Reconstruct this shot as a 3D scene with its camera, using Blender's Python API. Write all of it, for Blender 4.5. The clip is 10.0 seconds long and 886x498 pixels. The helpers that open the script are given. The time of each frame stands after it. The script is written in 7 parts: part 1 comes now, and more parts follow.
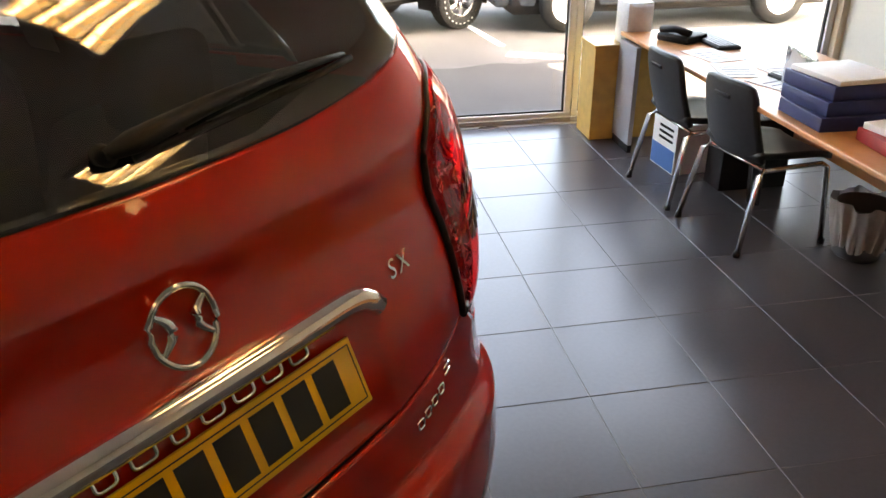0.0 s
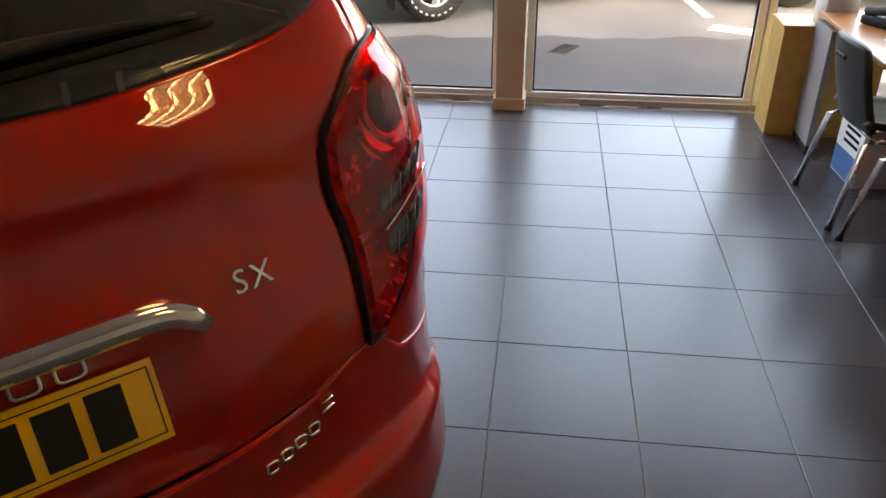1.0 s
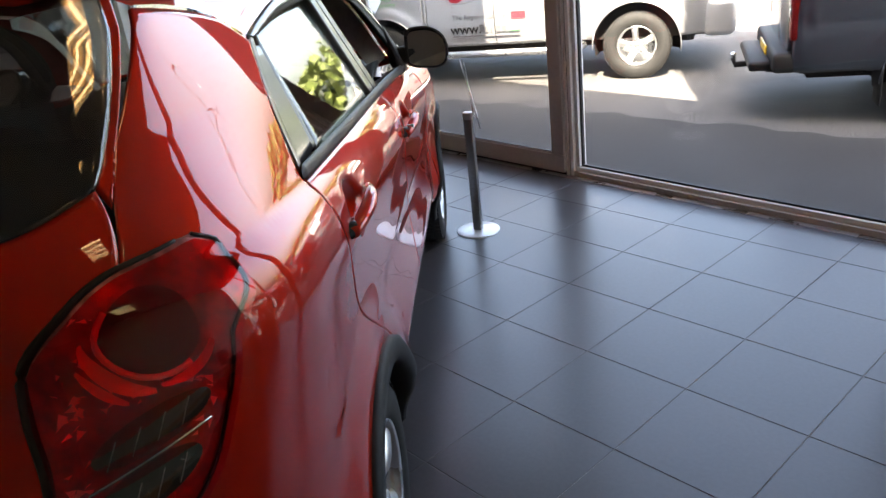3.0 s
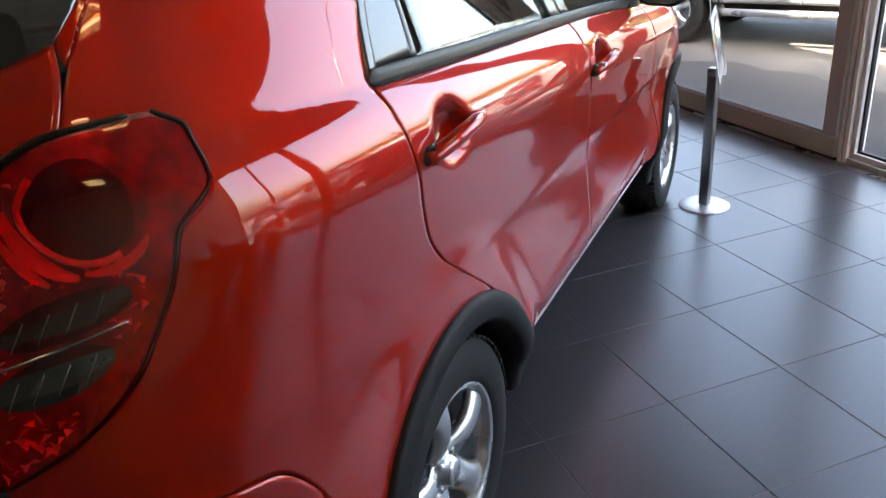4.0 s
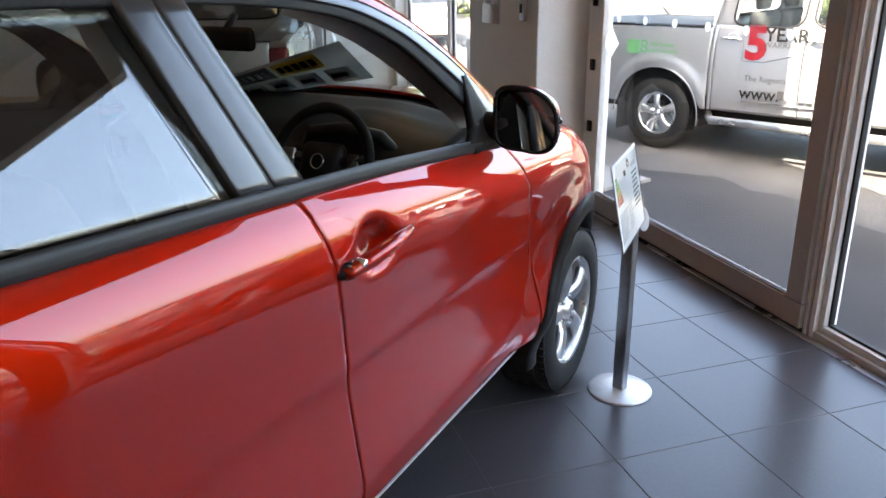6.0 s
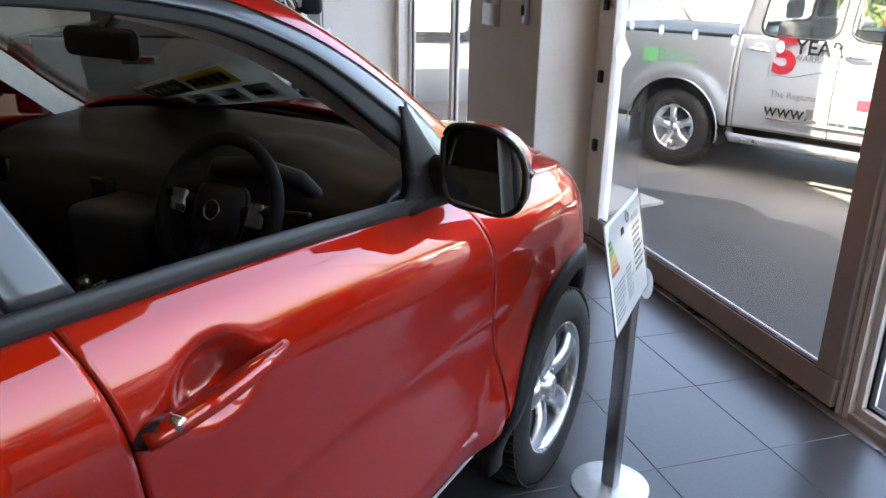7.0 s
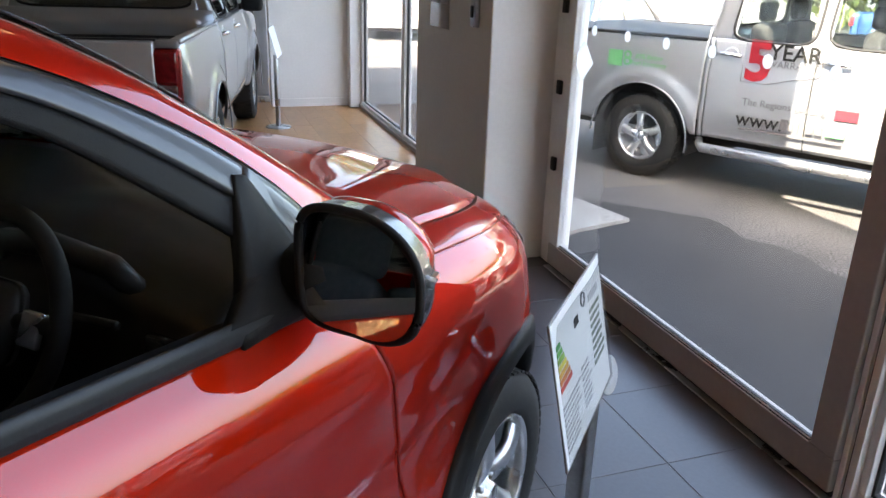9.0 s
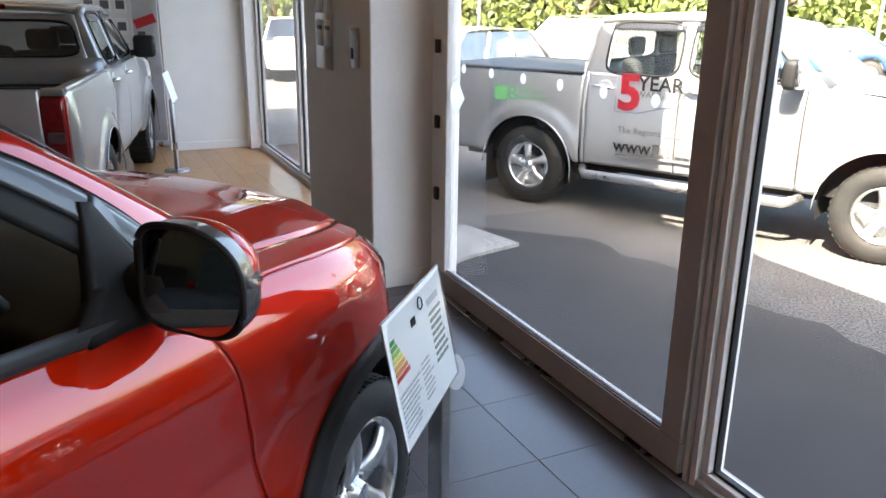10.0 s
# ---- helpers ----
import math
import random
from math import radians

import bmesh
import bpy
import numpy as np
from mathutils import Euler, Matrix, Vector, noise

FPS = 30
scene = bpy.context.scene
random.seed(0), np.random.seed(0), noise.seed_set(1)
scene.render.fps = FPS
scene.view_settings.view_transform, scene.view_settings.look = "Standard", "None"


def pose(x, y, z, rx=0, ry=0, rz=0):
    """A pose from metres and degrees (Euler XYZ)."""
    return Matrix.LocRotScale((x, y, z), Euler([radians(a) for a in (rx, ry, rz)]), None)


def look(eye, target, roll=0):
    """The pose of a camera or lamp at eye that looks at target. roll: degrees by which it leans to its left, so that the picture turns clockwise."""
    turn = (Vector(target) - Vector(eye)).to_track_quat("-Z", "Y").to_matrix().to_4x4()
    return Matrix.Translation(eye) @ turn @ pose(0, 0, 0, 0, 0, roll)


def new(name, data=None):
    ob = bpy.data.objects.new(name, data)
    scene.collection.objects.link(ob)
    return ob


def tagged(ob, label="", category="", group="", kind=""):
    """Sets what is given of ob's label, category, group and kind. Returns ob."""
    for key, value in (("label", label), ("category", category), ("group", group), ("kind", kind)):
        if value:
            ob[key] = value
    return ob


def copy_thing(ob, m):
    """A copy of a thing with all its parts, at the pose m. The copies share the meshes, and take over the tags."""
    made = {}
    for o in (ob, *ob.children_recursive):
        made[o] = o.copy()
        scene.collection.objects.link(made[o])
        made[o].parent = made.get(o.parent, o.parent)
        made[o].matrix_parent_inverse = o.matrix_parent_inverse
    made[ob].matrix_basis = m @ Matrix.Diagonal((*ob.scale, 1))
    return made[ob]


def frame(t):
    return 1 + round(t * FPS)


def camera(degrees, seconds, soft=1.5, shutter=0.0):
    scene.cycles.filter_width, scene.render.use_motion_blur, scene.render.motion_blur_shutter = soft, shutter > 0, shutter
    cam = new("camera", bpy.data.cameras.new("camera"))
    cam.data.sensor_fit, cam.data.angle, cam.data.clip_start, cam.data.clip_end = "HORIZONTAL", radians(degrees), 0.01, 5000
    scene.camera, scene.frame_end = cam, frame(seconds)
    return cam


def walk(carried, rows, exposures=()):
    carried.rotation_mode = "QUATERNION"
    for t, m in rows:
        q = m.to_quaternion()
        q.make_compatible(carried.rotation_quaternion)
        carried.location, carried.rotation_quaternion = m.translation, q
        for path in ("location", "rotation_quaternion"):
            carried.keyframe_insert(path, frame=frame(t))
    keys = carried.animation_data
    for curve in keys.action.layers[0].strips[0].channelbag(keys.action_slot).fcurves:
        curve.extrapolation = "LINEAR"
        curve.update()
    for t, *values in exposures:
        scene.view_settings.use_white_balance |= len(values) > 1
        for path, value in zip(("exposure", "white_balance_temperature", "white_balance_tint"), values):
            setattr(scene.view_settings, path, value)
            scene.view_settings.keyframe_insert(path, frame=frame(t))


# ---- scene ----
cam = camera(59.5, 10.0)
PATH = [
    (0, (-0.501, -0.641, 1.686), (0.943, 0.407, 0.783), -0.6),
    (0.5, (-0.216, -0.716, 1.631), (0.996, 0.498, 0.602), 0.8),
    (1, (0.079, -0.805, 1.633), (1.116, 0.593, 0.648), -0.6),
    (1.5, (0.398, -0.951, 1.671), (1.015, 0.745, 0.81), -3.4),
    (2, (0.674, -0.926, 1.668), (1.008, 0.857, 0.825), -4.7),
    (2.5, (0.947, -0.768, 1.685), (1.117, 1.023, 0.813), -4.7),
    (3, (1.241, -0.638, 1.685), (1.076, 1.195, 0.903), -6.6),
    (3.2, (1.357, -0.585, 1.696), (0.984, 1.217, 0.912), -6.6),
    (4.3, (1.587, -0.19, 1.487), (0.715, 1.414, 0.67), -4.1),
    (4.5, (1.653, -0.086, 1.492), (0.758, 1.53, 0.726), -3.9),
    (5, (1.793, 0.199, 1.534), (0.787, 1.795, 0.871), -2.3),
    (5.5, (1.805, 0.528, 1.547), (0.829, 2.135, 0.864), -1.3),
    (5.7, (1.778, 0.651, 1.552), (0.895, 2.317, 0.887), -1.2),
    (7, (1.608, 1.451, 1.548), (0.702, 3.1, 0.87), 1.1),
    (7.5, (1.507, 1.677, 1.56), (0.73, 3.396, 0.896), -0.4),
    (8, (1.468, 1.885, 1.555), (0.64, 3.589, 0.914), 0.2),
    (8.5, (1.418, 1.996, 1.553), (0.603, 3.697, 0.888), 1.8),
    (9, (1.463, 2.011, 1.555), (0.632, 3.695, 0.867), 1.8),
    (9.5, (1.628, 1.899, 1.574), (0.777, 3.602, 0.963), 0.6),
    (10, (1.696, 1.882, 1.579), (1.041, 3.676, 0.985), 0.8),
]

walk(cam, [(t, look(eye, target, roll)) for t, eye, target, roll in PATH], [(0.0, 4.88, 9000, 14), (1.0, 4.50, 8800, 14), (2.5, 3.74, 7700, 13), (3.1, 3.56, 7450, 13), (4.5, 4.20, 7500, 12), (5.5, 3.95, 7400, 12), (7.0, 3.88, 7250, 11), (10.0, 3.62, 7250, 11)])

# ---- light ----
world = bpy.data.worlds.new("sky")
scene.world = world
world.use_nodes = True
wn = world.node_tree
bg = wn.nodes["Background"]
sky = wn.nodes.new("ShaderNodeTexSky")
sky.sky_type = "NISHITA"
sky.sun_disc = False
sky.sun_elevation = radians(50)
sky.sun_rotation = radians(180)
sky.air_density, sky.dust_density, sky.ozone_density = 1.0, 5.0, 1.0
wn.links.new(sky.outputs[0], bg.inputs[0])
bg.inputs[1].default_value = 0.15
sun_data = bpy.data.lights.new("sun", "SUN")
sun_data.energy, sun_data.angle, sun_data.color = 4.2, radians(0.5), (1.0, 0.93, 0.82)
sun = new("sun", sun_data)
sun.matrix_world = look((0, -12, 14.3), (1.33, 0, 0))

# ---- materials ----


def mat(name, color, rough=0.5, metal=0.0, coat=0.0, coat_rough=0.03, var=0.0, scale=40.0, bump=0.0, bump_scale=200.0,
        spec=0.5, tint=None, big=0.0, big_scale=3.0, trans=0.0, ior=1.45, alpha=1.0, emit=None, emit_str=0.0, rough_var=0.0, obj_var=0.0, coat_ior=1.5):
    """A procedural surface: base colour with fine and broad variation, roughness variation and fine relief."""
    m = bpy.data.materials.new(name)
    m.use_nodes = True
    nt = m.node_tree
    b = nt.nodes["Principled BSDF"]
    b.inputs["Base Color"].default_value = (*color, 1)
    b.inputs["Roughness"].default_value = rough
    b.inputs["Metallic"].default_value = metal
    b.inputs["Coat Weight"].default_value = coat
    b.inputs["Coat Roughness"].default_value = coat_rough
    b.inputs["Coat IOR"].default_value = coat_ior
    b.inputs["Specular IOR Level"].default_value = spec
    if tint:
        b.inputs["Specular Tint"].default_value = (*tint, 1)
    b.inputs["Transmission Weight"].default_value = trans
    b.inputs["IOR"].default_value = ior
    b.inputs["Alpha"].default_value = alpha
    if emit:
        b.inputs["Emission Color"].default_value = (*emit, 1)
        b.inputs["Emission Strength"].default_value = emit_str
    tc = nt.nodes.new("ShaderNodeTexCoord")
    out = None
    if var or big or obj_var:
        mix = nt.nodes.new("ShaderNodeHueSaturation")
        mix.inputs["Color"].default_value = (*color, 1)
        val = nt.nodes.new("ShaderNodeMath")
        val.operation = "ADD"
        val.inputs[0].default_value = 1.0
        val.inputs[1].default_value = 0.0
        last = val
        for amount, sc, det in ((var, scale, 4.0), (big, big_scale, 2.0)):
            if not amount:
                continue
            n = nt.nodes.new("ShaderNodeTexNoise")
            n.inputs["Scale"].default_value = sc
            n.inputs["Detail"].default_value = det
            nt.links.new(tc.outputs["Object"], n.inputs["Vector"])
            mr = nt.nodes.new("ShaderNodeMapRange")
            mr.inputs["From Min"].default_value, mr.inputs["From Max"].default_value = 0.3, 0.7
            mr.inputs["To Min"].default_value, mr.inputs["To Max"].default_value = -amount, amount
            nt.links.new(n.outputs["Fac"], mr.inputs["Value"])
            add = nt.nodes.new("ShaderNodeMath")
            add.operation = "ADD"
            nt.links.new(last.outputs[0], add.inputs[0])
            nt.links.new(mr.outputs[0], add.inputs[1])
            last = add
        if obj_var:
            oi = nt.nodes.new("ShaderNodeObjectInfo")
            mr = nt.nodes.new("ShaderNodeMapRange")
            mr.inputs["To Min"].default_value, mr.inputs["To Max"].default_value = -obj_var, obj_var
            nt.links.new(oi.outputs["Random"], mr.inputs["Value"])
            add = nt.nodes.new("ShaderNodeMath")
            add.operation = "ADD"
            nt.links.new(last.outputs[0], add.inputs[0])
            nt.links.new(mr.outputs[0], add.inputs[1])
            last = add
        nt.links.new(last.outputs[0], mix.inputs["Value"])
        nt.links.new(mix.outputs[0], b.inputs["Base Color"])
    if rough_var:
        n = nt.nodes.new("ShaderNodeTexNoise")
        n.inputs["Scale"].default_value = 6.0
        n.inputs["Detail"].default_value = 5.0
        nt.links.new(tc.outputs["Object"], n.inputs["Vector"])
        mr = nt.nodes.new("ShaderNodeMapRange")
        mr.inputs["From Min"].default_value, mr.inputs["From Max"].default_value = 0.3, 0.7
        mr.inputs["To Min"].default_value, mr.inputs["To Max"].default_value = max(0.02, rough - rough_var), rough + rough_var
        nt.links.new(n.outputs["Fac"], mr.inputs["Value"])
        nt.links.new(mr.outputs[0], b.inputs["Roughness"])
    if bump:
        n = nt.nodes.new("ShaderNodeTexNoise")
        n.inputs["Scale"].default_value = bump_scale
        n.inputs["Detail"].default_value = 3.0
        nt.links.new(tc.outputs["Object"], n.inputs["Vector"])
        bp = nt.nodes.new("ShaderNodeBump")
        bp.inputs["Strength"].default_value = bump
        bp.inputs["Distance"].default_value = 0.002
        nt.links.new(n.outputs["Fac"], bp.inputs["Height"])
        nt.links.new(bp.outputs[0], b.inputs["Normal"])
    return m


PAINT = mat("red_metallic_paint", (0.43, 0.0130, 0.0022), rough=0.46, metal=0.50, spec=0.05, tint=(1.0, 0.06, 0.0), coat=1.0, coat_rough=0.008, coat_ior=1.70, var=0.05, scale=900, big=0.02)
PAINT_DARK = mat("dark_gap", (0.01, 0.008, 0.008), rough=0.8, var=0.2)
BLACK_PLASTIC = mat("black_textured_plastic", (0.012, 0.012, 0.013), rough=0.55, spec=0.28, var=0.15, scale=300, bump=0.4, bump_scale=700)
BLACK_GLOSS = mat("black_gloss_trim", (0.02, 0.022, 0.028), rough=0.22, coat=0.4, var=0.1, bump=0.05)
BELT_TRIM = mat("matt_black_belt_trim", (0.020, 0.021, 0.023), rough=0.45, var=0.1, bump=0.1)
FRAME_FILM = mat("satin_black_frame_film", (0.035, 0.037, 0.042), rough=0.35, coat=0.8, coat_rough=0.12, var=0.08)
RUBBER = mat("tyre_rubber", (0.013, 0.013, 0.013), rough=0.75, var=0.25, scale=60, bump=0.3, bump_scale=300, big=0.2, big_scale=8)
ALLOY = mat("silver_alloy", (0.58, 0.59, 0.60), rough=0.28, metal=0.9, coat=0.3, var=0.05, rough_var=0.06)
CHROME = mat("chrome", (0.80, 0.80, 0.80), rough=0.07, metal=1.0, var=0.02)
STEEL = mat("brushed_steel", (0.52, 0.53, 0.55), rough=0.30, metal=0.9, var=0.06, scale=120, rough_var=0.08)
STEEL_DARK = mat("brushed_steel_post", (0.30, 0.30, 0.31), rough=0.35, metal=0.9, var=0.08, scale=80)
STEEL_PALE = mat("satin_steel_base", (0.72, 0.72, 0.73), rough=0.38, metal=0.6, var=0.06, scale=60)
SEAL_PALE = mat("pale_seal", (0.62, 0.60, 0.60), rough=0.35, var=0.1)
LAMP_CLEAR = mat("smoked_lens", (0.55, 0.55, 0.55), rough=0.05, trans=0.9, ior=1.3, coat=1.0)
LAMP_BODY = mat("lamp_reflector", (0.26, 0.015, 0.015), rough=0.25, metal=0.7, var=0.3, scale=30)
SEAT_DARK = mat("dark_cloth", (0.030, 0.030, 0.032), rough=0.9, var=0.2, bump=0.4, bump_scale=500)
DASH = mat("dash_plastic", (0.028, 0.027, 0.027), rough=0.42, var=0.1, bump=0.2, bump_scale=600)
GREY_TRIM = mat("grey_interior_trim", (0.55, 0.53, 0.51), rough=0.7, var=0.06)
PLATE_YELLOW = mat("yellow_plate", (0.78, 0.44, 0.012), rough=0.32, coat=0.5, var=0.04, scale=20)
PLATE_INK = mat("plate_ink", (0.008, 0.008, 0.008), rough=0.4)
TILE = mat("dark_grey_floor_tile", (0.060, 0.055, 0.059), rough=0.29, var=0.08, scale=60, big=0.03, big_scale=2.5, bump=0.05, bump_scale=140, rough_var=0.006, obj_var=0.10, spec=0.66)
GROUT = mat("grey_grout", (0.13, 0.122, 0.115), rough=0.9, var=0.2)
WOODFLOOR = mat("oak_laminate", (0.42, 0.22, 0.09), rough=0.28, var=0.1, scale=18, big=0.08, obj_var=0.08)
WALL = mat("cream_wall_paint", (0.60, 0.55, 0.47), rough=0.8, var=0.02, big=0.02, bump=0.08, bump_scale=150)
# Darkened so that less bounce and reflection reaches the tailgate; real colour unknown.
WALL_BACK = mat("darkened_back_wall", (0.22, 0.20, 0.18), rough=0.8, var=0.03, big=0.03)
WALL_WHITE = mat("white_wall_paint", (0.76, 0.75, 0.73), rough=0.75, var=0.02, big=0.025, bump=0.08, bump_scale=150)
COLUMN = mat("beige_column_paint", (0.58, 0.47, 0.34), rough=0.6, var=0.03, big=0.03, bump=0.05)
CEIL = mat("ceiling_board", (0.52, 0.50, 0.47), rough=0.9, var=0.03, scale=120)
ALU = mat("white_powder_coated_aluminium", (0.72, 0.71, 0.69), rough=0.4, var=0.03, big=0.03, rough_var=0.08)
ALU_BEIGE = mat("taupe_aluminium", (0.38, 0.36, 0.34), rough=0.45, var=0.04, big=0.04)
GASKET = mat("black_gasket", (0.015, 0.015, 0.016), rough=0.6)
ASPHALT = mat("asphalt", (0.082, 0.080, 0.079), rough=0.9, var=0.85, scale=60, big=0.28, big_scale=0.9, bump=0.5, bump_scale=120)
ROADPAINT = mat("white_road_paint", (0.60, 0.60, 0.58), rough=0.8, var=0.12, scale=30)
CONCRETE = mat("pale_concrete", (0.42, 0.40, 0.36), rough=0.9, var=0.1, scale=20, big=0.1)
SILVER = mat("silver_car_paint", (0.33, 0.34, 0.355), rough=0.30, metal=0.6, coat=1.0, var=0.03, scale=500)
DARKBLUE = mat("dark_blue_grey_car_paint", (0.035, 0.045, 0.060), rough=0.3, metal=0.4, coat=1.0, var=0.05, scale=500)
WHITECAR = mat("white_car_paint", (0.75, 0.75, 0.75), rough=0.3, coat=1.0, var=0.02)
BLUECAR = mat("blue_car_paint", (0.03, 0.08, 0.22), rough=0.3, coat=1.0, var=0.03)
WOODY = mat("yellow_oak_veneer", (0.55, 0.34, 0.09), rough=0.4, var=0.12, scale=14, big=0.06)
WOODTOP = mat("orange_beech_laminate", (0.55, 0.24, 0.09), rough=0.3, var=0.08, scale=16, big=0.05)
GREYPANEL = mat("light_grey_laminate", (0.30, 0.30, 0.32), rough=0.5, var=0.03, big=0.03)
BLACKCLOTH = mat("black_chair_vinyl", (0.018, 0.018, 0.020), rough=0.5, var=0.2, bump=0.3, bump_scale=250)
BLUEFILE = mat("dark_blue_card", (0.02, 0.03, 0.13), rough=0.5, var=0.1)
REDFILE = mat("red_card", (0.30, 0.02, 0.02), rough=0.5, var=0.1)
PAPER = mat("white_paper", (0.80, 0.80, 0.79), rough=0.7, var=0.03)
PLASTIC_CLEAR = mat("clear_bin_plastic", (0.75, 0.75, 0.76), rough=0.2, trans=0.55, ior=1.2, var=0.05, bump=0.5, bump_scale=30)
GREEN = mat("green_print", (0.10, 0.36, 0.13), rough=0.5)
REDPRINT = mat("red_print", (0.55, 0.02, 0.03), rough=0.5)
GREYPRINT = mat("grey_print", (0.10, 0.10, 0.105), rough=0.6)
PALEPRINT = mat("pale_grey_print", (0.48, 0.48, 0.49), rough=0.6)
BLACKPRINT = mat("black_print", (0.015, 0.015, 0.015), rough=0.9, spec=0.1)
YELLOWPRINT = mat("yellow_print", (0.75, 0.50, 0.04), rough=0.6)
BARK = mat("bark", (0.10, 0.07, 0.045), rough=0.9, var=0.3, scale=12, bump=0.6, bump_scale=30)
LEAF = mat("sunlit_foliage", (0.10, 0.13, 0.03), rough=0.6, var=0.4, scale=3, obj_var=0.2)
MIRRORGLASS = mat("mirror_glass", (0.75, 0.76, 0.78), rough=0.02, metal=1.0)
SCREEN = mat("dark_screen", (0.01, 0.01, 0.012), rough=0.1)


def glass(name, color, r0=0.04, rough=0.0):
    """Thin pane: lets light straight through, tinted, with mirror gloss that grows at grazing angles."""
    m = bpy.data.materials.new(name)
    m.use_nodes = True
    nt = m.node_tree
    nt.nodes.remove(nt.nodes["Principled BSDF"])
    out = nt.nodes["Material Output"]
    tr = nt.nodes.new("ShaderNodeBsdfTransparent")
    tr.inputs[0].default_value = (*color, 1)
    gl = nt.nodes.new("ShaderNodeBsdfGlossy")
    gl.inputs["Roughness"].default_value = rough
    lw = nt.nodes.new("ShaderNodeLayerWeight")
    lw.inputs["Blend"].default_value = 0.5
    pw = nt.nodes.new("ShaderNodeMath")
    pw.operation = "POWER"
    pw.inputs[1].default_value = 4.0
    mr = nt.nodes.new("ShaderNodeMapRange")
    mr.inputs["To Min"].default_value, mr.inputs["To Max"].default_value = r0, 0.85
    mx = nt.nodes.new("ShaderNodeMixShader")
    nt.links.new(lw.outputs["Facing"], pw.inputs[0])
    nt.links.new(pw.outputs[0], mr.inputs["Value"])
    nt.links.new(mr.outputs[0], mx.inputs[0])
    nt.links.new(tr.outputs[0], mx.inputs[1])
    nt.links.new(gl.outputs[0], mx.inputs[2])
    nt.links.new(mx.outputs[0], out.inputs[0])
    return m


GLASS = glass("window_glass", (0.96, 0.97, 0.965), 0.02)
def film(name, color):
    """Thin frosted film that lets light through."""
    m = bpy.data.materials.new(name)
    m.use_nodes = True
    nt = m.node_tree
    nt.nodes.remove(nt.nodes["Principled BSDF"])
    a, b, mx = nt.nodes.new("ShaderNodeBsdfTranslucent"), nt.nodes.new("ShaderNodeBsdfDiffuse"), nt.nodes.new("ShaderNodeMixShader")
    a.inputs[0].default_value = b.inputs[0].default_value = (*color, 1)
    mx.inputs[0].default_value = 0.12
    nt.links.new(a.outputs[0], mx.inputs[1])
    nt.links.new(b.outputs[0], mx.inputs[2])
    nt.links.new(mx.outputs[0], nt.nodes["Material Output"].inputs[0])
    return m


FILM = film("frosted_white_film", (0.9, 0.9, 0.9))
POSTER_FILM = film("backlit_poster_paper", (0.36, 0.36, 0.35))
LAMP_RED = glass("red_lens", (0.98, 0.022, 0.022), 0.075)
GLASS_TINT = glass("tinted_privacy_glass", (0.36, 0.38, 0.38), 0.25)
GLASS_SIDE = glass("tinted_side_glass", (0.66, 0.68, 0.66), 0.15)
GLASS_REAR = glass("tinted_rear_glass", (0.62, 0.63, 0.61), 0.12)
GLASS_CAR = glass("car_windscreen_glass", (0.88, 0.92, 0.90), 0.05)


def lamp_mat(name, color, strength):
    m = bpy.data.materials.new(name)
    m.use_nodes = True
    b = m.node_tree.nodes["Principled BSDF"]
    b.inputs["Base Color"].default_value = (*color, 1)
    b.inputs["Emission Color"].default_value = (*color, 1)
    b.inputs["Emission Strength"].default_value = strength
    return m


TUBE = lamp_mat("warm_fluorescent_tube", (1.0, 0.74, 0.40), 0.85)

# ---- mesh helpers ----


def link(name, bm, material, parent=None, smooth=True, m=None, label=""):
    me = bpy.data.meshes.new(name)
    bm.to_mesh(me)
    bm.free()
    if smooth:
        me.polygons.foreach_set("use_smooth", [True] * len(me.polygons))
    me.materials.append(material)
    ob = new(name, me)
    if parent:
        ob.parent = parent
    if m is not None:
        ob.matrix_basis = m
    if label:
        ob["label"] = label
    return ob


def part(name, bm, material, parent, label="", smooth=True, m=None):
    return link(name, bm, material, parent, smooth, m, label)


def thing(name, m=None, label="", category="", group="", kind=""):
    ob = new(name)
    ob.empty_display_size = 0.1
    if m is not None:
        ob.matrix_basis = m
    return tagged(ob, label, category, group, kind)


def box(x0, y0, z0, x1, y1, z1, bevel=0.0, seg=2, bm=None):
    own = bm is None
    b2 = bmesh.new()
    bmesh.ops.create_cube(b2, size=1)
    for v in b2.verts:
        v.co = Vector((x0 + (v.co.x + 0.5) * (x1 - x0), y0 + (v.co.y + 0.5) * (y1 - y0), z0 + (v.co.z + 0.5) * (z1 - z0)))
    if bevel > 0:
        bmesh.ops.bevel(b2, geom=b2.edges[:], offset=bevel, segments=seg, profile=0.5, affect="EDGES")
    if own:
        return b2
    return merge(bm, b2)


def merge(a, b, m=None):
    if m is not None:
        bmesh.ops.transform(b, matrix=m, verts=b.verts)
    me = bpy.data.meshes.new("tmp")
    b.to_mesh(me)
    b.free()
    a.from_mesh(me)
    bpy.data.meshes.remove(me)
    return a


def cyl(r, h, n=24, r2=None, bevel=0.0, caps=True):
    """Along z from 0 to h."""
    b = bmesh.new()
    bmesh.ops.create_cone(b, cap_ends=caps, segments=n, radius1=r, radius2=r if r2 is None else r2, depth=h)
    bmesh.ops.translate(b, verts=b.verts, vec=(0, 0, h / 2))
    if bevel:
        bmesh.ops.bevel(b, geom=[e for e in b.edges if len(e.link_faces) == 2 and e.calc_face_angle() > 0.6], offset=bevel, segments=2, profile=0.5, affect="EDGES")
    return b


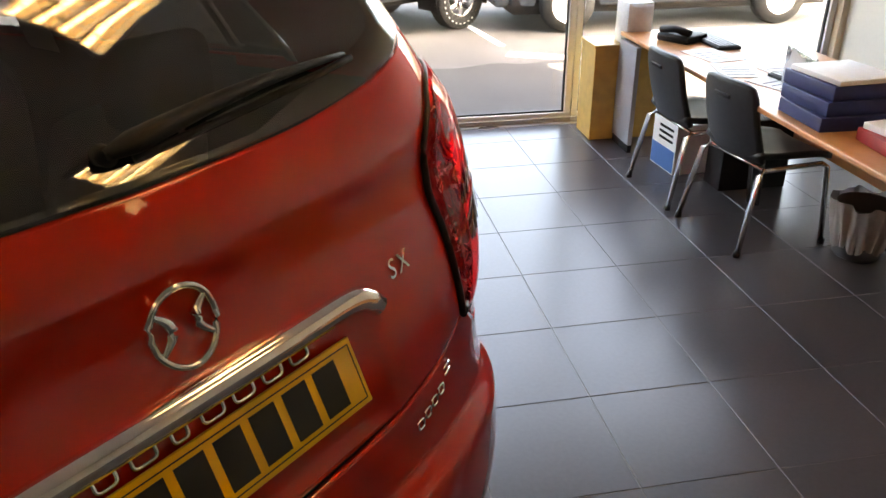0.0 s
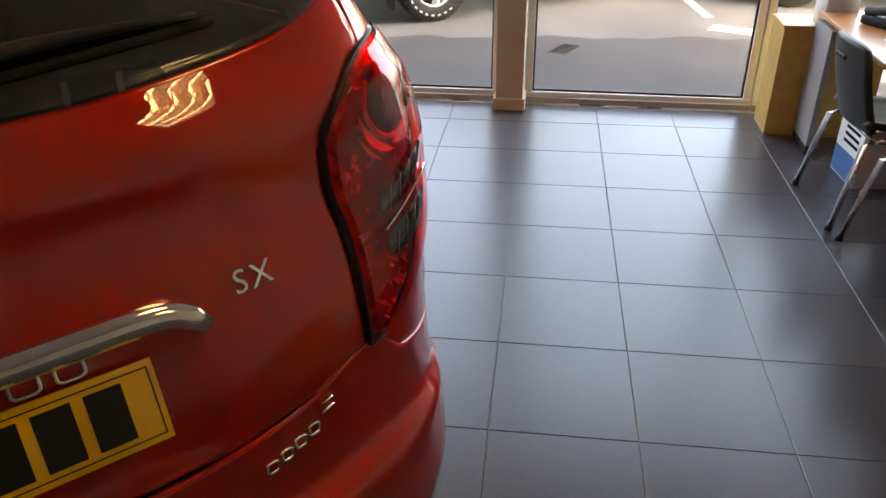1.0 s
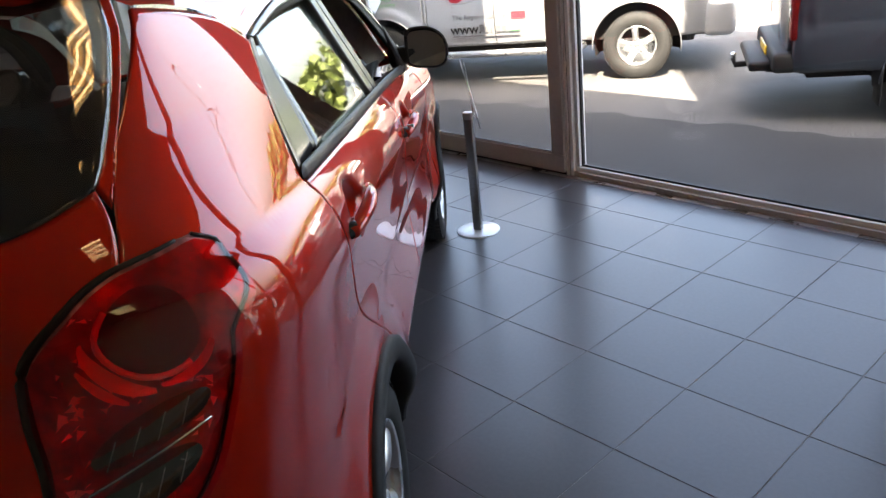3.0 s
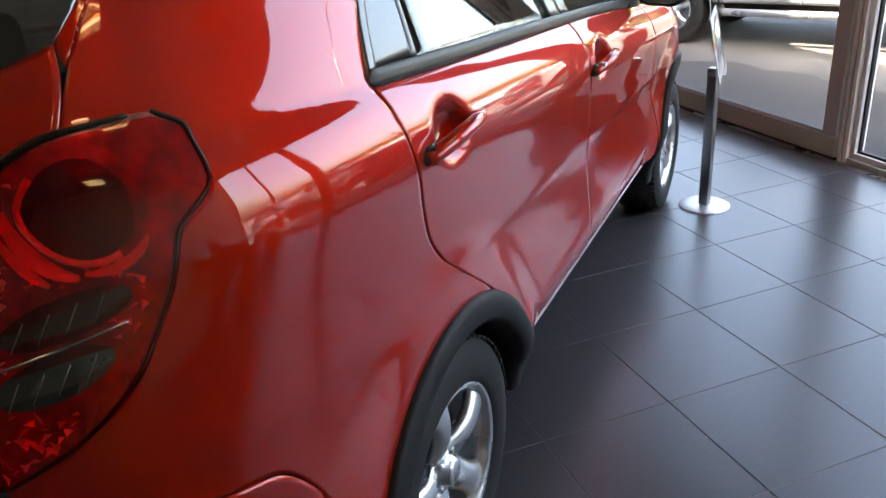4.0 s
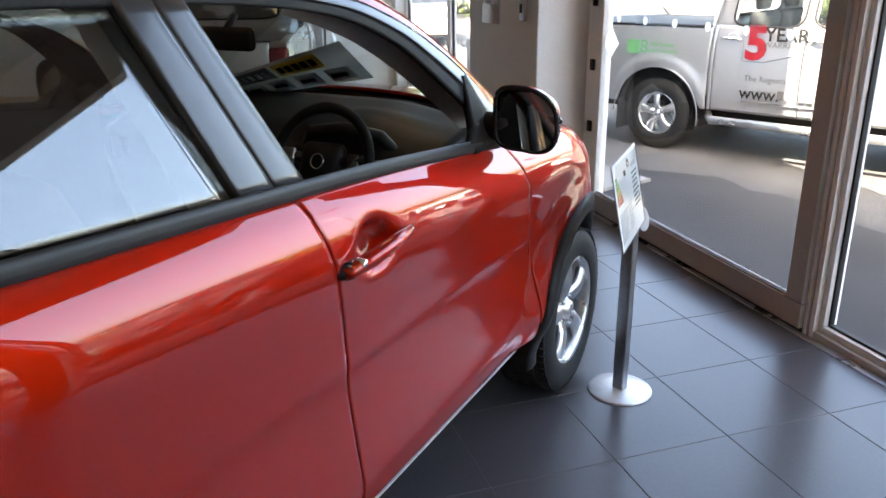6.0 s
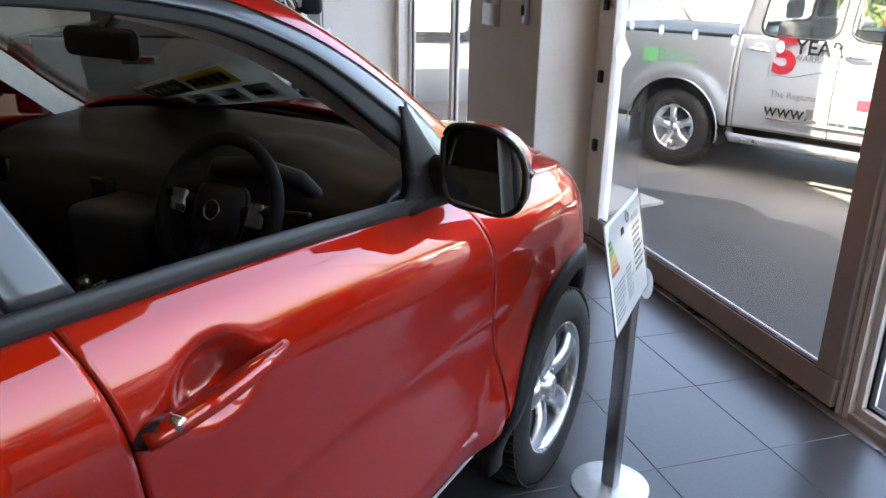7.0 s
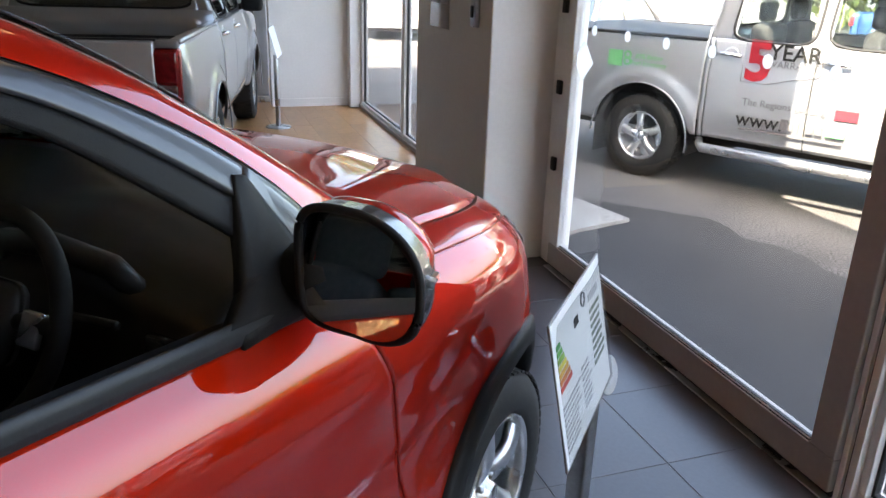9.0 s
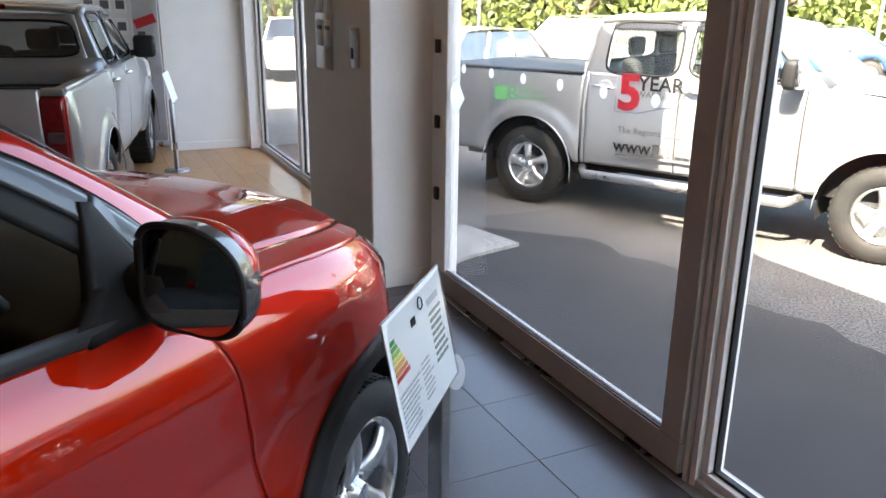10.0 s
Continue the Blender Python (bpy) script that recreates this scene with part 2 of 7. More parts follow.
def revolve(profile, n=48, axis="x"):
    """Revolve (radius, along) pairs round an axis."""
    b = bmesh.new()
    rings = []
    for k in range(n):
        a = 2 * math.pi * k / n
        rings.append([b.verts.new((h, r * math.cos(a), r * math.sin(a)) if axis == "x" else (r * math.cos(a), r * math.sin(a), h)) for r, h in profile])
    for k in range(n):
        p, q = rings[k], rings[(k + 1) % n]
        for i in range(len(profile) - 1):
            b.faces.new((p[i], p[i + 1], q[i + 1], q[i]))
    bmesh.ops.recalc_face_normals(b, faces=b.faces)
    return b


def tube(points, r, n=8, closed=False, flat=1.0):
    """A round bar along points."""
    b = bmesh.new()
    pts = [Vector(p) for p in points]
    rings = []
    ref = Vector((0, 0, 1))
    for i, p in enumerate(pts):
        a = pts[i - 1] if i or closed else p
        c = pts[(i + 1) % len(pts)] if i < len(pts) - 1 or closed else p
        d = (c - a).normalized()
        up = ref if abs(d.dot(ref)) < 0.95 else Vector((1, 0, 0))
        s = d.cross(up).normalized()
        t = s.cross(d)
        rr = r[i] if isinstance(r, (list, tuple)) else r
        rings.append([b.verts.new(p + s * math.cos(2 * math.pi * k / n) * rr + t * math.sin(2 * math.pi * k / n) * rr * flat) for k in range(n)])
    m = len(rings)
    for i in range(m if closed else m - 1):
        for k in range(n):
            b.faces.new((rings[i][k], rings[i][(k + 1) % n], rings[(i + 1) % m][(k + 1) % n], rings[(i + 1) % m][k]))
    if not closed:
        b.faces.new(rings[0][::-1])
        b.faces.new(rings[-1])
    bmesh.ops.recalc_face_normals(b, faces=b.faces)
    return b


def grid(fn, nu, nv, flip=False):
    """A sheet from fn(u, v) with u and v in 0..1."""
    b = bmesh.new()
    vs = [[b.verts.new(fn(i / nu, j / nv)) for j in range(nv + 1)] for i in range(nu + 1)]
    for i in range(nu):
        for j in range(nv):
            f = (vs[i][j], vs[i + 1][j], vs[i + 1][j + 1], vs[i][j + 1])
            b.faces.new(f[::-1] if flip else f)
    return b


def thick(b, t):
    """Give an open sheet thickness t along its normals (inward)."""
    bmesh.ops.recalc_face_normals(b, faces=b.faces)
    bmesh.ops.solidify(b, geom=b.faces[:], thickness=t)
    return b


def lerp(a, b, t):
    return a + (b - a) * t


def interp(x, xs, ys):
    return float(np.interp(x, xs, ys))


def smooth_interp(x, xs, ys):
    """Cubic through the points, with flat-limited slopes."""
    if x <= xs[0]:
        return ys[0]
    if x >= xs[-1]:
        return ys[-1]
    i = max(k for k in range(len(xs) - 1) if xs[k] <= x)
    d = [(ys[k + 1] - ys[k]) / (xs[k + 1] - xs[k]) for k in range(len(xs) - 1)]

    def slope(k):
        if k == 0:
            return d[0]
        if k == len(xs) - 1:
            return d[-1]
        if d[k - 1] * d[k] <= 0:
            return 0.0
        return 2 * d[k - 1] * d[k] / (d[k - 1] + d[k])

    h = xs[i + 1] - xs[i]
    t = (x - xs[i]) / h
    a, c = slope(i), slope(i + 1)
    return ((2 * t ** 3 - 3 * t ** 2 + 1) * ys[i] + (t ** 3 - 2 * t ** 2 + t) * h * a + (-2 * t ** 3 + 3 * t ** 2) * ys[i + 1] + (t ** 3 - t ** 2) * h * c)


def text_mesh(s, size, depth=0.002, bold=0.0):
    """Lettering in the built-in font as a bmesh in the xy plane, centred."""
    cu = bpy.data.curves.new("lettering", "FONT")
    cu.body, cu.size, cu.extrude, cu.align_x, cu.align_y = s, size, depth, "CENTER", "CENTER"
    cu.resolution_u = 3
    cu.offset = bold
    ob = bpy.data.objects.new("lettering", cu)
    scene.collection.objects.link(ob)
    dg = bpy.context.evaluated_depsgraph_get()
    me = bpy.data.meshes.new_from_object(ob.evaluated_get(dg))
    b = bmesh.new()
    b.from_mesh(me)
    bpy.data.objects.remove(ob)
    bpy.data.meshes.remove(me)
    return b

# ---- the showroom, laid out along its glass front ----
# local x runs along the front, local y points out of doors
FRONT = pose(1.70, 4.48, 0, 0, 0, -45.32)
GROUND_Z = -0.15


def fbox(name, x0, y0, z0, x1, y1, z1, material, bevel=0.004, parent=None, label=""):
    return link(name, box(x0, y0, z0, x1, y1, z1, bevel, 1), material, parent, False, FRONT if parent is None else None, label)


def setting(ob, label, category=""):
    return tagged(ob, label, category, kind="structure")


S0, S1, BACK, HIGH = -9.6, 5.75, -8.0, 3.34
HEAD = 3.02  # underside of the fascia over the glass
setting(fbox("floor", -3.45, BACK - 0.1, -0.30, S1 + 0.1, 0.05, -0.0016, GROUT, 0), "grey grout bed under the floor tiles", "floor")
setting(fbox("floor_wood", S0 - 0.1, BACK - 0.1, -0.30, -3.45, 0.05, -0.006, WOODFLOOR, 0), "warm oak laminate floor of the second showroom", "floor")
setting(fbox("ceiling", S0 - 0.1, BACK - 0.1, HIGH, S1 + 0.2, 0.0, HIGH + 0.03, CEIL, 0), "off-white boarded showroom ceiling", "ceiling")
# Roof edge and two added blocks, all unseen, shape the sun on the forecourt.
setting(fbox("roof_slab", S0 - 0.3, BACK - 0.3, HIGH + 0.034, S1 + 0.4, 0.25, 3.42, CONCRETE, 0), "unseen flat roof, its front edge shading the forecourt", "roof")
setting(fbox("parapet", S0 - 0.3, 0.0, 3.42, -1.4, 0.24, 4.5, CONCRETE, 0), "unseen raised block added to shade the forecourt by the second showroom", "parapet")
setting(fbox("wall_facade", 1.6, -0.1, 3.42, S1 + 6.0, 0.22, 9.0, CONCRETE, 0), "unseen tall block added to shade the forecourt at the desk end", "wall")
# The back wall is never in view; its dark colour dims the tailgate.
setting(fbox("wall_back", S0 - 0.1, BACK - 0.2, 0, S1 + 0.2, BACK, HIGH, WALL_BACK, 0), "unseen back wall, darkened to dim the light on the tailgate", "wall")
setting(fbox("wall_desk_side", S1, BACK, 0, S1 + 0.2, -0.02, HIGH, WALL, 0), "cream painted wall behind the desks", "wall")
setting(fbox("wall_far_end", S0 - 0.2, BACK, 0, S0, 0.1, HIGH, WALL_WHITE, 0), "white far end wall", "wall")
# pier between the two showrooms
setting(fbox("wall_pier", -3.55, -0.42, 0, -2.20, 0.06, HIGH, WALL_WHITE, 0.006), "white plastered pier beside the glass door", "wall")
setting(fbox("baseboard_pier_end", -3.55, -0.432, 0, -2.20, -0.42, 0.10, WALL_WHITE, 0.003), "white skirting along the pier", "skirting")
setting(fbox("baseboard_pier_side", -2.20, -0.42, 0, -2.188, -0.06, 0.10, WALL_WHITE, 0.003), "white skirting along the pier's side", "skirting")
# end wall of the second showroom
setting(fbox("wall_return", -7.46, -1.02, 0, -7.30, 0.02, HIGH, WALL_WHITE, 0.004), "white return wall in the second showroom", "wall")
setting(fbox("wall_return_nib", -7.30, -0.16, 0, -7.14, 0.04, HIGH, WALL_WHITE, 0.004), "white nib wall beside the window", "wall")
setting(fbox("baseboard_return", -7.30, -1.02, 0, -7.287, -0.16, 0.09, WALL_WHITE, 0.003), "white skirting on the return wall", "skirting")
# fascia over the glazing
setting(fbox("wall_fascia", S0, 0.004, HEAD, S1 + 0.2, 0.16, HIGH + 0.032, ALU, 0), "pale fascia over the glazing", "wall")

# beige column inside the front
col = thing("column_1", FRONT @ pose(2.325, -0.115, 0), "square beige painted column with a stepped plinth", "column", kind="structure")
part("shaft", box(-0.085, -0.098, 0.07, 0.085, 0.09, HIGH, 0.004), COLUMN, col, smooth=False)
part("plinth", box(-0.098, -0.112, 0, 0.098, 0.10, 0.075, 0.006), COLUMN, col, smooth=False)


def glazing(name, x0, x1, label, bottom=0.065, top=HEAD, stile=0.05, y=0.0, material=ALU, inner=ALU_BEIGE, rail=None):
    w = thing(name, FRONT @ pose(0, y, 0), label, "window", kind="structure")
    rail = rail or bottom
    part("bottom_rail", box(x0, -0.035, 0.012, x1, 0.035, rail, 0.004), material, w, smooth=False)
    part("inner_sill", box(x0, -0.060, 0.0, x1, -0.0352, rail * 0.55, 0.003), inner, w, smooth=False)
    part("top_rail", box(x0, -0.035, top - 0.07, x1, 0.035, top, 0.004), material, w, smooth=False)
    for a in (x0, x1 - stile):
        part("stile", box(a, -0.036, rail, a + stile, 0.036, top - 0.07, 0.004), material, w, smooth=False)
    part("gasket", box(x0 + stile, -0.012, rail, x1 - stile, 0.012, rail + 0.012), GASKET, w, smooth=False)
    for a in (x0 + stile, x1 - stile - 0.010):
        part("gasket", box(a, -0.012, rail + 0.012, a + 0.010, 0.012, top - 0.07), GASKET, w, smooth=False)
    p = part("pane", box(x0 + stile, -0.004, rail, x1 - stile, 0.004, top - 0.07), GLASS, w, smooth=False)
    p.visible_shadow = False
    return w


glazing("window_1", 0.0985, 2.235, "tall fixed shop window in white aluminium frame", stile=0.030)
glazing("window_2", 2.415, 3.80, "tall fixed shop window in white aluminium frame", stile=0.045)
glazing("window_3", 3.805, 5.70, "tall shop window behind the desks", stile=0.045)
glazing("window_4", -7.14, -5.35, "tall shop window of the second showroom", stile=0.05)
glazing("window_5", -5.345, -3.56, "tall shop window of the second showroom", stile=0.05)

# glazed door
door = thing("door_1", FRONT @ pose(0, -0.055, 0), "wide glazed door in taupe aluminium frame, shut", "door", kind="structure")
part("bottom_rail", box(-2.05, -0.03, 0.022, 0.036, 0.03, 0.142, 0.006), ALU_BEIGE, door, smooth=False)
part("brush_strip", box(-2.05, -0.012, 0.004, 0.036, 0.012, 0.0215), GASKET, door, smooth=False)
for dz in (0.0, 0.009):
    part("bottom_bead", box(-1.93, -0.034 + dz * 0.6, 0.1425 + dz, -0.074, -0.012, 0.1475 + dz, 0.0015), ALU, door, smooth=False)
    part("bead_gasket", box(-1.93, -0.031 + dz * 0.6, 0.1475 + dz, -0.074, -0.012, 0.1505 + dz), GASKET, door, smooth=False)
part("stile", box(-0.070, -0.03, 0.1425, 0.036, 0.03, HEAD - 0.07, 0.006), ALU_BEIGE, door, smooth=False)
part("stile", box(-2.05, -0.03, 0.1425, -1.945, 0.03, HEAD - 0.07, 0.006), ALU, door, smooth=False)
part("top_rail", box(-2.05, -0.03, HEAD - 0.07, 0.036, 0.03, HEAD, 0.006), ALU_BEIGE, door, smooth=False)
p = part("pane", box(-1.945, -0.004, 0.1425, -0.070, 0.004, HEAD - 0.07), GLASS, door, smooth=False)
p.visible_shadow = False
for z in (0.55, 0.95, 1.35):
    part("hinge", box(-2.062, -0.05, z, -2.02, -0.03, z + 0.07, 0.004), BLACK_PLASTIC, door)
jamb = thing("door_jamb", FRONT, "white aluminium door jambs", "door frame", kind="structure")
part("jamb_post", box(-2.19, -0.06, 0, -2.06, 0.05, HEAD, 0.005), ALU, jamb, smooth=False)
part("jamb_gasket", box(-2.075, -0.065, 0, -2.058, -0.058, HEAD), GASKET, jamb, smooth=False)
part("jamb_post", box(0.041, -0.066, 0, 0.062, 0.05, HEAD, 0.003), ALU, jamb, smooth=False)
part("jamb_gasket", box(0.062, -0.052, 0, 0.070, 0.04, HEAD), GASKET, jamb, smooth=False)
part("jamb_post", box(0.070, -0.060, 0, 0.098, 0.05, HEAD, 0.003), ALU, jamb, smooth=False)
setting(fbox("threshold", -2.06, -0.10, -0.02, 5.7, 0.10, 0.004, STEEL, 0.002), "metal threshold strip under the glazing", "threshold")

# white end post of the glazing, against the desk
setting(fbox("corner_post", 5.70, -0.10, 0, 5.78, 0.06, HEAD, COLUMN, 0.004), "beige corner post", "column")

# notices and a switch on the pier
board = thing("notice", FRONT @ pose(-2.98, -0.424, 1.42, 0, 0, 0), "clear wallet of printed notices on the pier", "notice")
part("wallet", box(-0.26, -0.004, -0.22, 0.10, 0.0, 0.30), mat("clear_wallet", (0.62, 0.62, 0.60), rough=0.25, coat=0.5), board)
for x, z in ((-0.22, 0.12), (-0.22, -0.08), (-0.05, 0.12), (-0.05, -0.08)):
    part("sheet", box(x, -0.007, z, x + 0.13, -0.004, z + 0.16), PAPER, board)
    part("print_bar", box(x + 0.01, -0.0085, z + 0.10, x + 0.12, -0.007, z + 0.125), GREYPRINT, board)
sw = thing("wall_switch", FRONT @ pose(-2.40, -0.424, 1.36), "grey push-button switch box on the pier", "switch")
part("case", box(-0.035, -0.03, -0.11, 0.035, 0, 0.11, 0.006), STEEL, sw)
part("button", box(-0.018, -0.038, -0.06, 0.018, -0.03, 0.0, 0.004), BLACK_PLASTIC, sw)

# ceiling lights with louvres
def ceiling_light(x, y):
    l = thing("ceiling_light", FRONT @ pose(x, y, HIGH - 0.06), "recessed louvred fluorescent ceiling light, switched on", "ceiling light", "louvred ceiling lights")
    f = box(-0.31, -0.31, 0.0, -0.29, 0.31, 0.06)
    for a in ((0.29, -0.31, 0.31, 0.31), (-0.29, -0.31, 0.29, -0.29), (-0.29, 0.29, 0.29, 0.31)):
        merge(f, box(a[0], a[1], 0.0, a[2], a[3], 0.06))
    part("frame", f, ALU, l, smooth=False)
    for i in range(4):
        part("tube", tube([(-0.2175 + 0.145 * i, -0.28, 0.045), (-0.2175 + 0.145 * i, 0.28, 0.045)], 0.016, 10), TUBE, l)
    part("reflector", box(-0.29, -0.29, 0.055, 0.29, 0.29, 0.059), TUBE_TRAY, l, smooth=False)
    for i in range(3):
        part("louvre", box(-0.150 + 0.145 * i, -0.29, 0.0, -0.140 + 0.145 * i, 0.29, 0.04), ALU, l, smooth=False)
    for i in range(7):
        part("louvre", box(-0.29, -0.219 + 0.0725 * i, 0.0, 0.29, -0.215 + 0.0725 * i, 0.04), ALU, l, smooth=False)
    return l


TUBE_TRAY = lamp_mat("warm_lit_tray", (1.0, 0.70, 0.36), 0.07)
first = ceiling_light(2.99, -3.62)
# First two follow reflections, like the one above; other six are added fill.
for x, y in ((4.68, -4.55), (1.93, -1.36), (0.5, -3.7), (-1.4, -1.2), (1.9, -6.2), (-1.4, -6.2), (-6.0, -2.6), (-6.0, -5.2)):
    copy_thing(first, FRONT @ pose(x, y, HIGH - 0.06))

# sign stand beside the car
stand = thing("sign_stand", pose(1.084, 3.545, 0), "brushed steel sign stand holding a white specification sheet", "sign stand")
part("base", revolve([(0.0, 0.009), (0.02, 0.009), (0.121, 0.008), (0.124, 0.006), (0.125, 0.0)], 48, axis="z"), STEEL_PALE, stand)
part("post", box(-0.025, -0.018, 0.008, 0.025, 0.018, 0.68, 0.006, 3), STEEL_DARK, stand, m=pose(0, 0, 0, 0, 0, -20))
part("post_face", box(-0.0265, -0.011, 0.02, -0.0245, 0.011, 0.68), BLACK_PLASTIC, stand, m=pose(0, 0, 0, 0, 0, -20))
part("collar", box(-0.026, -0.021, 0.66, 0.026, 0.021, 0.70, 0.006), STEEL, stand, m=pose(0, 0, 0, 0, 0, -20))

# round dots stuck along the glass door
for i in range(6):
    dots = part("glass_dot", cyl(0.024, 0.002, 20), FILM, door, smooth=False, m=pose(-1.79 + 0.30 * i, -0.005, 1.285, 90, 0, 0))
part("glass_card", box(-0.07, -0.006, -0.07, 0.07, -0.0045, 0.07), FILM, door, smooth=False, m=pose(-1.875, 0, 1.135, 0, 45, 0))

# display board and banner at the end of the second showroom
db = thing("display_board", FRONT @ pose(-7.85, -1.45, 0), "white display board holding a grid of framed pictures", "display board")
part("panel", box(-0.012, -0.34, 0.70, 0.012, 0.36, 1.95, 0.004), ALU, db, smooth=False)
for y in (-0.32, 0.34):
    part("leg", box(-0.02, y - 0.02, 0.0, 0.02, y + 0.02, 1.95, 0.004), ALU, db, smooth=False)
    part("foot", box(-0.18, y - 0.02, 0.0, 0.18, y + 0.02, 0.03, 0.004), ALU, db, smooth=False)
for i in range(4):
    for j in range(5):
        pf = part("picture_frame", box(0.0125, -0.31 + 0.16 * i, 0.78 + 0.23 * j, 0.018, -0.18 + 0.16 * i, 0.96 + 0.23 * j, 0.003), PAPER, db, smooth=False)
        part("picture", box(0.0185, -0.29 + 0.16 * i, 0.83 + 0.23 * j, 0.020, -0.20 + 0.16 * i, 0.92 + 0.23 * j), GREYPRINT, pf, smooth=False)
bn_ = thing("banner", FRONT @ pose(-7.66, -1.12, 0), "tall grey roller banner with a red flash", "banner")
part("cassette", box(-0.05, -0.17, 0.0, 0.05, 0.13, 0.07, 0.01), STEEL, bn_)
part("sheet", box(-0.002, -0.15, 0.07, 0.002, 0.11, 1.75), mat("grey_banner_print", (0.46, 0.47, 0.49), rough=0.5, big=0.2, big_scale=3.0), bn_, smooth=False)
part("red_flash", box(0.003, -0.13, 1.36, 0.0045, 0.10, 1.46), REDPRINT, bn_, smooth=False, m=pose(0, 0, 0, 20, 0, 0) @ Matrix.Translation((0, 0.47, -0.09)))
for i in range(6):
    part("print_bar", box(0.003, -0.11, 0.92 + 0.065 * i, 0.0045, -0.03, 0.96 + 0.065 * i), GREYPRINT, bn_, smooth=False)
part("top_rail", box(-0.008, -0.155, 1.75, 0.008, 0.115, 1.775), STEEL, bn_)
# second sign stand beside the pickup
st2 = thing("sign_stand", pose(-3.40, 8.10, 0), "steel sign stand with a small sloping sheet beside the pickup", "sign stand")
part("base", revolve([(0.0, 0.014), (0.118, 0.010), (0.125, 0.005), (0.125, 0.0)], 32, axis="z"), STEEL, st2)
part("post", box(-0.02, -0.016, 0.010, 0.02, 0.016, 0.70, 0.006, 2), STEEL, st2)
part("sheet", box(-0.20, -0.004, -0.14, 0.20, 0.004, 0.14), PAPER, st2, smooth=False, m=pose(0.0, 0.0, 0.82, -15, 0, 122))

# ---- the red sport utility car: body surface ----
YS, HUB_R, HUB_F, HUB_Z, TYRE_R = 0.85, 0.93, 3.505, 0.322, 0.322
ARCH_R, ARCH_F = 0.405, 0.430


def belt(y):
    return smooth_interp(y, [0.2, 0.8, 1.3, 1.8, 2.2, 2.63, 2.9, 3.3, 3.6, 3.86, 4.1], [1.285, 1.245, 1.21, 1.178, 1.15, 1.11, 1.082, 1.045, 1.005, 0.955, 0.88])


W_Z = [0.15, 0.30, 0.385, 0.42, 0.50, 0.60, 0.72, 0.775, 0.80, 0.86, 0.94, 1.02, 1.08, 1.13, 1.17]
W_X = [0.80, 0.845, 0.872, 0.890, 0.906, 0.900, 0.8955, 0.898, 0.902, 0.9055, 0.913, 0.919, 0.910, 0.889, 0.858]
R_Z = [0.15, 0.30, 0.45, 0.56, 0.62, 0.645, 0.675, 0.80, 0.88, 0.99, 1.06, 1.12, 1.18, 1.215, 1.25, 1.31, 1.40, 1.50, 1.60, 1.72]
R_Y = [0.06, 0.01, -0.015, -0.015, -0.013, -0.005, 0.034, 0.055, 0.067, 0.098, 0.126, 0.149, 0.158, 0.160, 0.170, 0.203, 0.258, 0.335, 0.42, 0.50]
N_Z = [0.15, 0.30, 0.50, 0.70, 0.85, 0.95, 1.05]
N_Y = [4.16, 4.20, 4.24, 4.23, 4.17, 4.06, 3.90]


def half_width(y, z):
    zb = belt(y)
    f = min(1, max(0, (z - 0.62) / 0.45))
    f = f * f * (3 - 2 * f)
    zz = z - (zb - 1.17) * f
    if zz <= 1.17:
        return smooth_interp(zz, W_Z, W_X)
    return 0.858 - (zz - 1.17) * 0.42


# The rear corner's plan, as arc length against depth
_T = np.concatenate([np.linspace(0, 0.9, 200), 0.9 + 0.1 * np.sin(np.linspace(0, math.pi / 2, 200))[1:]])
_C = np.cbrt(np.clip(1 - _T ** 5, 0, 1))
_S = np.concatenate([[0], np.cumsum(np.hypot(np.diff(_T * 0.75), np.diff(_C * 0.9)))])
CORNER = float(_S[-1])
_S = _S / CORNER


def rear_y(z):
    return smooth_interp(z, R_Z, R_Y)


def flare(y, z):
    d = 0.0
    for hy, r in ((HUB_R, ARCH_R), (HUB_F, ARCH_F)):
        a = math.hypot(y - hy, z - HUB_Z) - r
        f = min(1.0, max(0.0, (a - 0.02) / 0.17))
        d += 0.026 * (1 - f * f * (3 - 2 * f))
    return d


HANDLES = ((0.985, 1.118), (2.105, 1.030))


def dimple(y, z):
    d = 0.0
    for hy, hz in HANDLES:
        a = ((y - hy) / 0.062) ** 2 + ((z - hz) / 0.047) ** 2
        if a < 6:
            d += 0.044 * math.exp(-a * a)
    return d


def corner(t, z):
    """The rear corner's plan at a height: share of the width, depth and full width; tighter and drawn in above the belt."""
    f = min(1.0, max(0.0, (z - 1.20) / 0.20))
    f = f * f * (3 - 2 * f)
    y = YS - t * (YS - rear_y(z))
    k = 0.085 * min(1.0, max(0.08, (1.60 - z) / 0.16))
    w = half_width(max(y, 0.2), z) * (1 - k * f * t * t)
    return max(0.0, 1 - t ** (5 + 5 * f)) ** (1 / 3), y, w


def body(q, z, out=0.0, sign=1):
    """A point of the body side, by length round the car (q = y along the flank) and height."""
    if q >= YS:
        y = q
        x = half_width(y, z)
        if y > 3.30:
            yn = smooth_interp(z, N_Z, N_Y)
            a = min(1.0, (y - 3.30) / (yn - 3.30))
            x *= max(0.0, 1 - a ** 2.6) ** (1 / 2.3)
        x += flare(y, z) - dimple(y, z) + out
        return Vector((sign * x, y, z))
    s = (YS - q) / CORNER
    if s > 1:
        s = 1.0
    t = float(np.interp(s, _S, _T))
    c, y, w = corner(t, z)
    nx, ny = c * c / w, t ** 4 / (YS - rear_y(z))
    k = out / math.hypot(nx, ny)
    side = flare(y, z) - dimple(y, z)
    return Vector((sign * (c * w + nx * k + side * c), y - ny * k, z))


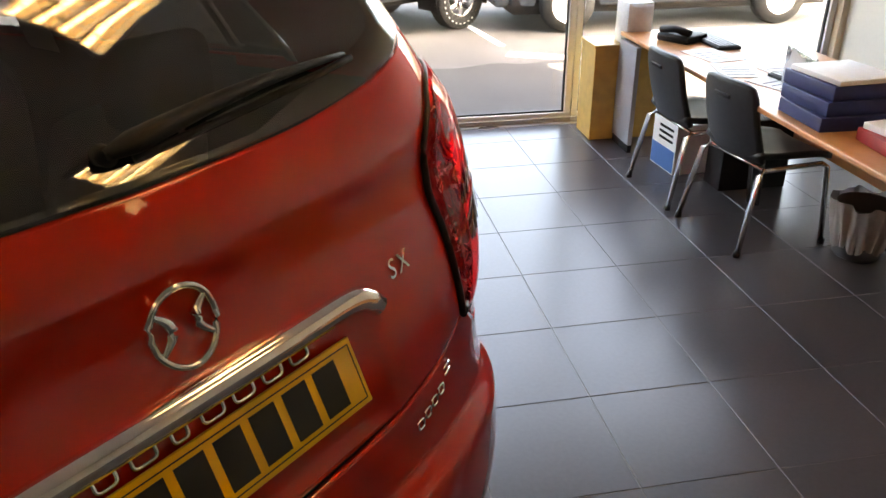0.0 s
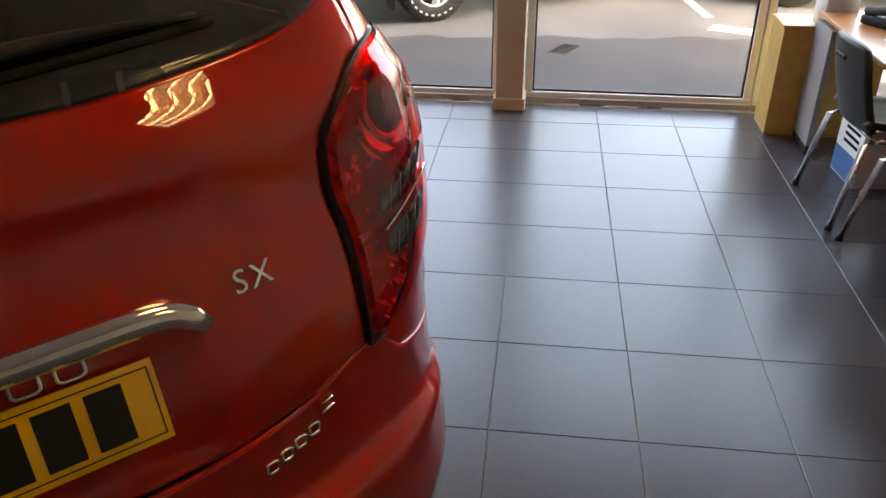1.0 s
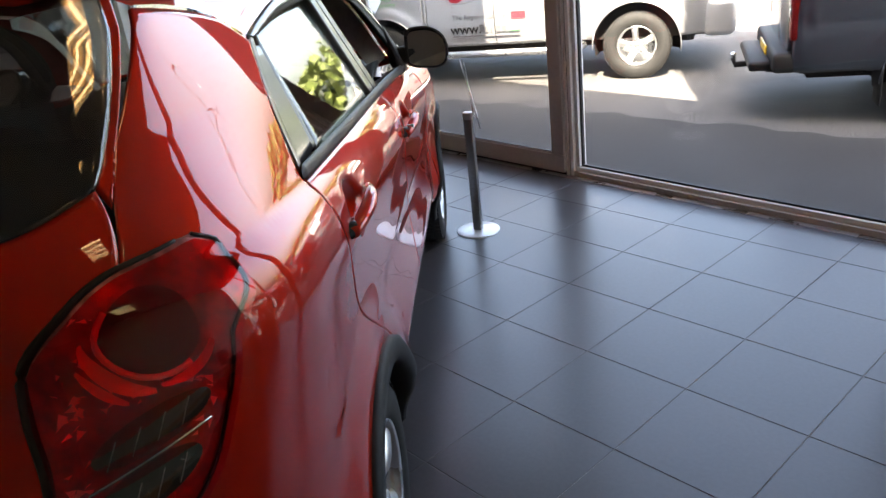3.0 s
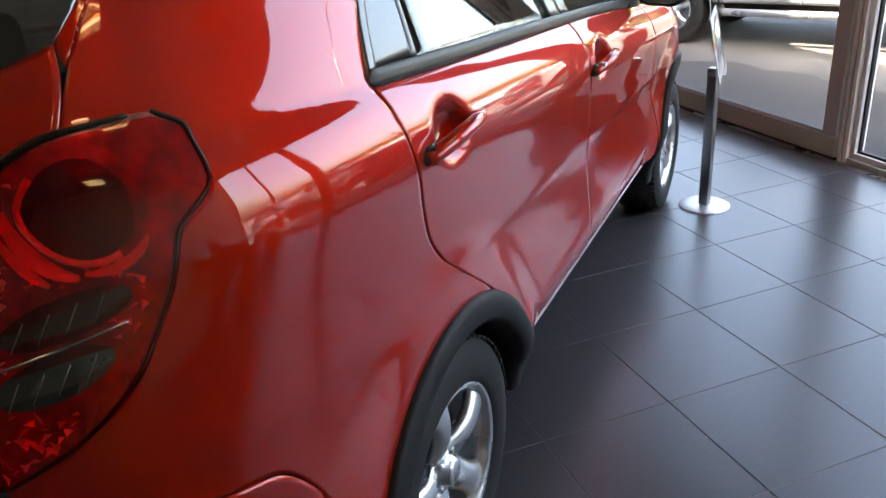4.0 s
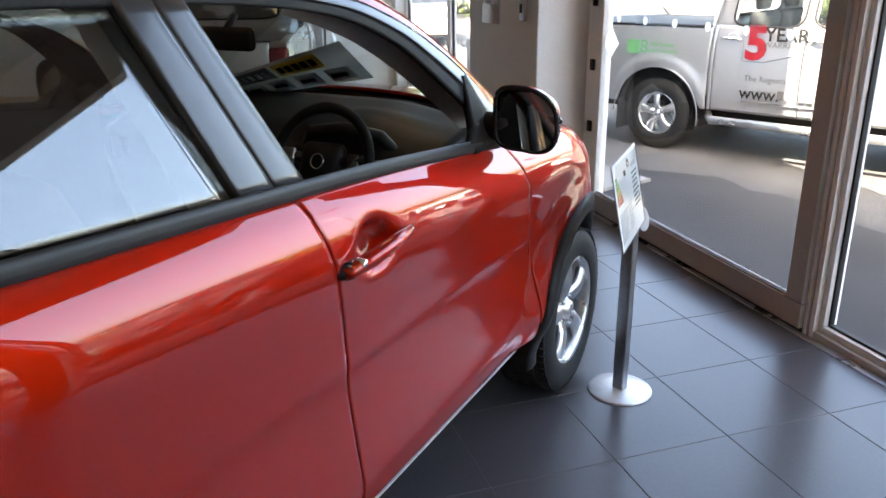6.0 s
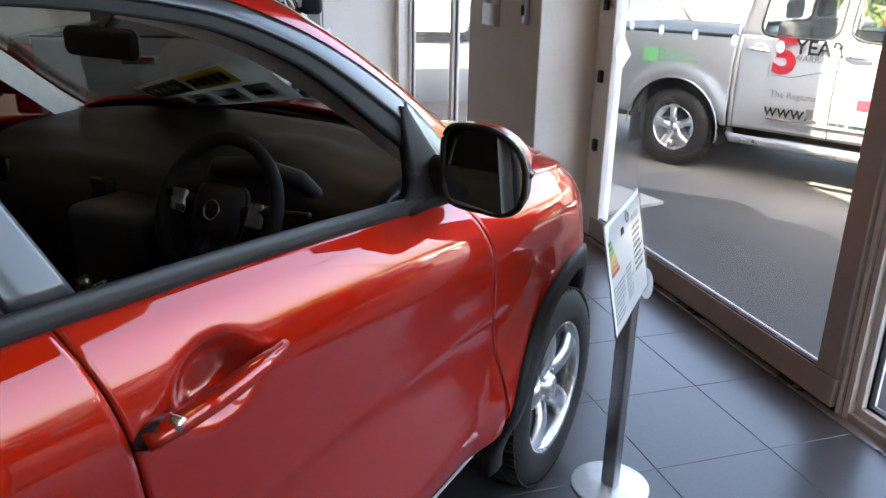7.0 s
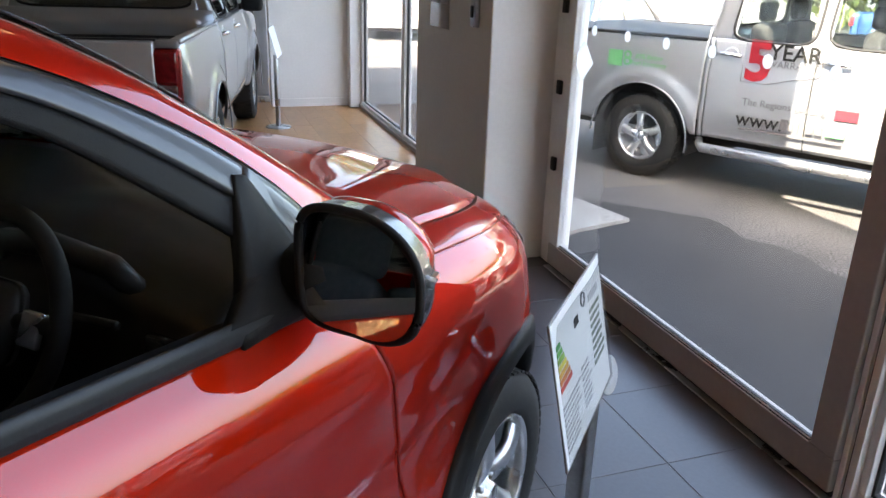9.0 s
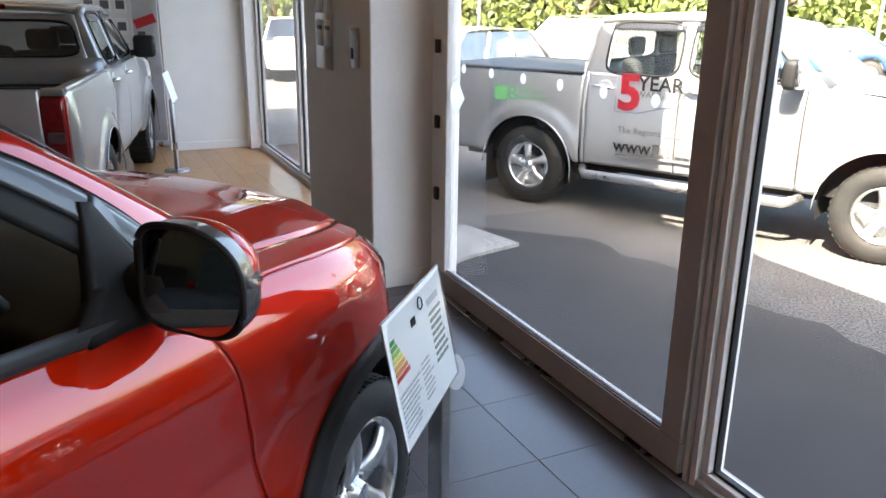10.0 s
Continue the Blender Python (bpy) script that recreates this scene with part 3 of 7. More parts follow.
def qx(x, z):
    """q on the rear end at the distance x from the middle."""
    lo, hi = 0.0, 1.0
    for _ in range(40):
        t = (lo + hi) / 2
        c, _y, w = corner(t, z)
        lo, hi = (t, hi) if c * w > x else (lo, t)
    return YS - float(np.interp(t, _T, _S)) * CORNER


def qy(y, z):
    if y >= YS:
        return y
    t = min(1.0, (YS - y) / (YS - rear_y(z)))
    return YS - float(np.interp(t, _T, _S)) * CORNER


def polyline(pts):
    """A curve f(0..1) through (q, z) points, smooth, by length."""
    pts = [np.array(p, float) for p in pts]
    L = np.concatenate([[0], np.cumsum([np.linalg.norm(pts[i + 1] - pts[i]) for i in range(len(pts) - 1)])])
    L = (L / L[-1]).tolist()
    xs, zs = [float(p[0]) for p in pts], [float(p[1]) for p in pts]
    return lambda t: np.array([smooth_interp(t, L, xs), smooth_interp(t, L, zs)])


def coons(bottom, top, left, right):
    b, t, l, r = (c if callable(c) else polyline(c) for c in (bottom, top, left, right))
    p00, p10, p01, p11 = b(0), b(1), t(0), t(1)

    def f(u, v):
        return (1 - v) * b(u) + v * t(u) + (1 - u) * l(v) + u * r(v) - ((1 - u) * (1 - v) * p00 + u * (1 - v) * p10 + (1 - u) * v * p01 + u * v * p11)
    return f


def panel(f, nu, nv, out=0.0, sign=1, t=0.008, crown=0.0):
    """A body panel over the patch f of (q, z), standing out by so much, thickened inwards."""
    def at(u, v):
        q, z = f(u, v)
        o = out + crown * (1 - (2 * u - 1) ** 4) * (1 - (2 * v - 1) ** 4)
        return body(q, z, o, sign)
    b = grid(at, nu, nv, flip=sign > 0)
    if t:
        bmesh.ops.recalc_face_normals(b, faces=b.faces)
        c = b.faces[:]
        mid = max(c, key=lambda g: g.calc_area())
        ctr = mid.calc_center_median()
        if mid.normal.dot(ctr - Vector((0, 2.1, 0.7))) < 0:
            bmesh.ops.reverse_faces(b, faces=b.faces[:])
        bmesh.ops.solidify(b, geom=b.faces[:], thickness=t)
    return b


def arc(hy, r, a0, a1, n=10):
    return [(hy + r * math.cos(radians(lerp(a0, a1, i / n))), HUB_Z + r * math.sin(radians(lerp(a0, a1, i / n)))) for i in range(n + 1)]


suv = thing("sport_utility_car", label="glossy red metallic sport utility car parked on showroom tiles", category="car")
G = 0.0024  # half of a panel gap

GAP_REAR = [(1.285, 0.40), (1.262, 0.50), (1.205, 0.625), (1.10, 0.722), (0.985, 0.812), (0.900, 0.885), (0.846, 0.965), (0.812, 1.10), (0.790, 1.20), (0.782, belt(0.782))]
GAP_MID = [(2.030, 0.40), (2.012, 0.62), (1.990, 0.82), (1.955, 1.02), (1.920, belt(1.92))]
GAP_FRONT = [(3.062, 0.40), (3.035, 0.60), (2.985, 0.82), (2.925, 0.99), (2.870, belt(2.87))]


def shifted(c, d):
    return [(a + d, b) for a, b in c]


def beltline(y0, y1, n=8):
    return [(lerp(y0, y1, i / n), belt(lerp(y0, y1, i / n))) for i in range(n + 1)]


def build_half(sign):
    """All panels of one flank of the car."""
    dense = sign > 0
    k = 1.0 if dense else 0.35

    def n(a):
        return max(4, int(a * k))
    rear_door = part("rear_door", panel(coons([(1.285 + G, 0.40), (2.030 - G, 0.40)], beltline(0.782 + G, 1.92 - G), shifted(GAP_REAR, G), shifted(GAP_MID, -G)), n(110), n(80), 0, sign), PAINT, suv)
    front_door = part("front_door", panel(coons([(2.030 + G, 0.40), (3.062 - G, 0.40)], beltline(1.92 + G, 2.87 - G), shifted(GAP_MID, G), shifted(GAP_FRONT, -G)), n(100), n(80), 0, sign), PAINT, suv)
    # front wing
    top = [(2.87 + G, belt(2.87)), (3.0, belt(3.0)), (3.2, belt(3.2)), (3.4, belt(3.4)), (3.6, belt(3.6)), (3.76, belt(3.76) - 0.005)]
    part("front_wing", panel(coons(arc(HUB_F, ARCH_F, 170, 22, 14), top, [(3.505 + ARCH_F * math.cos(radians(170)), HUB_Z + ARCH_F * math.sin(radians(170))), (3.062 + G, 0.45), (3.035 + G, 0.60), (2.985 + G, 0.82), (2.925 + G, 0.99), (2.87 + G, belt(2.87))],
         [(3.505 + ARCH_F * math.cos(radians(22)), HUB_Z + ARCH_F * math.sin(radians(22))), (3.90, 0.60), (3.84, 0.75), (3.76, belt(3.76) - 0.005)]), n(70), n(60), 0, sign), PAINT, suv)
    # front bumper, wrapped round
    part("front_bumper", panel(coons([(3.93, 0.25), (4.17, 0.22)], [(3.84 + G, 0.735), (3.95, 0.72), (4.10, 0.70), (4.225, 0.69)], [(3.93, 0.25), (3.91 + G, 0.46), (3.90 + G, 0.60), (3.84 + G, 0.735)], [(4.17, 0.22), (4.23, 0.50), (4.225, 0.69)]), n(30), n(30), 0.004, sign), PAINT, suv)
    lamp = part("headlamp", panel(coons([(3.85, 0.738), (3.95, 0.725), (4.08, 0.715)], [(3.77, belt(3.77) - 0.012), (3.90, 0.915), (4.02, 0.875)], [(3.85, 0.738), (3.82, 0.84), (3.77, belt(3.77) - 0.012)], [(4.08, 0.715), (4.06, 0.80), (4.02, 0.875)]), n(24), n(20), 0.008, sign, crown=0.006), LAMP_CLEAR, suv, "clear headlamp")
    part("reflector", panel(coons([(3.87, 0.75), (4.06, 0.73)], [(3.80, 0.93), (4.0, 0.86)], [(3.87, 0.75), (3.80, 0.93)], [(4.06, 0.73), (4.0, 0.86)]), 12, 10, -0.03, sign), ALLOY, lamp)
    # rear quarter
    left = [(qx(0.628, 0.8605), 0.8605), (qx(0.655, 0.885), 0.885), (qx(0.70, 0.93), 0.93), (qx(0.73, 1.10), 1.10), (qx(0.725, 1.25), 1.25), (qx(0.7210, 1.31), 1.31), (qx(0.7128, 1.38), 1.38), (qx(0.7040, 1.61), 1.61)]
    bottom = [(qx(0.628, 0.8605), 0.8605), (qx(0.70, 0.802), 0.802), (qy(0.36, 0.767), 0.767), (qy(0.46, 0.64), 0.64)] + [(qy(a, b), b) for a, b in arc(HUB_R, ARCH_R, 150, 62, 10)]
    right = [(1.1201, 0.6796), (1.0985, 0.7200), (1.05, 0.7615)] + [(a - G, b) for a, b in GAP_REAR[4:]] + [(0.86, 1.37), (0.985, 1.50)]
    topq = [(qx(0.7040, 1.61), 1.61), (qy(0.64, 1.60), 1.60), (0.86, 1.56), (0.985, 1.50)]
    part("rear_quarter", panel(coons(bottom, topq, left, right), n(80), n(90), 0, sign), PAINT, suv)
    # wheel arch mouldings
    for hy, r, nm in ((HUB_R, ARCH_R, 0), (HUB_F, ARCH_F, 1)):
        a0, a1 = (-2, 196) if nm == 0 else (-12, 186)

        def ring(u, v, hy=hy, r=r, a0=a0, a1=a1):
            a = radians(lerp(a0, a1, u))
            wd = 0.024 if hy < 2 else 0.032
            prof = [(wd, -0.006), (wd - 0.002, 0.010), (0.006, 0.019), (-0.030, 0.018), (-0.046, 0.008), (-0.050, -0.03), (-0.042, -0.10)]
            i = min(len(prof) - 2, int(v * (len(prof) - 1)))
            f = v * (len(prof) - 1) - i
            dr, do = lerp(prof[i][0], prof[i + 1][0], f), lerp(prof[i][1], prof[i + 1][1], f)
            y, z = hy + (r + dr) * math.cos(a), HUB_Z + (r + dr) * math.sin(a)
            z = max(z, 0.19)
            p = body(qy(y, max(z, 0.32)), max(z, 0.32), 0, sign)
            return Vector((p.x + sign * do, y, z))
        part("wheel_arch_moulding", grid(ring, n(60), 12), BLACK_PLASTIC, suv)
        liner = revolve([(r - 0.03, sign * 0.83), (r - 0.01, sign * 0.62), (0.05, sign * 0.60)], 40)
        bmesh.ops.translate(liner, verts=liner.verts, vec=(0, hy, HUB_Z))
        bmesh.ops.delete(liner, geom=[v for v in liner.verts if v.co.z < 0.33], context="VERTS")
        part("wheel_arch_liner", liner, PAINT_DARK, suv)
    # sill
    def sill(u, v):
        y = lerp(1.27, 3.09, u)
        z, o = lerp(0.29, 0.395, v), -0.10 + 0.02 * math.sin(v * math.pi)
        return Vector((sign * (half_width(y, 0.40) + o), y, z))
    part("sill_moulding", grid(sill, 20, 8), BLACK_PLASTIC, suv)

    def sill_lip(u, v):
        y = lerp(1.292, 3.055, u)
        return Vector((sign * (half_width(y, 0.40) + 0.003 - 0.02 * v), y, 0.3985 - 0.009 * v))
    part("door_bottom_seal", thick(grid(sill_lip, 20, 2), 0.003), SEAL_PALE, suv, "pale seal strip along the door bottoms")

    # dark shell behind the panel gaps
    def inner(u, v):
        q = lerp(qy(0.5, 0.9), 3.75, u)
        z = lerp(0.74, belt(max(q, 0.4)) - 0.03, v) if q < 1.35 or q > 3.02 else lerp(0.3, belt(q) - 0.03, v)
        return body(q, z, -0.045, sign)
    part("inner_shell", grid(inner, 40, 12), PAINT_DARK, suv)
    return rear_door, front_door


right_doors = build_half(1)
left_doors = build_half(-1)

# ---- side windows and pillars ----
OPEN_Y = [0.99, 1.10, 1.40, 1.83, 2.02, 2.29, 2.50, 2.70, 2.80, 2.875]
OPEN_Z = [1.480, 1.497, 1.513, 1.508, 1.499, 1.466, 1.393, 1.248, 1.165, 1.105]
FRAME_Y = [0.97, 1.10, 1.40, 1.83, 2.10, 2.35, 2.52, 2.70, 2.853, 2.94]
FRAME_Z = [1.505, 1.522, 1.548, 1.551, 1.54, 1.507, 1.456, 1.368, 1.255, 1.150]
ROOF_Y = [0.45, 0.80, 1.40, 2.00, 2.35, 2.58, 2.734, 2.90, 3.08, 3.24]
ROOF_X = [0.60, 0.615, 0.62, 0.615, 0.61, 0.625, 0.655, 0.69, 0.722, 0.745]
ROOF_Z = [1.655, 1.658, 1.635, 1.593, 1.552, 1.488, 1.408, 1.295, 1.165, 1.062]


def pane_x(y, z):
    return 0.852 - (z - belt(y)) * 0.42


def open_z(y):
    return smooth_interp(y, OPEN_Y, OPEN_Z)


def frame_z(y):
    return smooth_interp(y, FRAME_Y, FRAME_Z)


def roof_edge(y):
    return Vector((smooth_interp(y, ROOF_Y, ROOF_X), y, smooth_interp(y, ROOF_Y, ROOF_Z)))


def thick_in(b, t):
    """Thicken a side sheet towards the car's middle."""
    back = {v: b.verts.new(v.co - Vector((math.copysign(t, v.co.x), 0, 0))) for v in b.verts[:]}
    faces = b.faces[:]
    edges = [e for e in b.edges if len(e.link_faces) == 1]
    for f in faces:
        b.faces.new([back[v] for v in reversed(f.verts)])
    for e in edges:
        p, q = e.verts
        b.faces.new((p, q, back[q], back[p]))
    bmesh.ops.recalc_face_normals(b, faces=b.faces)
    return b


for sign in (1, -1):
    rd, fd = right_doors if sign > 0 else left_doors

    def strip(u, v):
        y = lerp(0.97, 2.94, u)
        yo = lerp(0.99, 2.875, u)
        a = Vector((pane_x(yo, open_z(yo)) + 0.004, yo, open_z(yo)))
        b = Vector((pane_x(y, frame_z(y)) + 0.006, y, frame_z(y)))
        p = Vector((pane_x(0.99, 1.505) + 0.006, 0.99, 1.505)).lerp(a.lerp(b, v), min(1.0, u / 0.03))
        p.x += 0.006 * math.sin(math.pi * v)
        p.x *= sign
        return p
    part("window_frame", thick_in(grid(lambda u, v: strip(u, lerp(0.46, 0.93, v)), 60, 5), 0.016), FRAME_FILM, suv, "satin black window frame")
    part("window_rubber", thick_in(grid(lambda u, v: strip(u, lerp(0.0, 0.455, v)) + Vector((sign * -0.004, 0, 0)), 60, 4), 0.014), BLACK_PLASTIC, suv, "black rubber window surround")
    part("window_rubber", thick_in(grid(lambda u, v: strip(u, lerp(0.935, 1.0, v)) + Vector((sign * -0.006, 0, 0)), 60, 2), 0.012), BLACK_PLASTIC, suv)

    def cant(u, v):
        yo = lerp(0.93, 2.95, u)
        y = lerp(0.80, 3.24, u)
        a = Vector((pane_x(yo, frame_z(yo)) + 0.004, yo, frame_z(yo)))
        b = roof_edge(y)
        p = a.lerp(b, v)
        p += Vector((0.6, 0, 0.8)) * 0.018 * math.sin(math.pi * v)
        p.x *= sign
        return p
    part("roof_side_rail", grid(cant, 60, 8), PAINT, suv)

    def rear_cant(u, v):
        a = body(lerp(qx(0.7040, 1.61), 0.985, u), smooth_interp(u, [0, 0.3, 0.8, 1], [1.61, 1.60, 1.56, 1.50]) + 0.004, -0.002, 1)
        b = roof_edge(lerp(0.45, 0.93, u))
        p = a.lerp(b, v)
        p += Vector((0.6, 0, 0.8)) * 0.010 * math.sin(math.pi * v)
        p.x *= sign
        return p
    part("roof_side_rail", grid(rear_cant, 16, 6), PAINT, suv)

    # belt moulding
    def moulding(u, v):
        y = lerp(0.787, 2.90, u)
        a = 2 * math.pi * v
        k = max(0.0, min(1.0, u / 0.006, (1 - u) / 0.01))
        return Vector((sign * (0.857 + 0.006 * k * math.cos(a)), y, belt(y) + 0.012 + 0.0140 * k * math.copysign(abs(math.sin(a)) ** 0.6, math.sin(a)) - 0.006 * math.cos(a)))
    part("belt_moulding", grid(moulding, 160, 14), BELT_TRIM, suv, "satin black belt moulding")

    # pillars between the windows
    def pillar(y0b, y1b, y0t, y1t, off=0.008):
        def f(u, v):
            yb, yt = lerp(y0b, y1b, u), lerp(y0t, y1t, u)
            zb, zt = belt(yb) + 0.02, open_z(yt) + 0.012
            y, z = lerp(yb, yt, v), lerp(zb, zt, v)
            return Vector((sign * (pane_x(y, z) + off + 0.004 * math.sin(math.pi * u)), y, z))
        return thick_in(grid(f, 8, 14), 0.025)

    def front_bar(u, v):
        y = lerp(smooth_interp(v, [0, 0.35, 1], [2.670, 2.722, 2.764]), smooth_interp(v, [0, 0.35, 1], [2.905, 2.848, 2.786]), u)
        z = lerp(smooth_interp(v, [0, 0.35, 1], [1.10, 1.185, 1.291]), smooth_interp(v, [0, 0.35, 1], [1.10, 1.168, 1.286]), u)
        return Vector((sign * (pane_x(y, z) + 0.015 + 0.003 * math.sin(math.pi * u)), y, z))
    part("window_divider", thick_in(grid(front_bar, 8, 14), 0.02), BLACK_PLASTIC, suv, "black triangular window divider")

    def sail_film(u, v):
        p = front_bar(1.0, lerp(0.33, 1.0, v))
        y = lerp(2.915, 2.796, v)
        q = Vector((sign * (pane_x(y, frame_z(y)) + 0.012), y, frame_z(y) - 0.006))
        return p.lerp(q, u) - Vector((sign * 0.003, 0, 0))
    part("corner_panel", thick_in(grid(sail_film, 8, 10), 0.014), FRAME_FILM, suv, "satin black corner panel before the window")
    part("centre_pillar", pillar(1.79, 1.880, 1.70, 1.775), FRAME_FILM, suv, "satin black centre pillar")
    part("centre_pillar", pillar(1.884, 1.965, 1.779, 1.845), FRAME_FILM, suv, "satin black centre pillar")
    part("window_divider", pillar(0.962, 0.990, 1.030, 1.054, 0.003), FRAME_FILM, suv, "satin black window divider")

    def quarter_trim(u, v):
        z = lerp(1.262, 1.478, v)
        y = lerp(smooth_interp(z, [1.24, 1.37, 1.50], [0.785, 0.86, 0.985]) + 0.014, lerp(0.975, 1.043, (z - 1.245) / 0.22), u)
        z = max(z, belt(y) + 0.02) if v == 0 else z
        return Vector((sign * (pane_x(y, z) + 0.0045), y, z))
    part("quarter_panel", thick_in(grid(quarter_trim, 8, 12), 0.012), FRAME_FILM, suv, "satin black quarter panel behind the window")

    def rear_pane(u, v):
        y = lerp(lerp(0.975, 1.04, v), lerp(1.80, 1.71, v), u)
        z = lerp(belt(y) + 0.01, open_z(y) + 0.008, v)
        return Vector((sign * (pane_x(y, z) + 0.003 - 0.05 * (z - belt(y))), y, z))
    pane = part("window_pane", thick(grid(rear_pane, 12, 10), 0.004 * sign), GLASS_SIDE, rd, "lightly tinted glass")
    pane.visible_shadow = False

    def rear_frame(u, v):
        z = lerp(1.235, 1.507, v)
        y = smooth_interp(z, [1.24, 1.37, 1.50], [0.785, 0.86, 0.985]) + lerp(0.002, 0.030, u)
        return Vector((sign * (pane_x(y, z) + 0.006), y, z))
    part("window_frame", thick_in(grid(rear_frame, 4, 20), 0.016), FRAME_FILM, suv, "satin black window frame")

    # window sail with the mirror's foot
    def sail(u, v):
        y = lerp(lerp(2.655, 2.72, v), 2.925, u)
        z = lerp(belt(y) + 0.02, lerp(1.172, 1.145, u), v)
        return Vector((sign * (pane_x(y, z) + 0.017), y, z))
    part("mirror_sail", thick(grid(sail, 6, 6), 0.02 * sign), BLACK_PLASTIC, suv)


# ---- roof, bonnet, screen ----
def roof(u, v):
    y = lerp(0.44, 2.36, v)
    e = roof_edge(y)
    x = lerp(-e.x, e.x, u)
    return Vector((x, y - 0.02 * (1 - (x / e.x) ** 2) * (1 if v < 0.5 else -2.5) * abs(2 * v - 1) ** 3, e.z + 0.042 * (1 - abs(x / e.x) ** 2.4)))


part("roof", thick(grid(roof, 30, 30), 0.02), PAINT, suv)


def screen(u, v):
    y = lerp(2.37, 3.22, v)
    e = roof_edge(y)
    x = lerp(-e.x, e.x, u)
    c = 1 - (x / e.x) ** 2
    return Vector((x * 0.985, y + 0.10 * c, e.z + 0.012 + 0.030 * c))


ws = part("windscreen", thick(grid(screen, 20, 16), 0.004), GLASS_CAR, suv, "clear laminated windscreen")
ws.visible_shadow = False
HOOD_Y = [3.10, 3.40, 3.70, 3.90, 4.05, 4.16]
HOOD_Z = [1.165, 1.140, 1.085, 1.025, 0.955, 0.865]


def bonnet(u, v):
    yy = lerp(3.12, 4.13, v)
    xe = body(min(yy, 4.10), belt(min(yy, 4.1)) - 0.004).x - 0.004
    x = u * xe
    a = abs(u)
    yc = yy + lerp(0.14, 0.06, min(1.0, v / 0.5)) * (1 - a ** 2)
    zc = smooth_interp(yy, HOOD_Y, HOOD_Z)
    ze = belt(min(yy, 4.1)) + 0.004
    z = lerp(zc, ze, a ** 2.6) + 0.010 * math.exp(-((a - 0.72) / 0.10) ** 2)
    return Vector((x, yc, z))


SHUT = 0.905
part("bonnet", thick(grid(lambda u, v: bonnet(lerp(-SHUT, SHUT, u), v), 64, 50), 0.012), PAINT, suv)
for s in (1, -1):
    part("wing_top", thick(grid(lambda u, v: bonnet(s * lerp(SHUT + 0.006, 1.0, u), v), 8, 50, flip=s < 0), 0.010), PAINT, suv)
    part("bonnet_seal", tube([bonnet(s * (SHUT + 0.003), i / 30) - Vector((0, 0, 0.008)) for i in range(31)], 0.005, 6), BLACK_PLASTIC, suv)


def cowl(u, v):
    x = lerp(-0.72, 0.72, u)
    c = 1 - (x / 0.745) ** 2
    return Vector((x, lerp(3.10, 3.28, v) + 0.12 * c, lerp(1.092, 1.070, v) + 0.055 * c))


part("scuttle_panel", grid(cowl, 20, 4), BLACK_PLASTIC, suv)


def grille(u, v):
    x = lerp(-0.60, 0.60, u)
    a = abs(x) / 0.60
    return Vector((x, 4.235 - 0.17 * a ** 2.4 - 0.05 * v, lerp(0.68, 0.865, v) - 0.02 * a))


part("grille", grid(grille, 20, 6), BLACK_GLOSS, suv)
part("underbody", box(-0.60, 0.25, 0.27, 0.60, 3.95, 0.34), PAINT_DARK, suv)
part("inner_floor", box(-0.78, 1.35, 0.30, 0.78, 3.05, 0.42), PAINT_DARK, suv)
part("load_floor", box(-0.58, 0.22, 0.30, 0.58, 1.40, 0.74), PAINT_DARK, suv)
part("engine_bay", box(-0.58, 3.05, 0.30, 0.58, 3.95, 0.84), PAINT_DARK, suv)


# ---- tailgate and rear bumper ----
def full_width(f, nu, nv, out=0.0, t=0.008, mod=None):
    """A patch that is given for the right half, mirrored to cross the whole rear."""
    def at(u, v):
        s = 1 if u >= 0.5 else -1
        q, z = f(abs(2 * u - 1), v)
        p = body(q, z, out, s)
        return mod(p) if mod else p
    b = grid(at, nu * 2, nv)
    bmesh.ops.remove_doubles(b, verts=b.verts, dist=1e-5)
    bmesh.ops.recalc_face_normals(b, faces=b.faces)
    mid = max(b.faces, key=lambda g: -g.normal.y)
    big = sum(g.normal.y for g in b.faces)
    if big > 0:
        bmesh.ops.reverse_faces(b, faces=b.faces[:])
    if t:
        bmesh.ops.solidify(b, geom=b.faces[:], thickness=t)
    return b


QC = YS - CORNER


def recess(p):
    """The number plate's hollow in the tailgate, and the soft swell above it."""
    a = max(0.0, 1 - (p.x / 0.335) ** 8)
    h = 1 / (1 + math.exp(-(p.z - 0.815) / 0.010)) * 1 / (1 + math.exp((p.z - 1.030) / 0.006))
    p.y += 0.022 * a * h
    return p


GLASS_BOTTOM = [(QC, 1.312), (qx(0.25, 1.318), 1.318), (qx(0.45, 1.336), 1.336), (qx(0.60, 1.360), 1.360), (qx(0.692, 1.397), 1.397)]
seam = [(qx(0.615, 0.868), 0.868), (qx(0.66, 0.92), 0.92), (qx(0.68, 1.12), 1.12), (qx(0.712, 1.25), 1.25), (qx(0.720, 1.31), 1.31), (qx(0.710, 1.36), 1.36), (qx(0.692, 1.397), 1.397)]
tailgate = part("tailgate", full_width(coons([(QC, 0.806), (qx(0.26, 0.808), 0.808), (qx(0.45, 0.825), 0.825), (qx(0.615, 0.868), 0.868)], GLASS_BOTTOM, [(QC, 0.806), (QC, 1.05), (QC, 1.312)], seam), 60, 70, 0, 0.008, recess), PAINT, suv)
side_l = [(qx(0.692, 1.397), 1.397), (qx(0.699, 1.45), 1.45), (qx(0.697, 1.55), 1.55), (qx(0.664, 1.66), 1.66)]
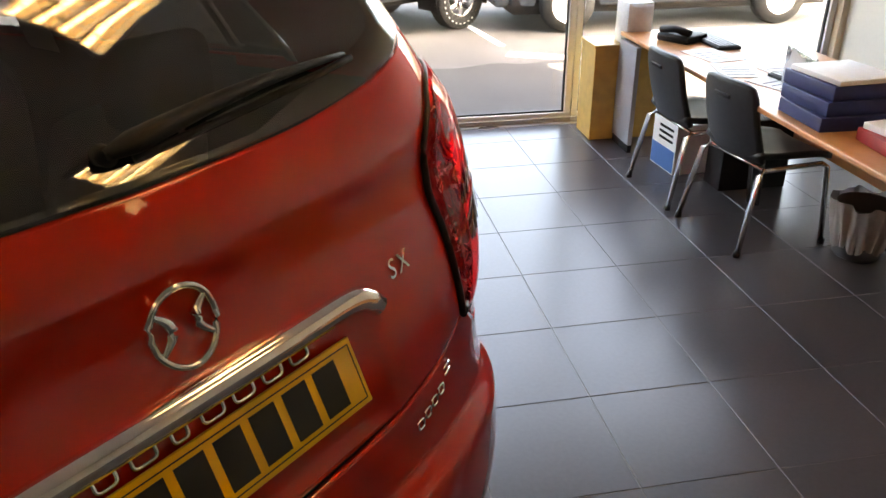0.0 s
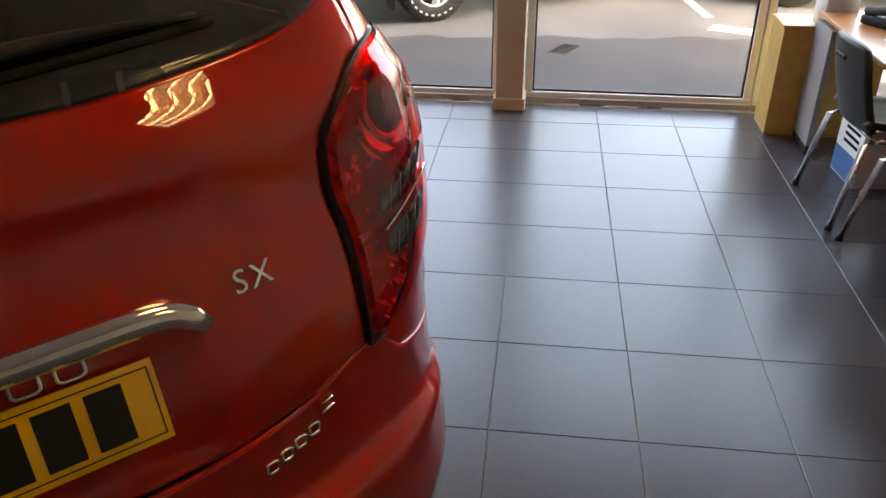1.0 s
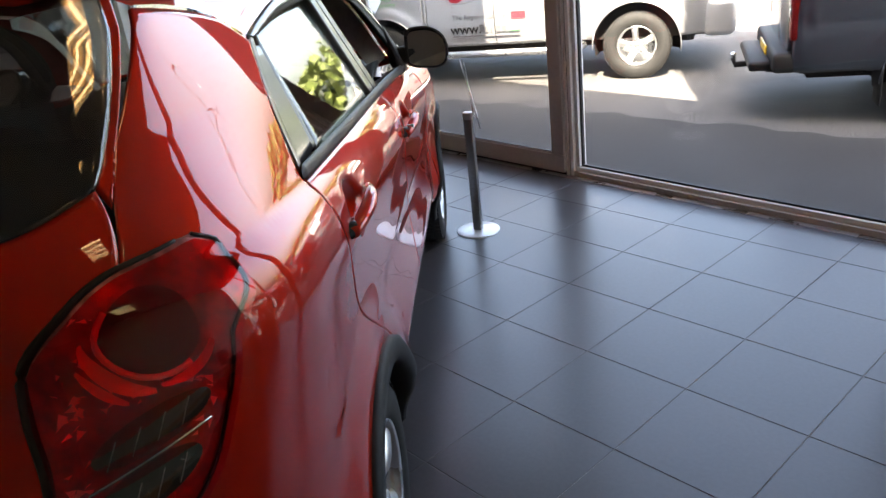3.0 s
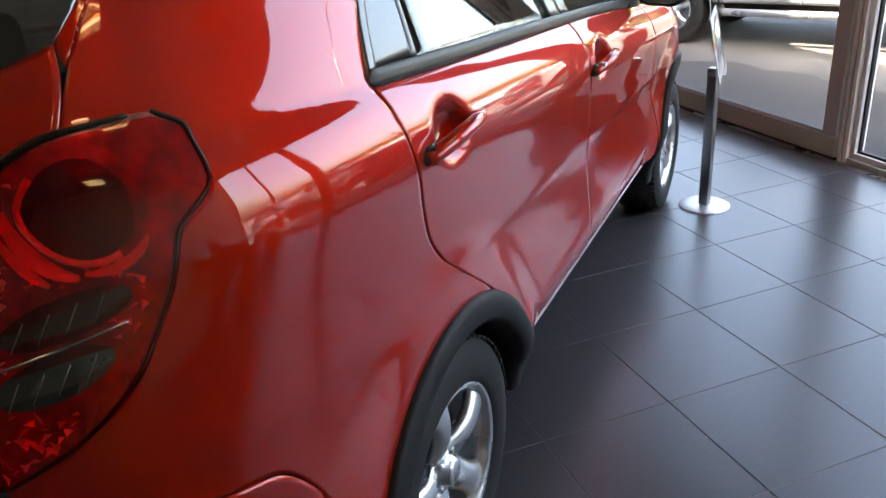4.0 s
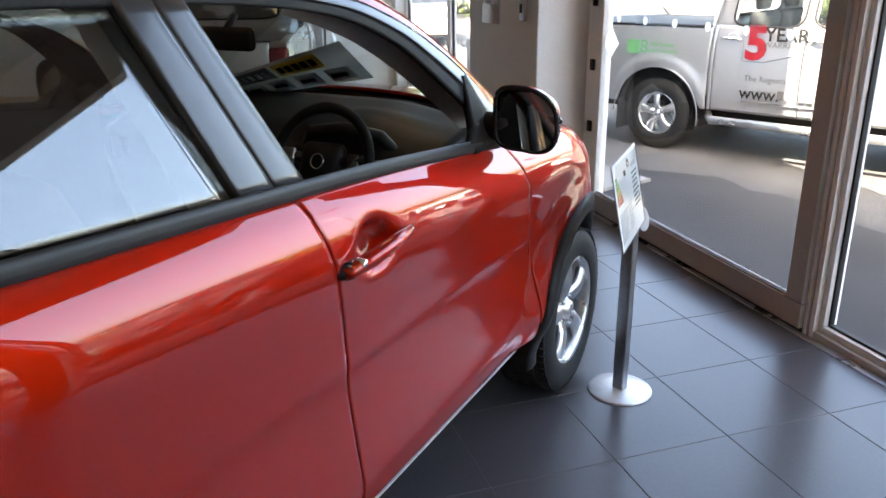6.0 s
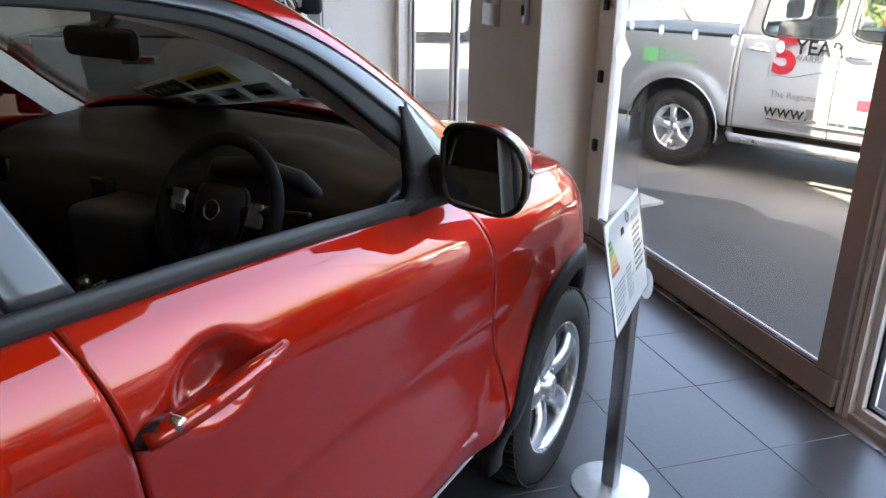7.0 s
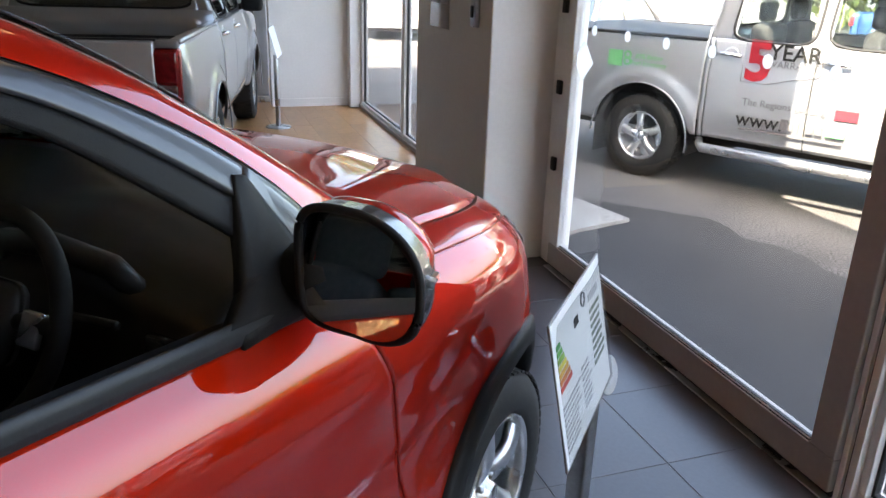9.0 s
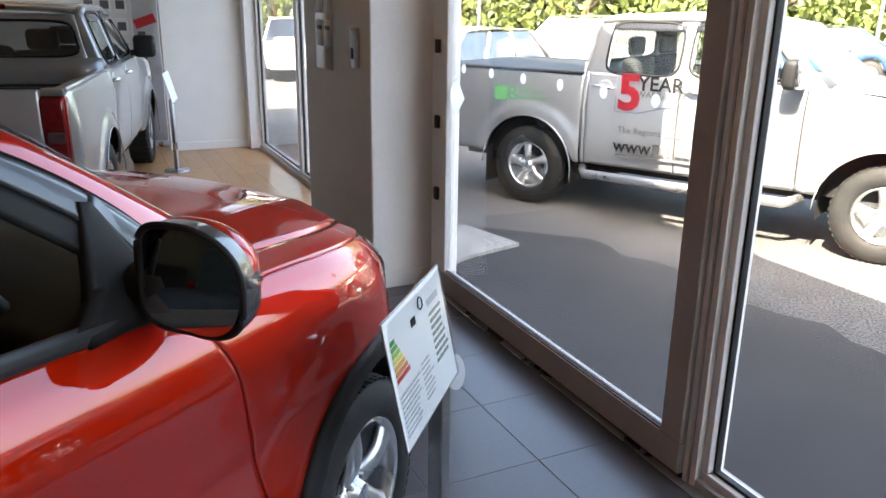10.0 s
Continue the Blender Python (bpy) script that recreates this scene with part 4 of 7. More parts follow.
side_r = [(qx(0.712, 1.37), 1.37), (qx(0.709, 1.45), 1.45), (qx(0.7065, 1.55), 1.55), (qx(0.672, 1.665), 1.665)]
for sign in (1, -1):
    part("rear_window_surround", panel(coons([side_l[0], side_r[0]], [side_l[-1], side_r[-1]], side_l, side_r), 6, 20, 0.0, sign, 0.006), PAINT, tailgate)
rw = part("rear_window", full_width(coons(GLASS_BOTTOM, [(QC, 1.68), (qx(0.30, 1.678), 1.678), (qx(0.664, 1.66), 1.66)], [(QC, 1.312), (QC, 1.68)], side_l), 30, 24, 0.003, 0.004), GLASS_REAR, tailgate, "dark tinted rear window")
rw.visible_shadow = False


def spoiler(u, v):
    x = lerp(-0.64, 0.64, u)
    a = (x / 0.64) ** 2
    ang = v * math.pi
    return Vector((x, 0.43 + 0.10 * a + 0.12 * (1 - math.cos(ang)) * 0.5, 1.668 + 0.03 * (1 - a) + 0.022 * math.sin(ang)))


part("roof_spoiler", grid(spoiler, 24, 8), PAINT, suv)

bottom = [(QC, 0.24), (qx(0.5, 0.24), 0.24), (qy(0.38, 0.24), 0.24), (qy(0.54, 0.24), 0.24)]
topb = [(QC, 0.803), (qx(0.26, 0.805), 0.805), (qx(0.45, 0.822), 0.822), (qx(0.615, 0.865), 0.865), (qx(0.70, 0.80), 0.799), (qy(0.36, 0.764), 0.764), (qy(0.46, 0.639), 0.639), (qy(0.575, 0.525), 0.525)]
bumper = part("rear_bumper", full_width(coons(bottom, topb, [(QC, 0.24), (QC, 0.5), (QC, 0.80)], [(qy(0.54, 0.24), 0.24), (qy(0.535, 0.40), 0.40), (qy(0.575, 0.525), 0.525)]), 70, 50, 0.0), PAINT, suv)
part("lower_valance", full_width(coons([(QC, 0.19), (qx(0.5, 0.19), 0.19), (qy(0.38, 0.19), 0.19), (qy(0.55, 0.20), 0.20)], [(QC, 0.36), (qx(0.5, 0.36), 0.36), (qx(0.75, 0.335), 0.335), (qy(0.40, 0.30), 0.30), (qy(0.55, 0.30), 0.30)], [(QC, 0.19), (QC, 0.36)], [(qy(0.55, 0.20), 0.20), (qy(0.55, 0.30), 0.30)]), 40, 8, 0.006), BLACK_PLASTIC, bumper, "black textured lower valance")


def surf(x, z, out):
    """A point on the rear end above x, z."""
    p = body(qx(abs(x), z), z, out, 1 if x >= 0 else -1)
    return p


# chrome strip over the plate
pts, rad = [], []
for i in range(41):
    x = lerp(-0.340, 0.340, i / 40)
    e = abs(x) / 0.340
    pts.append(surf(x, 1.048 - 0.034 * e ** 14, 0.010))
    rad.append(0.021 * (1 - 0.15 * e ** 12))
part("chrome_strip", tube(pts, rad, 10, flat=1.1), CHROME, tailgate, "bright chrome strip")
# number plate, with plain bars for characters
plate = part("number_plate", box(-0.26, -0.004, -0.0575, 0.26, 0.004, 0.0575, 0.002), PLATE_YELLOW, tailgate, "yellow plate with black bars")
plate.matrix_basis = pose(0, 0.083, 0.943, -24, 0, 0)
for i in range(7):
    x = (i - 3) * 0.0635
    part("character_bar", box(x - 0.024, -0.0052, -0.0395, x + 0.024, -0.0035, 0.0395), PLATE_INK, plate, smooth=False)
for a in (box(-0.252, -0.0049, 0.0465, 0.252, -0.0042, 0.0485), box(-0.252, -0.0049, -0.0485, 0.252, -0.0042, -0.0465), box(-0.252, -0.0049, -0.0485, -0.250, -0.0042, 0.0485), box(0.250, -0.0049, -0.0485, 0.252, -0.0042, 0.0485)):
    part("border_line", a, PLATE_INK, plate, smooth=False)
# round emblem
ez = 1.138
ring = tube([surf(0.051 * math.cos(2 * math.pi * i / 36), ez + 0.055 * math.sin(2 * math.pi * i / 36), 0.006) for i in range(36)], 0.006, 8, closed=True)
emblem = part("round_emblem", ring, CHROME, tailgate, "chrome ring emblem")
for s in (1, -1):
    part("emblem_bar", tube([surf(s * (0.045 - 0.026 * math.sin(math.pi * i / 10)), ez + lerp(-0.03, 0.034, i / 10), 0.007) for i in range(11)], [0.003 + 0.006 * math.sin(math.pi * i / 10) for i in range(11)], 8), CHROME, emblem)
# model lettering as plain chrome outlines
for i, wd in enumerate((0.015, 0.018, 0.012, 0.018, 0.018, 0.018, 0.018)):
    x = -0.165 + i * 0.055
    pts = [surf(x + wd * math.copysign(abs(math.cos(a)) ** 0.5, math.cos(a)), 1.010 + 0.011 * math.copysign(abs(math.sin(a)) ** 0.5, math.sin(a)), -0.012) for a in [2 * math.pi * (j + 0.5) / 20 for j in range(20)]]
    part("badge_outline", tube(pts, 0.0036, 6, closed=True), CHROME, tailgate)
# trim lettering on the tailgate
for i, ch in enumerate("SX"):
    g = text_mesh(ch, 0.052, 0.0025)
    x = 0.408 + i * 0.034
    p = surf(x, 1.045, 0.003)
    part("badge_letter", g, CHROME, tailgate, m=Matrix.Translation(p) @ pose(0, 0, 0, 90 - 14, 0, 10))
for i in range(4):
    x = 0.388 + i * 0.027
    ring_ = [surf(x + 0.010 * math.copysign(abs(math.cos(a)) ** 0.6, math.cos(a)), 0.752 + i * 0.008 + 0.009 * math.copysign(abs(math.sin(a)) ** 0.6, math.sin(a)), 0.004) for a in [2 * math.pi * (k + 0.5) / 16 for k in range(16)]]
    part("badge_outline", tube(ring_, 0.0032, 6, closed=True), CHROME, bumper)
for dz in (0.0, 0.014):
    part("badge_bar", tube([surf(0.488, 0.793 + dz, 0.004), surf(0.512, 0.799 + dz, 0.004)], 0.0034, 6), CHROME, bumper)

# rear wiper
wip = part("rear_wiper", tube([surf(lerp(-0.02, 0.445, i / 12), 1.368 + 0.010 * math.sin(math.pi * i / 12) + 0.028 * i / 12, 0.030 - 0.012 * i / 12) for i in range(13)], [0.012 if i == 0 else lerp(0.025, 0.007, i / 12) for i in range(13)], 12, flat=0.6), BLACK_PLASTIC, tailgate, "black wiper arm")
part("wiper_boss", tube([surf(-0.015, 1.362, 0.0), surf(-0.015, 1.362, 0.022)], [0.015, 0.012], 14), BLACK_PLASTIC, wip)
part("wiper_blade", tube([surf(lerp(0.02, 0.47, i / 12), 1.350 + 0.035 * i / 12, 0.010) for i in range(13)], 0.006, 6), RUBBER, wip)

# tail lamps
LAMP_BASE = mat("lamp_inner_red", (0.42, 0.15, 0.14), rough=0.25, metal=0.5, var=0.6, scale=40)
LAMP_RIB = mat("lamp_rib_grey", (0.16, 0.13, 0.12), rough=0.3, metal=0.6)
# Facets are near-white, barely metallic: their caught light is put into the colour.
LAMP_FACET = mat("lamp_facet_white_glint", (0.95, 0.92, 0.90), rough=0.30, metal=0.15)
LL = [(qx(0.603, 0.862), 0.862), (qx(0.606, 0.95), 0.95), (qx(0.602, 1.05), 1.05), (qx(0.590, 1.13), 1.13), (qx(0.592, 1.180), 1.180), (qx(0.645, 1.255), 1.255), (qx(0.712, 1.300), 1.300), (qy(0.345, 1.312), 1.312)]
LR = [(qx(0.640, 0.862), 0.862), (qx(0.735, 0.925), 0.925), (qx(0.795, 1.00), 1.00), (qx(0.82, 1.08), 1.08), (qy(0.33, 1.17), 1.17), (qy(0.385, 1.23), 1.23), (qy(0.395, 1.285), 1.285), (qy(0.368, 1.312), 1.312)]


def inset(c, d, dz=0.0):
    return [(a + d, lerp(b, 1.10, dz)) for a, b in c]


for sign in (1, -1):
    nu, nv = (36, 60) if sign > 0 else (12, 20)
    f = coons([LL[0], LR[0]], [LL[-1], LR[-1]], LL, LR)
    lamp = part("tail_lamp", panel(f, nu, nv, 0.002, sign, 0.004), LAMP_BASE, suv, "red and smoked tail lamp in black surround")
    fi = coons([inset(LL, 0.007, 0.02)[0], inset(LR, -0.004, 0.02)[0]], [inset(LL, 0.004, 0.02)[-1], inset(LR, -0.003, 0.02)[-1]], inset(LL, 0.007, 0.02), inset(LR, -0.004, 0.02))

    def lens(u, v):
        q, z = fi(u, v)
        up = math.exp(-(max(0.0, z - 1.12) / 0.12) ** 2) * math.sin(math.pi * v) ** 0.6
        return body(q, z, 0.013 + 0.010 * math.sin(math.pi * u) * math.sin(math.pi * v) + 0.015 * up, sign)
    part("lens", grid(lens, nu, nv, flip=sign < 0), LAMP_RED, lamp, "glossy clear red lens")
    for edge, rad in ((LL, 0.0085), (LR, 0.0032)):
        c = polyline(edge)
        part("lamp_surround", tube([body(*c(i / 40), 0.004, sign) for i in range(41)], [lerp(rad, 0.003, max(0.0, (i / 40 - 0.45) / 0.55)) for i in range(41)], 8), PLATE_INK, lamp, "black surround")
    part("lamp_surround", tube([body(*LL[0], 0.004, sign), body(*LR[0], 0.004, sign)], 0.009, 8), PLATE_INK, lamp)

    def disc(qc, zc, rq, rz, out, dome, tilt=0.0):
        def f2(u, v):
            a, r = 2 * math.pi * u, v
            return body(qc + rq * r * math.cos(a), zc + rz * r * math.sin(a) + tilt * r * math.cos(a), out + dome * (1 - r * r), sign)
        return grid(f2, 32, 8, flip=sign < 0)
    QL = qx(0.745, 1.222)
    part("round_light", disc(QL, 1.215, 0.066, 0.060, 0.0085, 0.002), mat("dark_bowl", (0.05, 0.02, 0.02), rough=0.25, var=0.2), lamp, "dark round light")
    part("round_light_rim", tube([body(QL + 0.070 * math.cos(2 * math.pi * i / 36), 1.215 + 0.064 * math.sin(2 * math.pi * i / 36), 0.009, sign) for i in range(14, 31)], 0.0048, 6), LAMP_FACET, lamp)
    for k, (ra, rb, a0, a1) in enumerate(((0.078, 0.100, 175, 258), (0.076, 0.088, 262, 330), (0.104, 0.116, 196, 240))):
        def crescent(u, v):
            a = radians(lerp(a0, a1, u))
            mid, half = (ra + rb) / 2, (rb - ra) / 2 * math.sin(math.pi * (0.08 + 0.84 * u))
            r = mid + half * (2 * v - 1)
            return body(QL + r * math.cos(a), 1.215 + 0.93 * r * math.sin(a), 0.0068 + 0.007 * v * v, sign)
        part("reflector_crescent", grid(crescent, 20, 4, flip=sign < 0), LAMP_FACET, lamp, "bright curved reflector")
    QI = qx(0.735, 1.10)
    part("indicator_light", disc(QI - 0.010, 1.096, 0.074, 0.028, 0.0345, 0.004, 0.022), mat("smoked_indicator", (0.030, 0.010, 0.008), rough=0.12, metal=0.2, coat=1.0, var=0.5, scale=60), lamp, "smoked brown indicator light")
    QV = qx(0.725, 1.02)
    part("reversing_light", disc(QV - 0.012, 1.026, 0.066, 0.031, 0.0335, 0.004, 0.020), mat("clear_reversing", (0.022, 0.028, 0.026), rough=0.08, metal=0.3, coat=1.0, var=0.6, scale=60), lamp, "clear reversing light")
    part("divider", tube([body(lerp(QI - 0.088, QI + 0.060, i / 8), 1.037 + 0.050 * i / 8, 0.0385, sign) for i in range(9)], 0.0022, 6), CHROME, lamp, "thin chrome divider")
    for qq, zq, rr, tl in ((QI - 0.018, 1.094, 0.060, 0.020), (QV - 0.016, 1.022, 0.056, 0.018)):
        for k in range(4):
            f0 = -0.8 + 0.5 * k
            part("lamp_rib", tube([body(qq + rr * f0, zq + tl * f0 - 0.017, 0.0380, sign), body(qq + rr * (f0 + 0.18), zq + tl * f0 + 0.018, 0.0380, sign)], 0.0008, 5), LAMP_RIB, lamp)
    fb = bmesh.new()
    rnd = random.Random(7)
    zones = ((0.625, 0.66, 0.98, 1.19, 26), (0.64, 0.76, 0.885, 0.975, 34), (0.64, 0.80, 1.125, 1.155, 26), (0.655, 0.69, 1.19, 1.26, 8), (0.77, 0.83, 1.05, 1.15, 10))
    for x0, x1, z0, z1, count in zones:
        for k in range(count):
            xx, zz = rnd.uniform(x0, x1), rnd.uniform(z0, z1)
            xx = min(xx, interp(zz, [0.862, 0.925, 1.0, 1.08], [0.61, 0.705, 0.765, 0.80]))
            w, h, tw = rnd.uniform(0.002, 0.010), rnd.uniform(0.001, 0.005), rnd.uniform(-1.2, 1.2)
            pq, t1, t2 = qx(xx, zz), rnd.uniform(-1, 1), rnd.uniform(-0.6, 0.6)
            cs = [body(pq + a * w - b * h * tw, zz + b * h + a * w * tw, 0.0085 + 0.0050 * (a * t1 + b * t2), sign) for a, b in ((-1, -0.6), (1, -1), (0.5, 1))]
            fb.faces.new([fb.verts.new(c) for c in cs])
    part("reflector_facets", fb, LAMP_FACET, lamp, "bright reflector facets", smooth=False)["kind"] = "stuff"

# door handles
for (hy, hz), doors in zip(HANDLES, range(2)):
    for sign in (1, -1):
        dr = (right_doors if sign > 0 else left_doors)[doors]
        base = half_width(hy, hz)
        pts = [Vector((sign * (base + 0.008 + 0.022 * math.sin(math.pi * i / 18) ** 0.8), hy + lerp(-0.135, 0.118, i / 18), hz + 0.006 - 0.012 * abs(2 * i / 18 - 1) ** 2 + 0.020 * (i / 18 - 0.5))) for i in range(19)]
        h = part("door_handle", tube(pts, [0.010 + 0.008 * math.sin(math.pi * min(1.0, 0.12 + i / 18)) ** 0.6 for i in range(19)], 14, flat=0.9), PAINT, dr, "body-coloured pull handle")
        # Added black piece for the shade in the body recess at the handle's end.
        part("handle_recess_dark", tube([pts[0] + Vector((sign * -0.018, -0.006, -0.002)), pts[1] + Vector((sign * -0.006, 0, -0.001)), pts[3] + Vector((sign * -0.012, 0, -0.004))], [0.013, 0.019, 0.015], 12), BLACK_GLOSS, h, "black piece standing in for the shaded body recess at the handle")
        if doors == 1 and sign > 0:
            lock = revolve([(0.0, 0.004), (0.008, 0.003), (0.010, 0.0), (0.0105, -0.02)], 20)
            part("lock_cylinder", lock, CHROME, h, "chrome key lock", m=Matrix.Translation((base + 0.032, hy - 0.100, hz - 0.002)))

# door mirrors
MX, MZ, MY = 0.962, 1.180, 2.768


def mirror_edge(a, rx, rz):
    """The mirror's outline: straight inner side, rounded outer side."""
    c, d = math.cos(a), math.sin(a)
    e = 4.2 if c < 0 else 2.2
    x = rx * math.copysign(abs(c) ** (2 / e), c)
    zz = rz * math.copysign(abs(d) ** (2 / (4.6 if c < 0 else 2.8)), d)
    return x, zz - 0.16 * max(0, x) - 0.06 * x


for sign in (1, -1):
    def shell(u, v):
        s = math.sin(math.pi * min(v, 0.999) / 2) ** 0.6
        x, zz = mirror_edge(2 * math.pi * u, 0.089 * s, 0.086 * s)
        depth = math.cos(math.pi * v / 2) ** 0.75
        return Vector((sign * (MX + x - 0.02 * depth), MY + 0.02 + 0.125 * depth + 0.25 * x * (1 - depth) * 0.4, MZ + zz - 0.012 * depth))
    mirror = part("door_mirror", grid(shell, 48, 14, flip=sign > 0), BLACK_GLOSS, suv, "gloss black door mirror")

    def glassy(u, v):
        x, zz = mirror_edge(2 * math.pi * u, 0.081 * v, 0.078 * v)
        return Vector((sign * (MX + x), MY + 0.024 + 0.06 * x + 0.24 * zz, MZ + zz))
    part("mirror_glass", grid(glassy, 40, 6, flip=sign < 0), MIRRORGLASS, mirror, "mirror glass")
    ring_pts = []
    for i in range(56):
        x, zz = mirror_edge(2 * math.pi * i / 56, 0.086, 0.083)
        ring_pts.append((sign * (MX + x), MY + 0.016 + 0.10 * x, MZ + zz))
    part("mirror_rim", tube(ring_pts, 0.0062, 8, closed=True), BLACK_PLASTIC, mirror)

    def cover(u, v):
        p = shell(lerp(0.03, 0.36, u), lerp(0.25, 0.86, v))
        o = 0.0055 * min(1.0, 8 * u, 8 * (1 - u), 8 * v, 8 * (1 - v)) - 0.001
        return p + Vector((p.x - sign * MX, 0.3 * (p.y - MY), p.z - MZ)).normalized() * o
    part("mirror_cap", grid(cover, 24, 10, flip=sign > 0), PAINT, mirror, "red painted cap")
    part("indicator_strip", tube([(sign * 1.041, MY + 0.030, 1.192), (sign * 1.046, MY + 0.048, 1.176), (sign * 1.036, MY + 0.09, 1.170)], [0.006, 0.010, 0.006], 8), LAMP_CLEAR, mirror, "clear indicator lens")
    part("mirror_arm", tube([(sign * 0.80, 2.83, 1.140), (sign * 0.87, MY + 0.05, 1.152), (sign * 0.91, MY + 0.06, 1.165)], [0.052, 0.046, 0.042], 12, flat=0.85), BLACK_PLASTIC, mirror)


# wheels
def wheel(y, sign):
    m = pose(sign * 0.798, y, HUB_Z, 0, 0, 0 if sign > 0 else 180)
    w = new("wheel")
    w.parent = suv
    w.matrix_basis = m
    # local x points out of the car
    prof = [(0.205, -0.11), (0.222, -0.112), (0.262, -0.114), (0.296, -0.106), (0.314, -0.088), (0.321, -0.06), (0.322, 0), (0.321, 0.06), (0.314, 0.083), (0.298, 0.098), (0.262, 0.106), (0.228, 0.104), (0.212, 0.096), (0.205, 0.085)]
    part("tyre", revolve(prof, 72), RUBBER, w)
    tb = bmesh.new()
    for k in range(64):
        a = 2 * math.pi * k / 64
        for xo in (-0.075, -0.03, 0.03, 0.075):
            c = box(xo - 0.019, -0.011, 0, xo + 0.019, 0.011, 0.006)
            merge(tb, c, Matrix.Rotation(a + (0.03 if xo > 0 else -0.03), 4, "X") @ Matrix.Translation((0, 0, 0.3185 - (0.006 if abs(xo) > 0.05 else 0))))
    part("tread", tb, RUBBER, w, smooth=False)["kind"] = "stuff"
    part("rim", revolve([(0.205, -0.10), (0.208, 0.075), (0.214, 0.090), (0.209, 0.096), (0.198, 0.090), (0.190, 0.06), (0.185, -0.06)], 64), ALLOY, w)
    part("brake_disc", revolve([(0.02, -0.02), (0.135, -0.02), (0.137, -0.03), (0.135, -0.04)], 40), STEEL, w)
    for k in range(5):
        def spoke(u, v):
            r = lerp(0.035, 0.203, u)
            wd = lerp(0.036, 0.040, u) + 0.014 * (2 * u - 1) ** 2
            t = lerp(-1, 1, v)
            x = lerp(0.062, 0.082, u) + 0.016 * math.sin(math.pi * u) - 0.022 * abs(t) ** 3
            return Vector((x, wd * t, r))
        b = thick(grid(spoke, 12, 10), 0.025)
        part("spoke", b, ALLOY, w, m=Matrix.Rotation(2 * math.pi * (k + 0.13) / 5, 4, "X"))
    part("hub_cap", revolve([(0.0, 0.090), (0.024, 0.089), (0.032, 0.084), (0.036, 0.072), (0.05, 0.066), (0.055, 0.03)], 32), ALLOY, w)
    for k in range(5):
        nut = cyl(0.008, 0.014, 6)
        part("wheel_nut", nut, STEEL, w, m=Matrix.Rotation(2 * math.pi * (k + 0.63) / 5, 4, "X") @ Matrix.Translation((0.060, 0, 0.048)) @ Matrix.Rotation(radians(90), 4, "Y"))
    return w


for y in (HUB_R, HUB_F):
    for s in (1, -1):
        wheel(y, s)

# ---- cabin ----
def dash(u, v):
    x = lerp(-0.70, 0.70, u)
    prof = [(2.84, 0.62), (2.79, 0.80), (2.77, 0.95), (2.80, 1.045), (2.90, 1.092), (3.05, 1.125), (3.19, 1.142)]
    i = min(len(prof) - 2, int(v * (len(prof) - 1)))
    f = v * (len(prof) - 1) - i
    y, z = lerp(prof[i][0], prof[i + 1][0], f), lerp(prof[i][1], prof[i + 1][1], f)
    z += 0.035 * math.exp(-((x - 0.36) / 0.16) ** 2) * (1 if 0.3 < v < 0.8 else 0.3)
    y += 0.03 * (x / 0.7) ** 2 - 0.10 * v * (x / 0.7) ** 2
    z -= 0.05 * v ** 2 * (x / 0.7) ** 2
    return Vector((x, y, z))


dsh = part("dashboard", thick(grid(dash, 36, 24), 0.02), DASH, suv, "dark grey moulded dashboard")
part("instrument_hood", tube([(0.20, 2.82, 1.04), (0.24, 2.80, 1.09), (0.37, 2.79, 1.108), (0.49, 2.80, 1.09), (0.53, 2.82, 1.04)], 0.022, 10), DASH, dsh)
part("centre_console", box(-0.13, 2.62, 0.45, 0.13, 2.86, 0.98, 0.03), DASH, dsh)
part("centre_display", box(-0.09, 2.755, 0.86, 0.09, 2.77, 0.97, 0.006), SCREEN, dsh)
for x in (-0.62, -0.17, 0.17, 0.62):
    part("air_vent", box(x - 0.045, 2.765, 0.93, x + 0.045, 2.79, 1.01, 0.012), BLACK_GLOSS, dsh)
for x, z in ((-0.07, 0.78), (0.0, 0.78), (0.07, 0.78)):
    part("control_knob", revolve([(0.0, 0.03), (0.018, 0.028), (0.02, 0.0)], 16), STEEL, dsh, m=pose(x, 2.62, z, 0, 0, -90))
wh = new("steering_wheel")
wh.parent = suv
wh.matrix_basis = pose(0.37, 2.655, 1.032, 66, 0, 0)
part("wheel_ring", tube([(0.166 * math.cos(2 * math.pi * i / 48), 0.166 * math.sin(2 * math.pi * i / 48), 0) for i in range(48)], 0.016, 10, closed=True), BLACK_PLASTIC, wh)
part("airbag_cover", box(-0.075, -0.065, -0.03, 0.075, 0.065, 0.015, 0.03, 3), DASH, wh)
part("horn_emblem", tube([(0.022 * math.cos(2 * math.pi * i / 20), 0.022 * math.sin(2 * math.pi * i / 20), 0.018) for i in range(20)], 0.003, 6, closed=True), CHROME, wh)
for a, b in (((-0.07, 0.01, -0.01), (-0.16, 0.02, 0)), ((0.07, 0.01, -0.01), (0.16, 0.02, 0)), ((-0.02, -0.06, -0.01), (-0.05, -0.158, 0)), ((0.02, -0.06, -0.01), (0.05, -0.158, 0))):
    part("wheel_spoke", tube([a, b], 0.016, 8), DASH, wh)
for s in (1, -1):
    part("switch_pad", box(s * 0.115 - 0.022, -0.02, 0.0, s * 0.115 + 0.022, 0.035, 0.012, 0.005), ALLOY, wh)
part("column_stalk", tube([(0.45, 2.74, 1.02), (0.57, 2.73, 1.035)], 0.008, 6), DASH, suv)


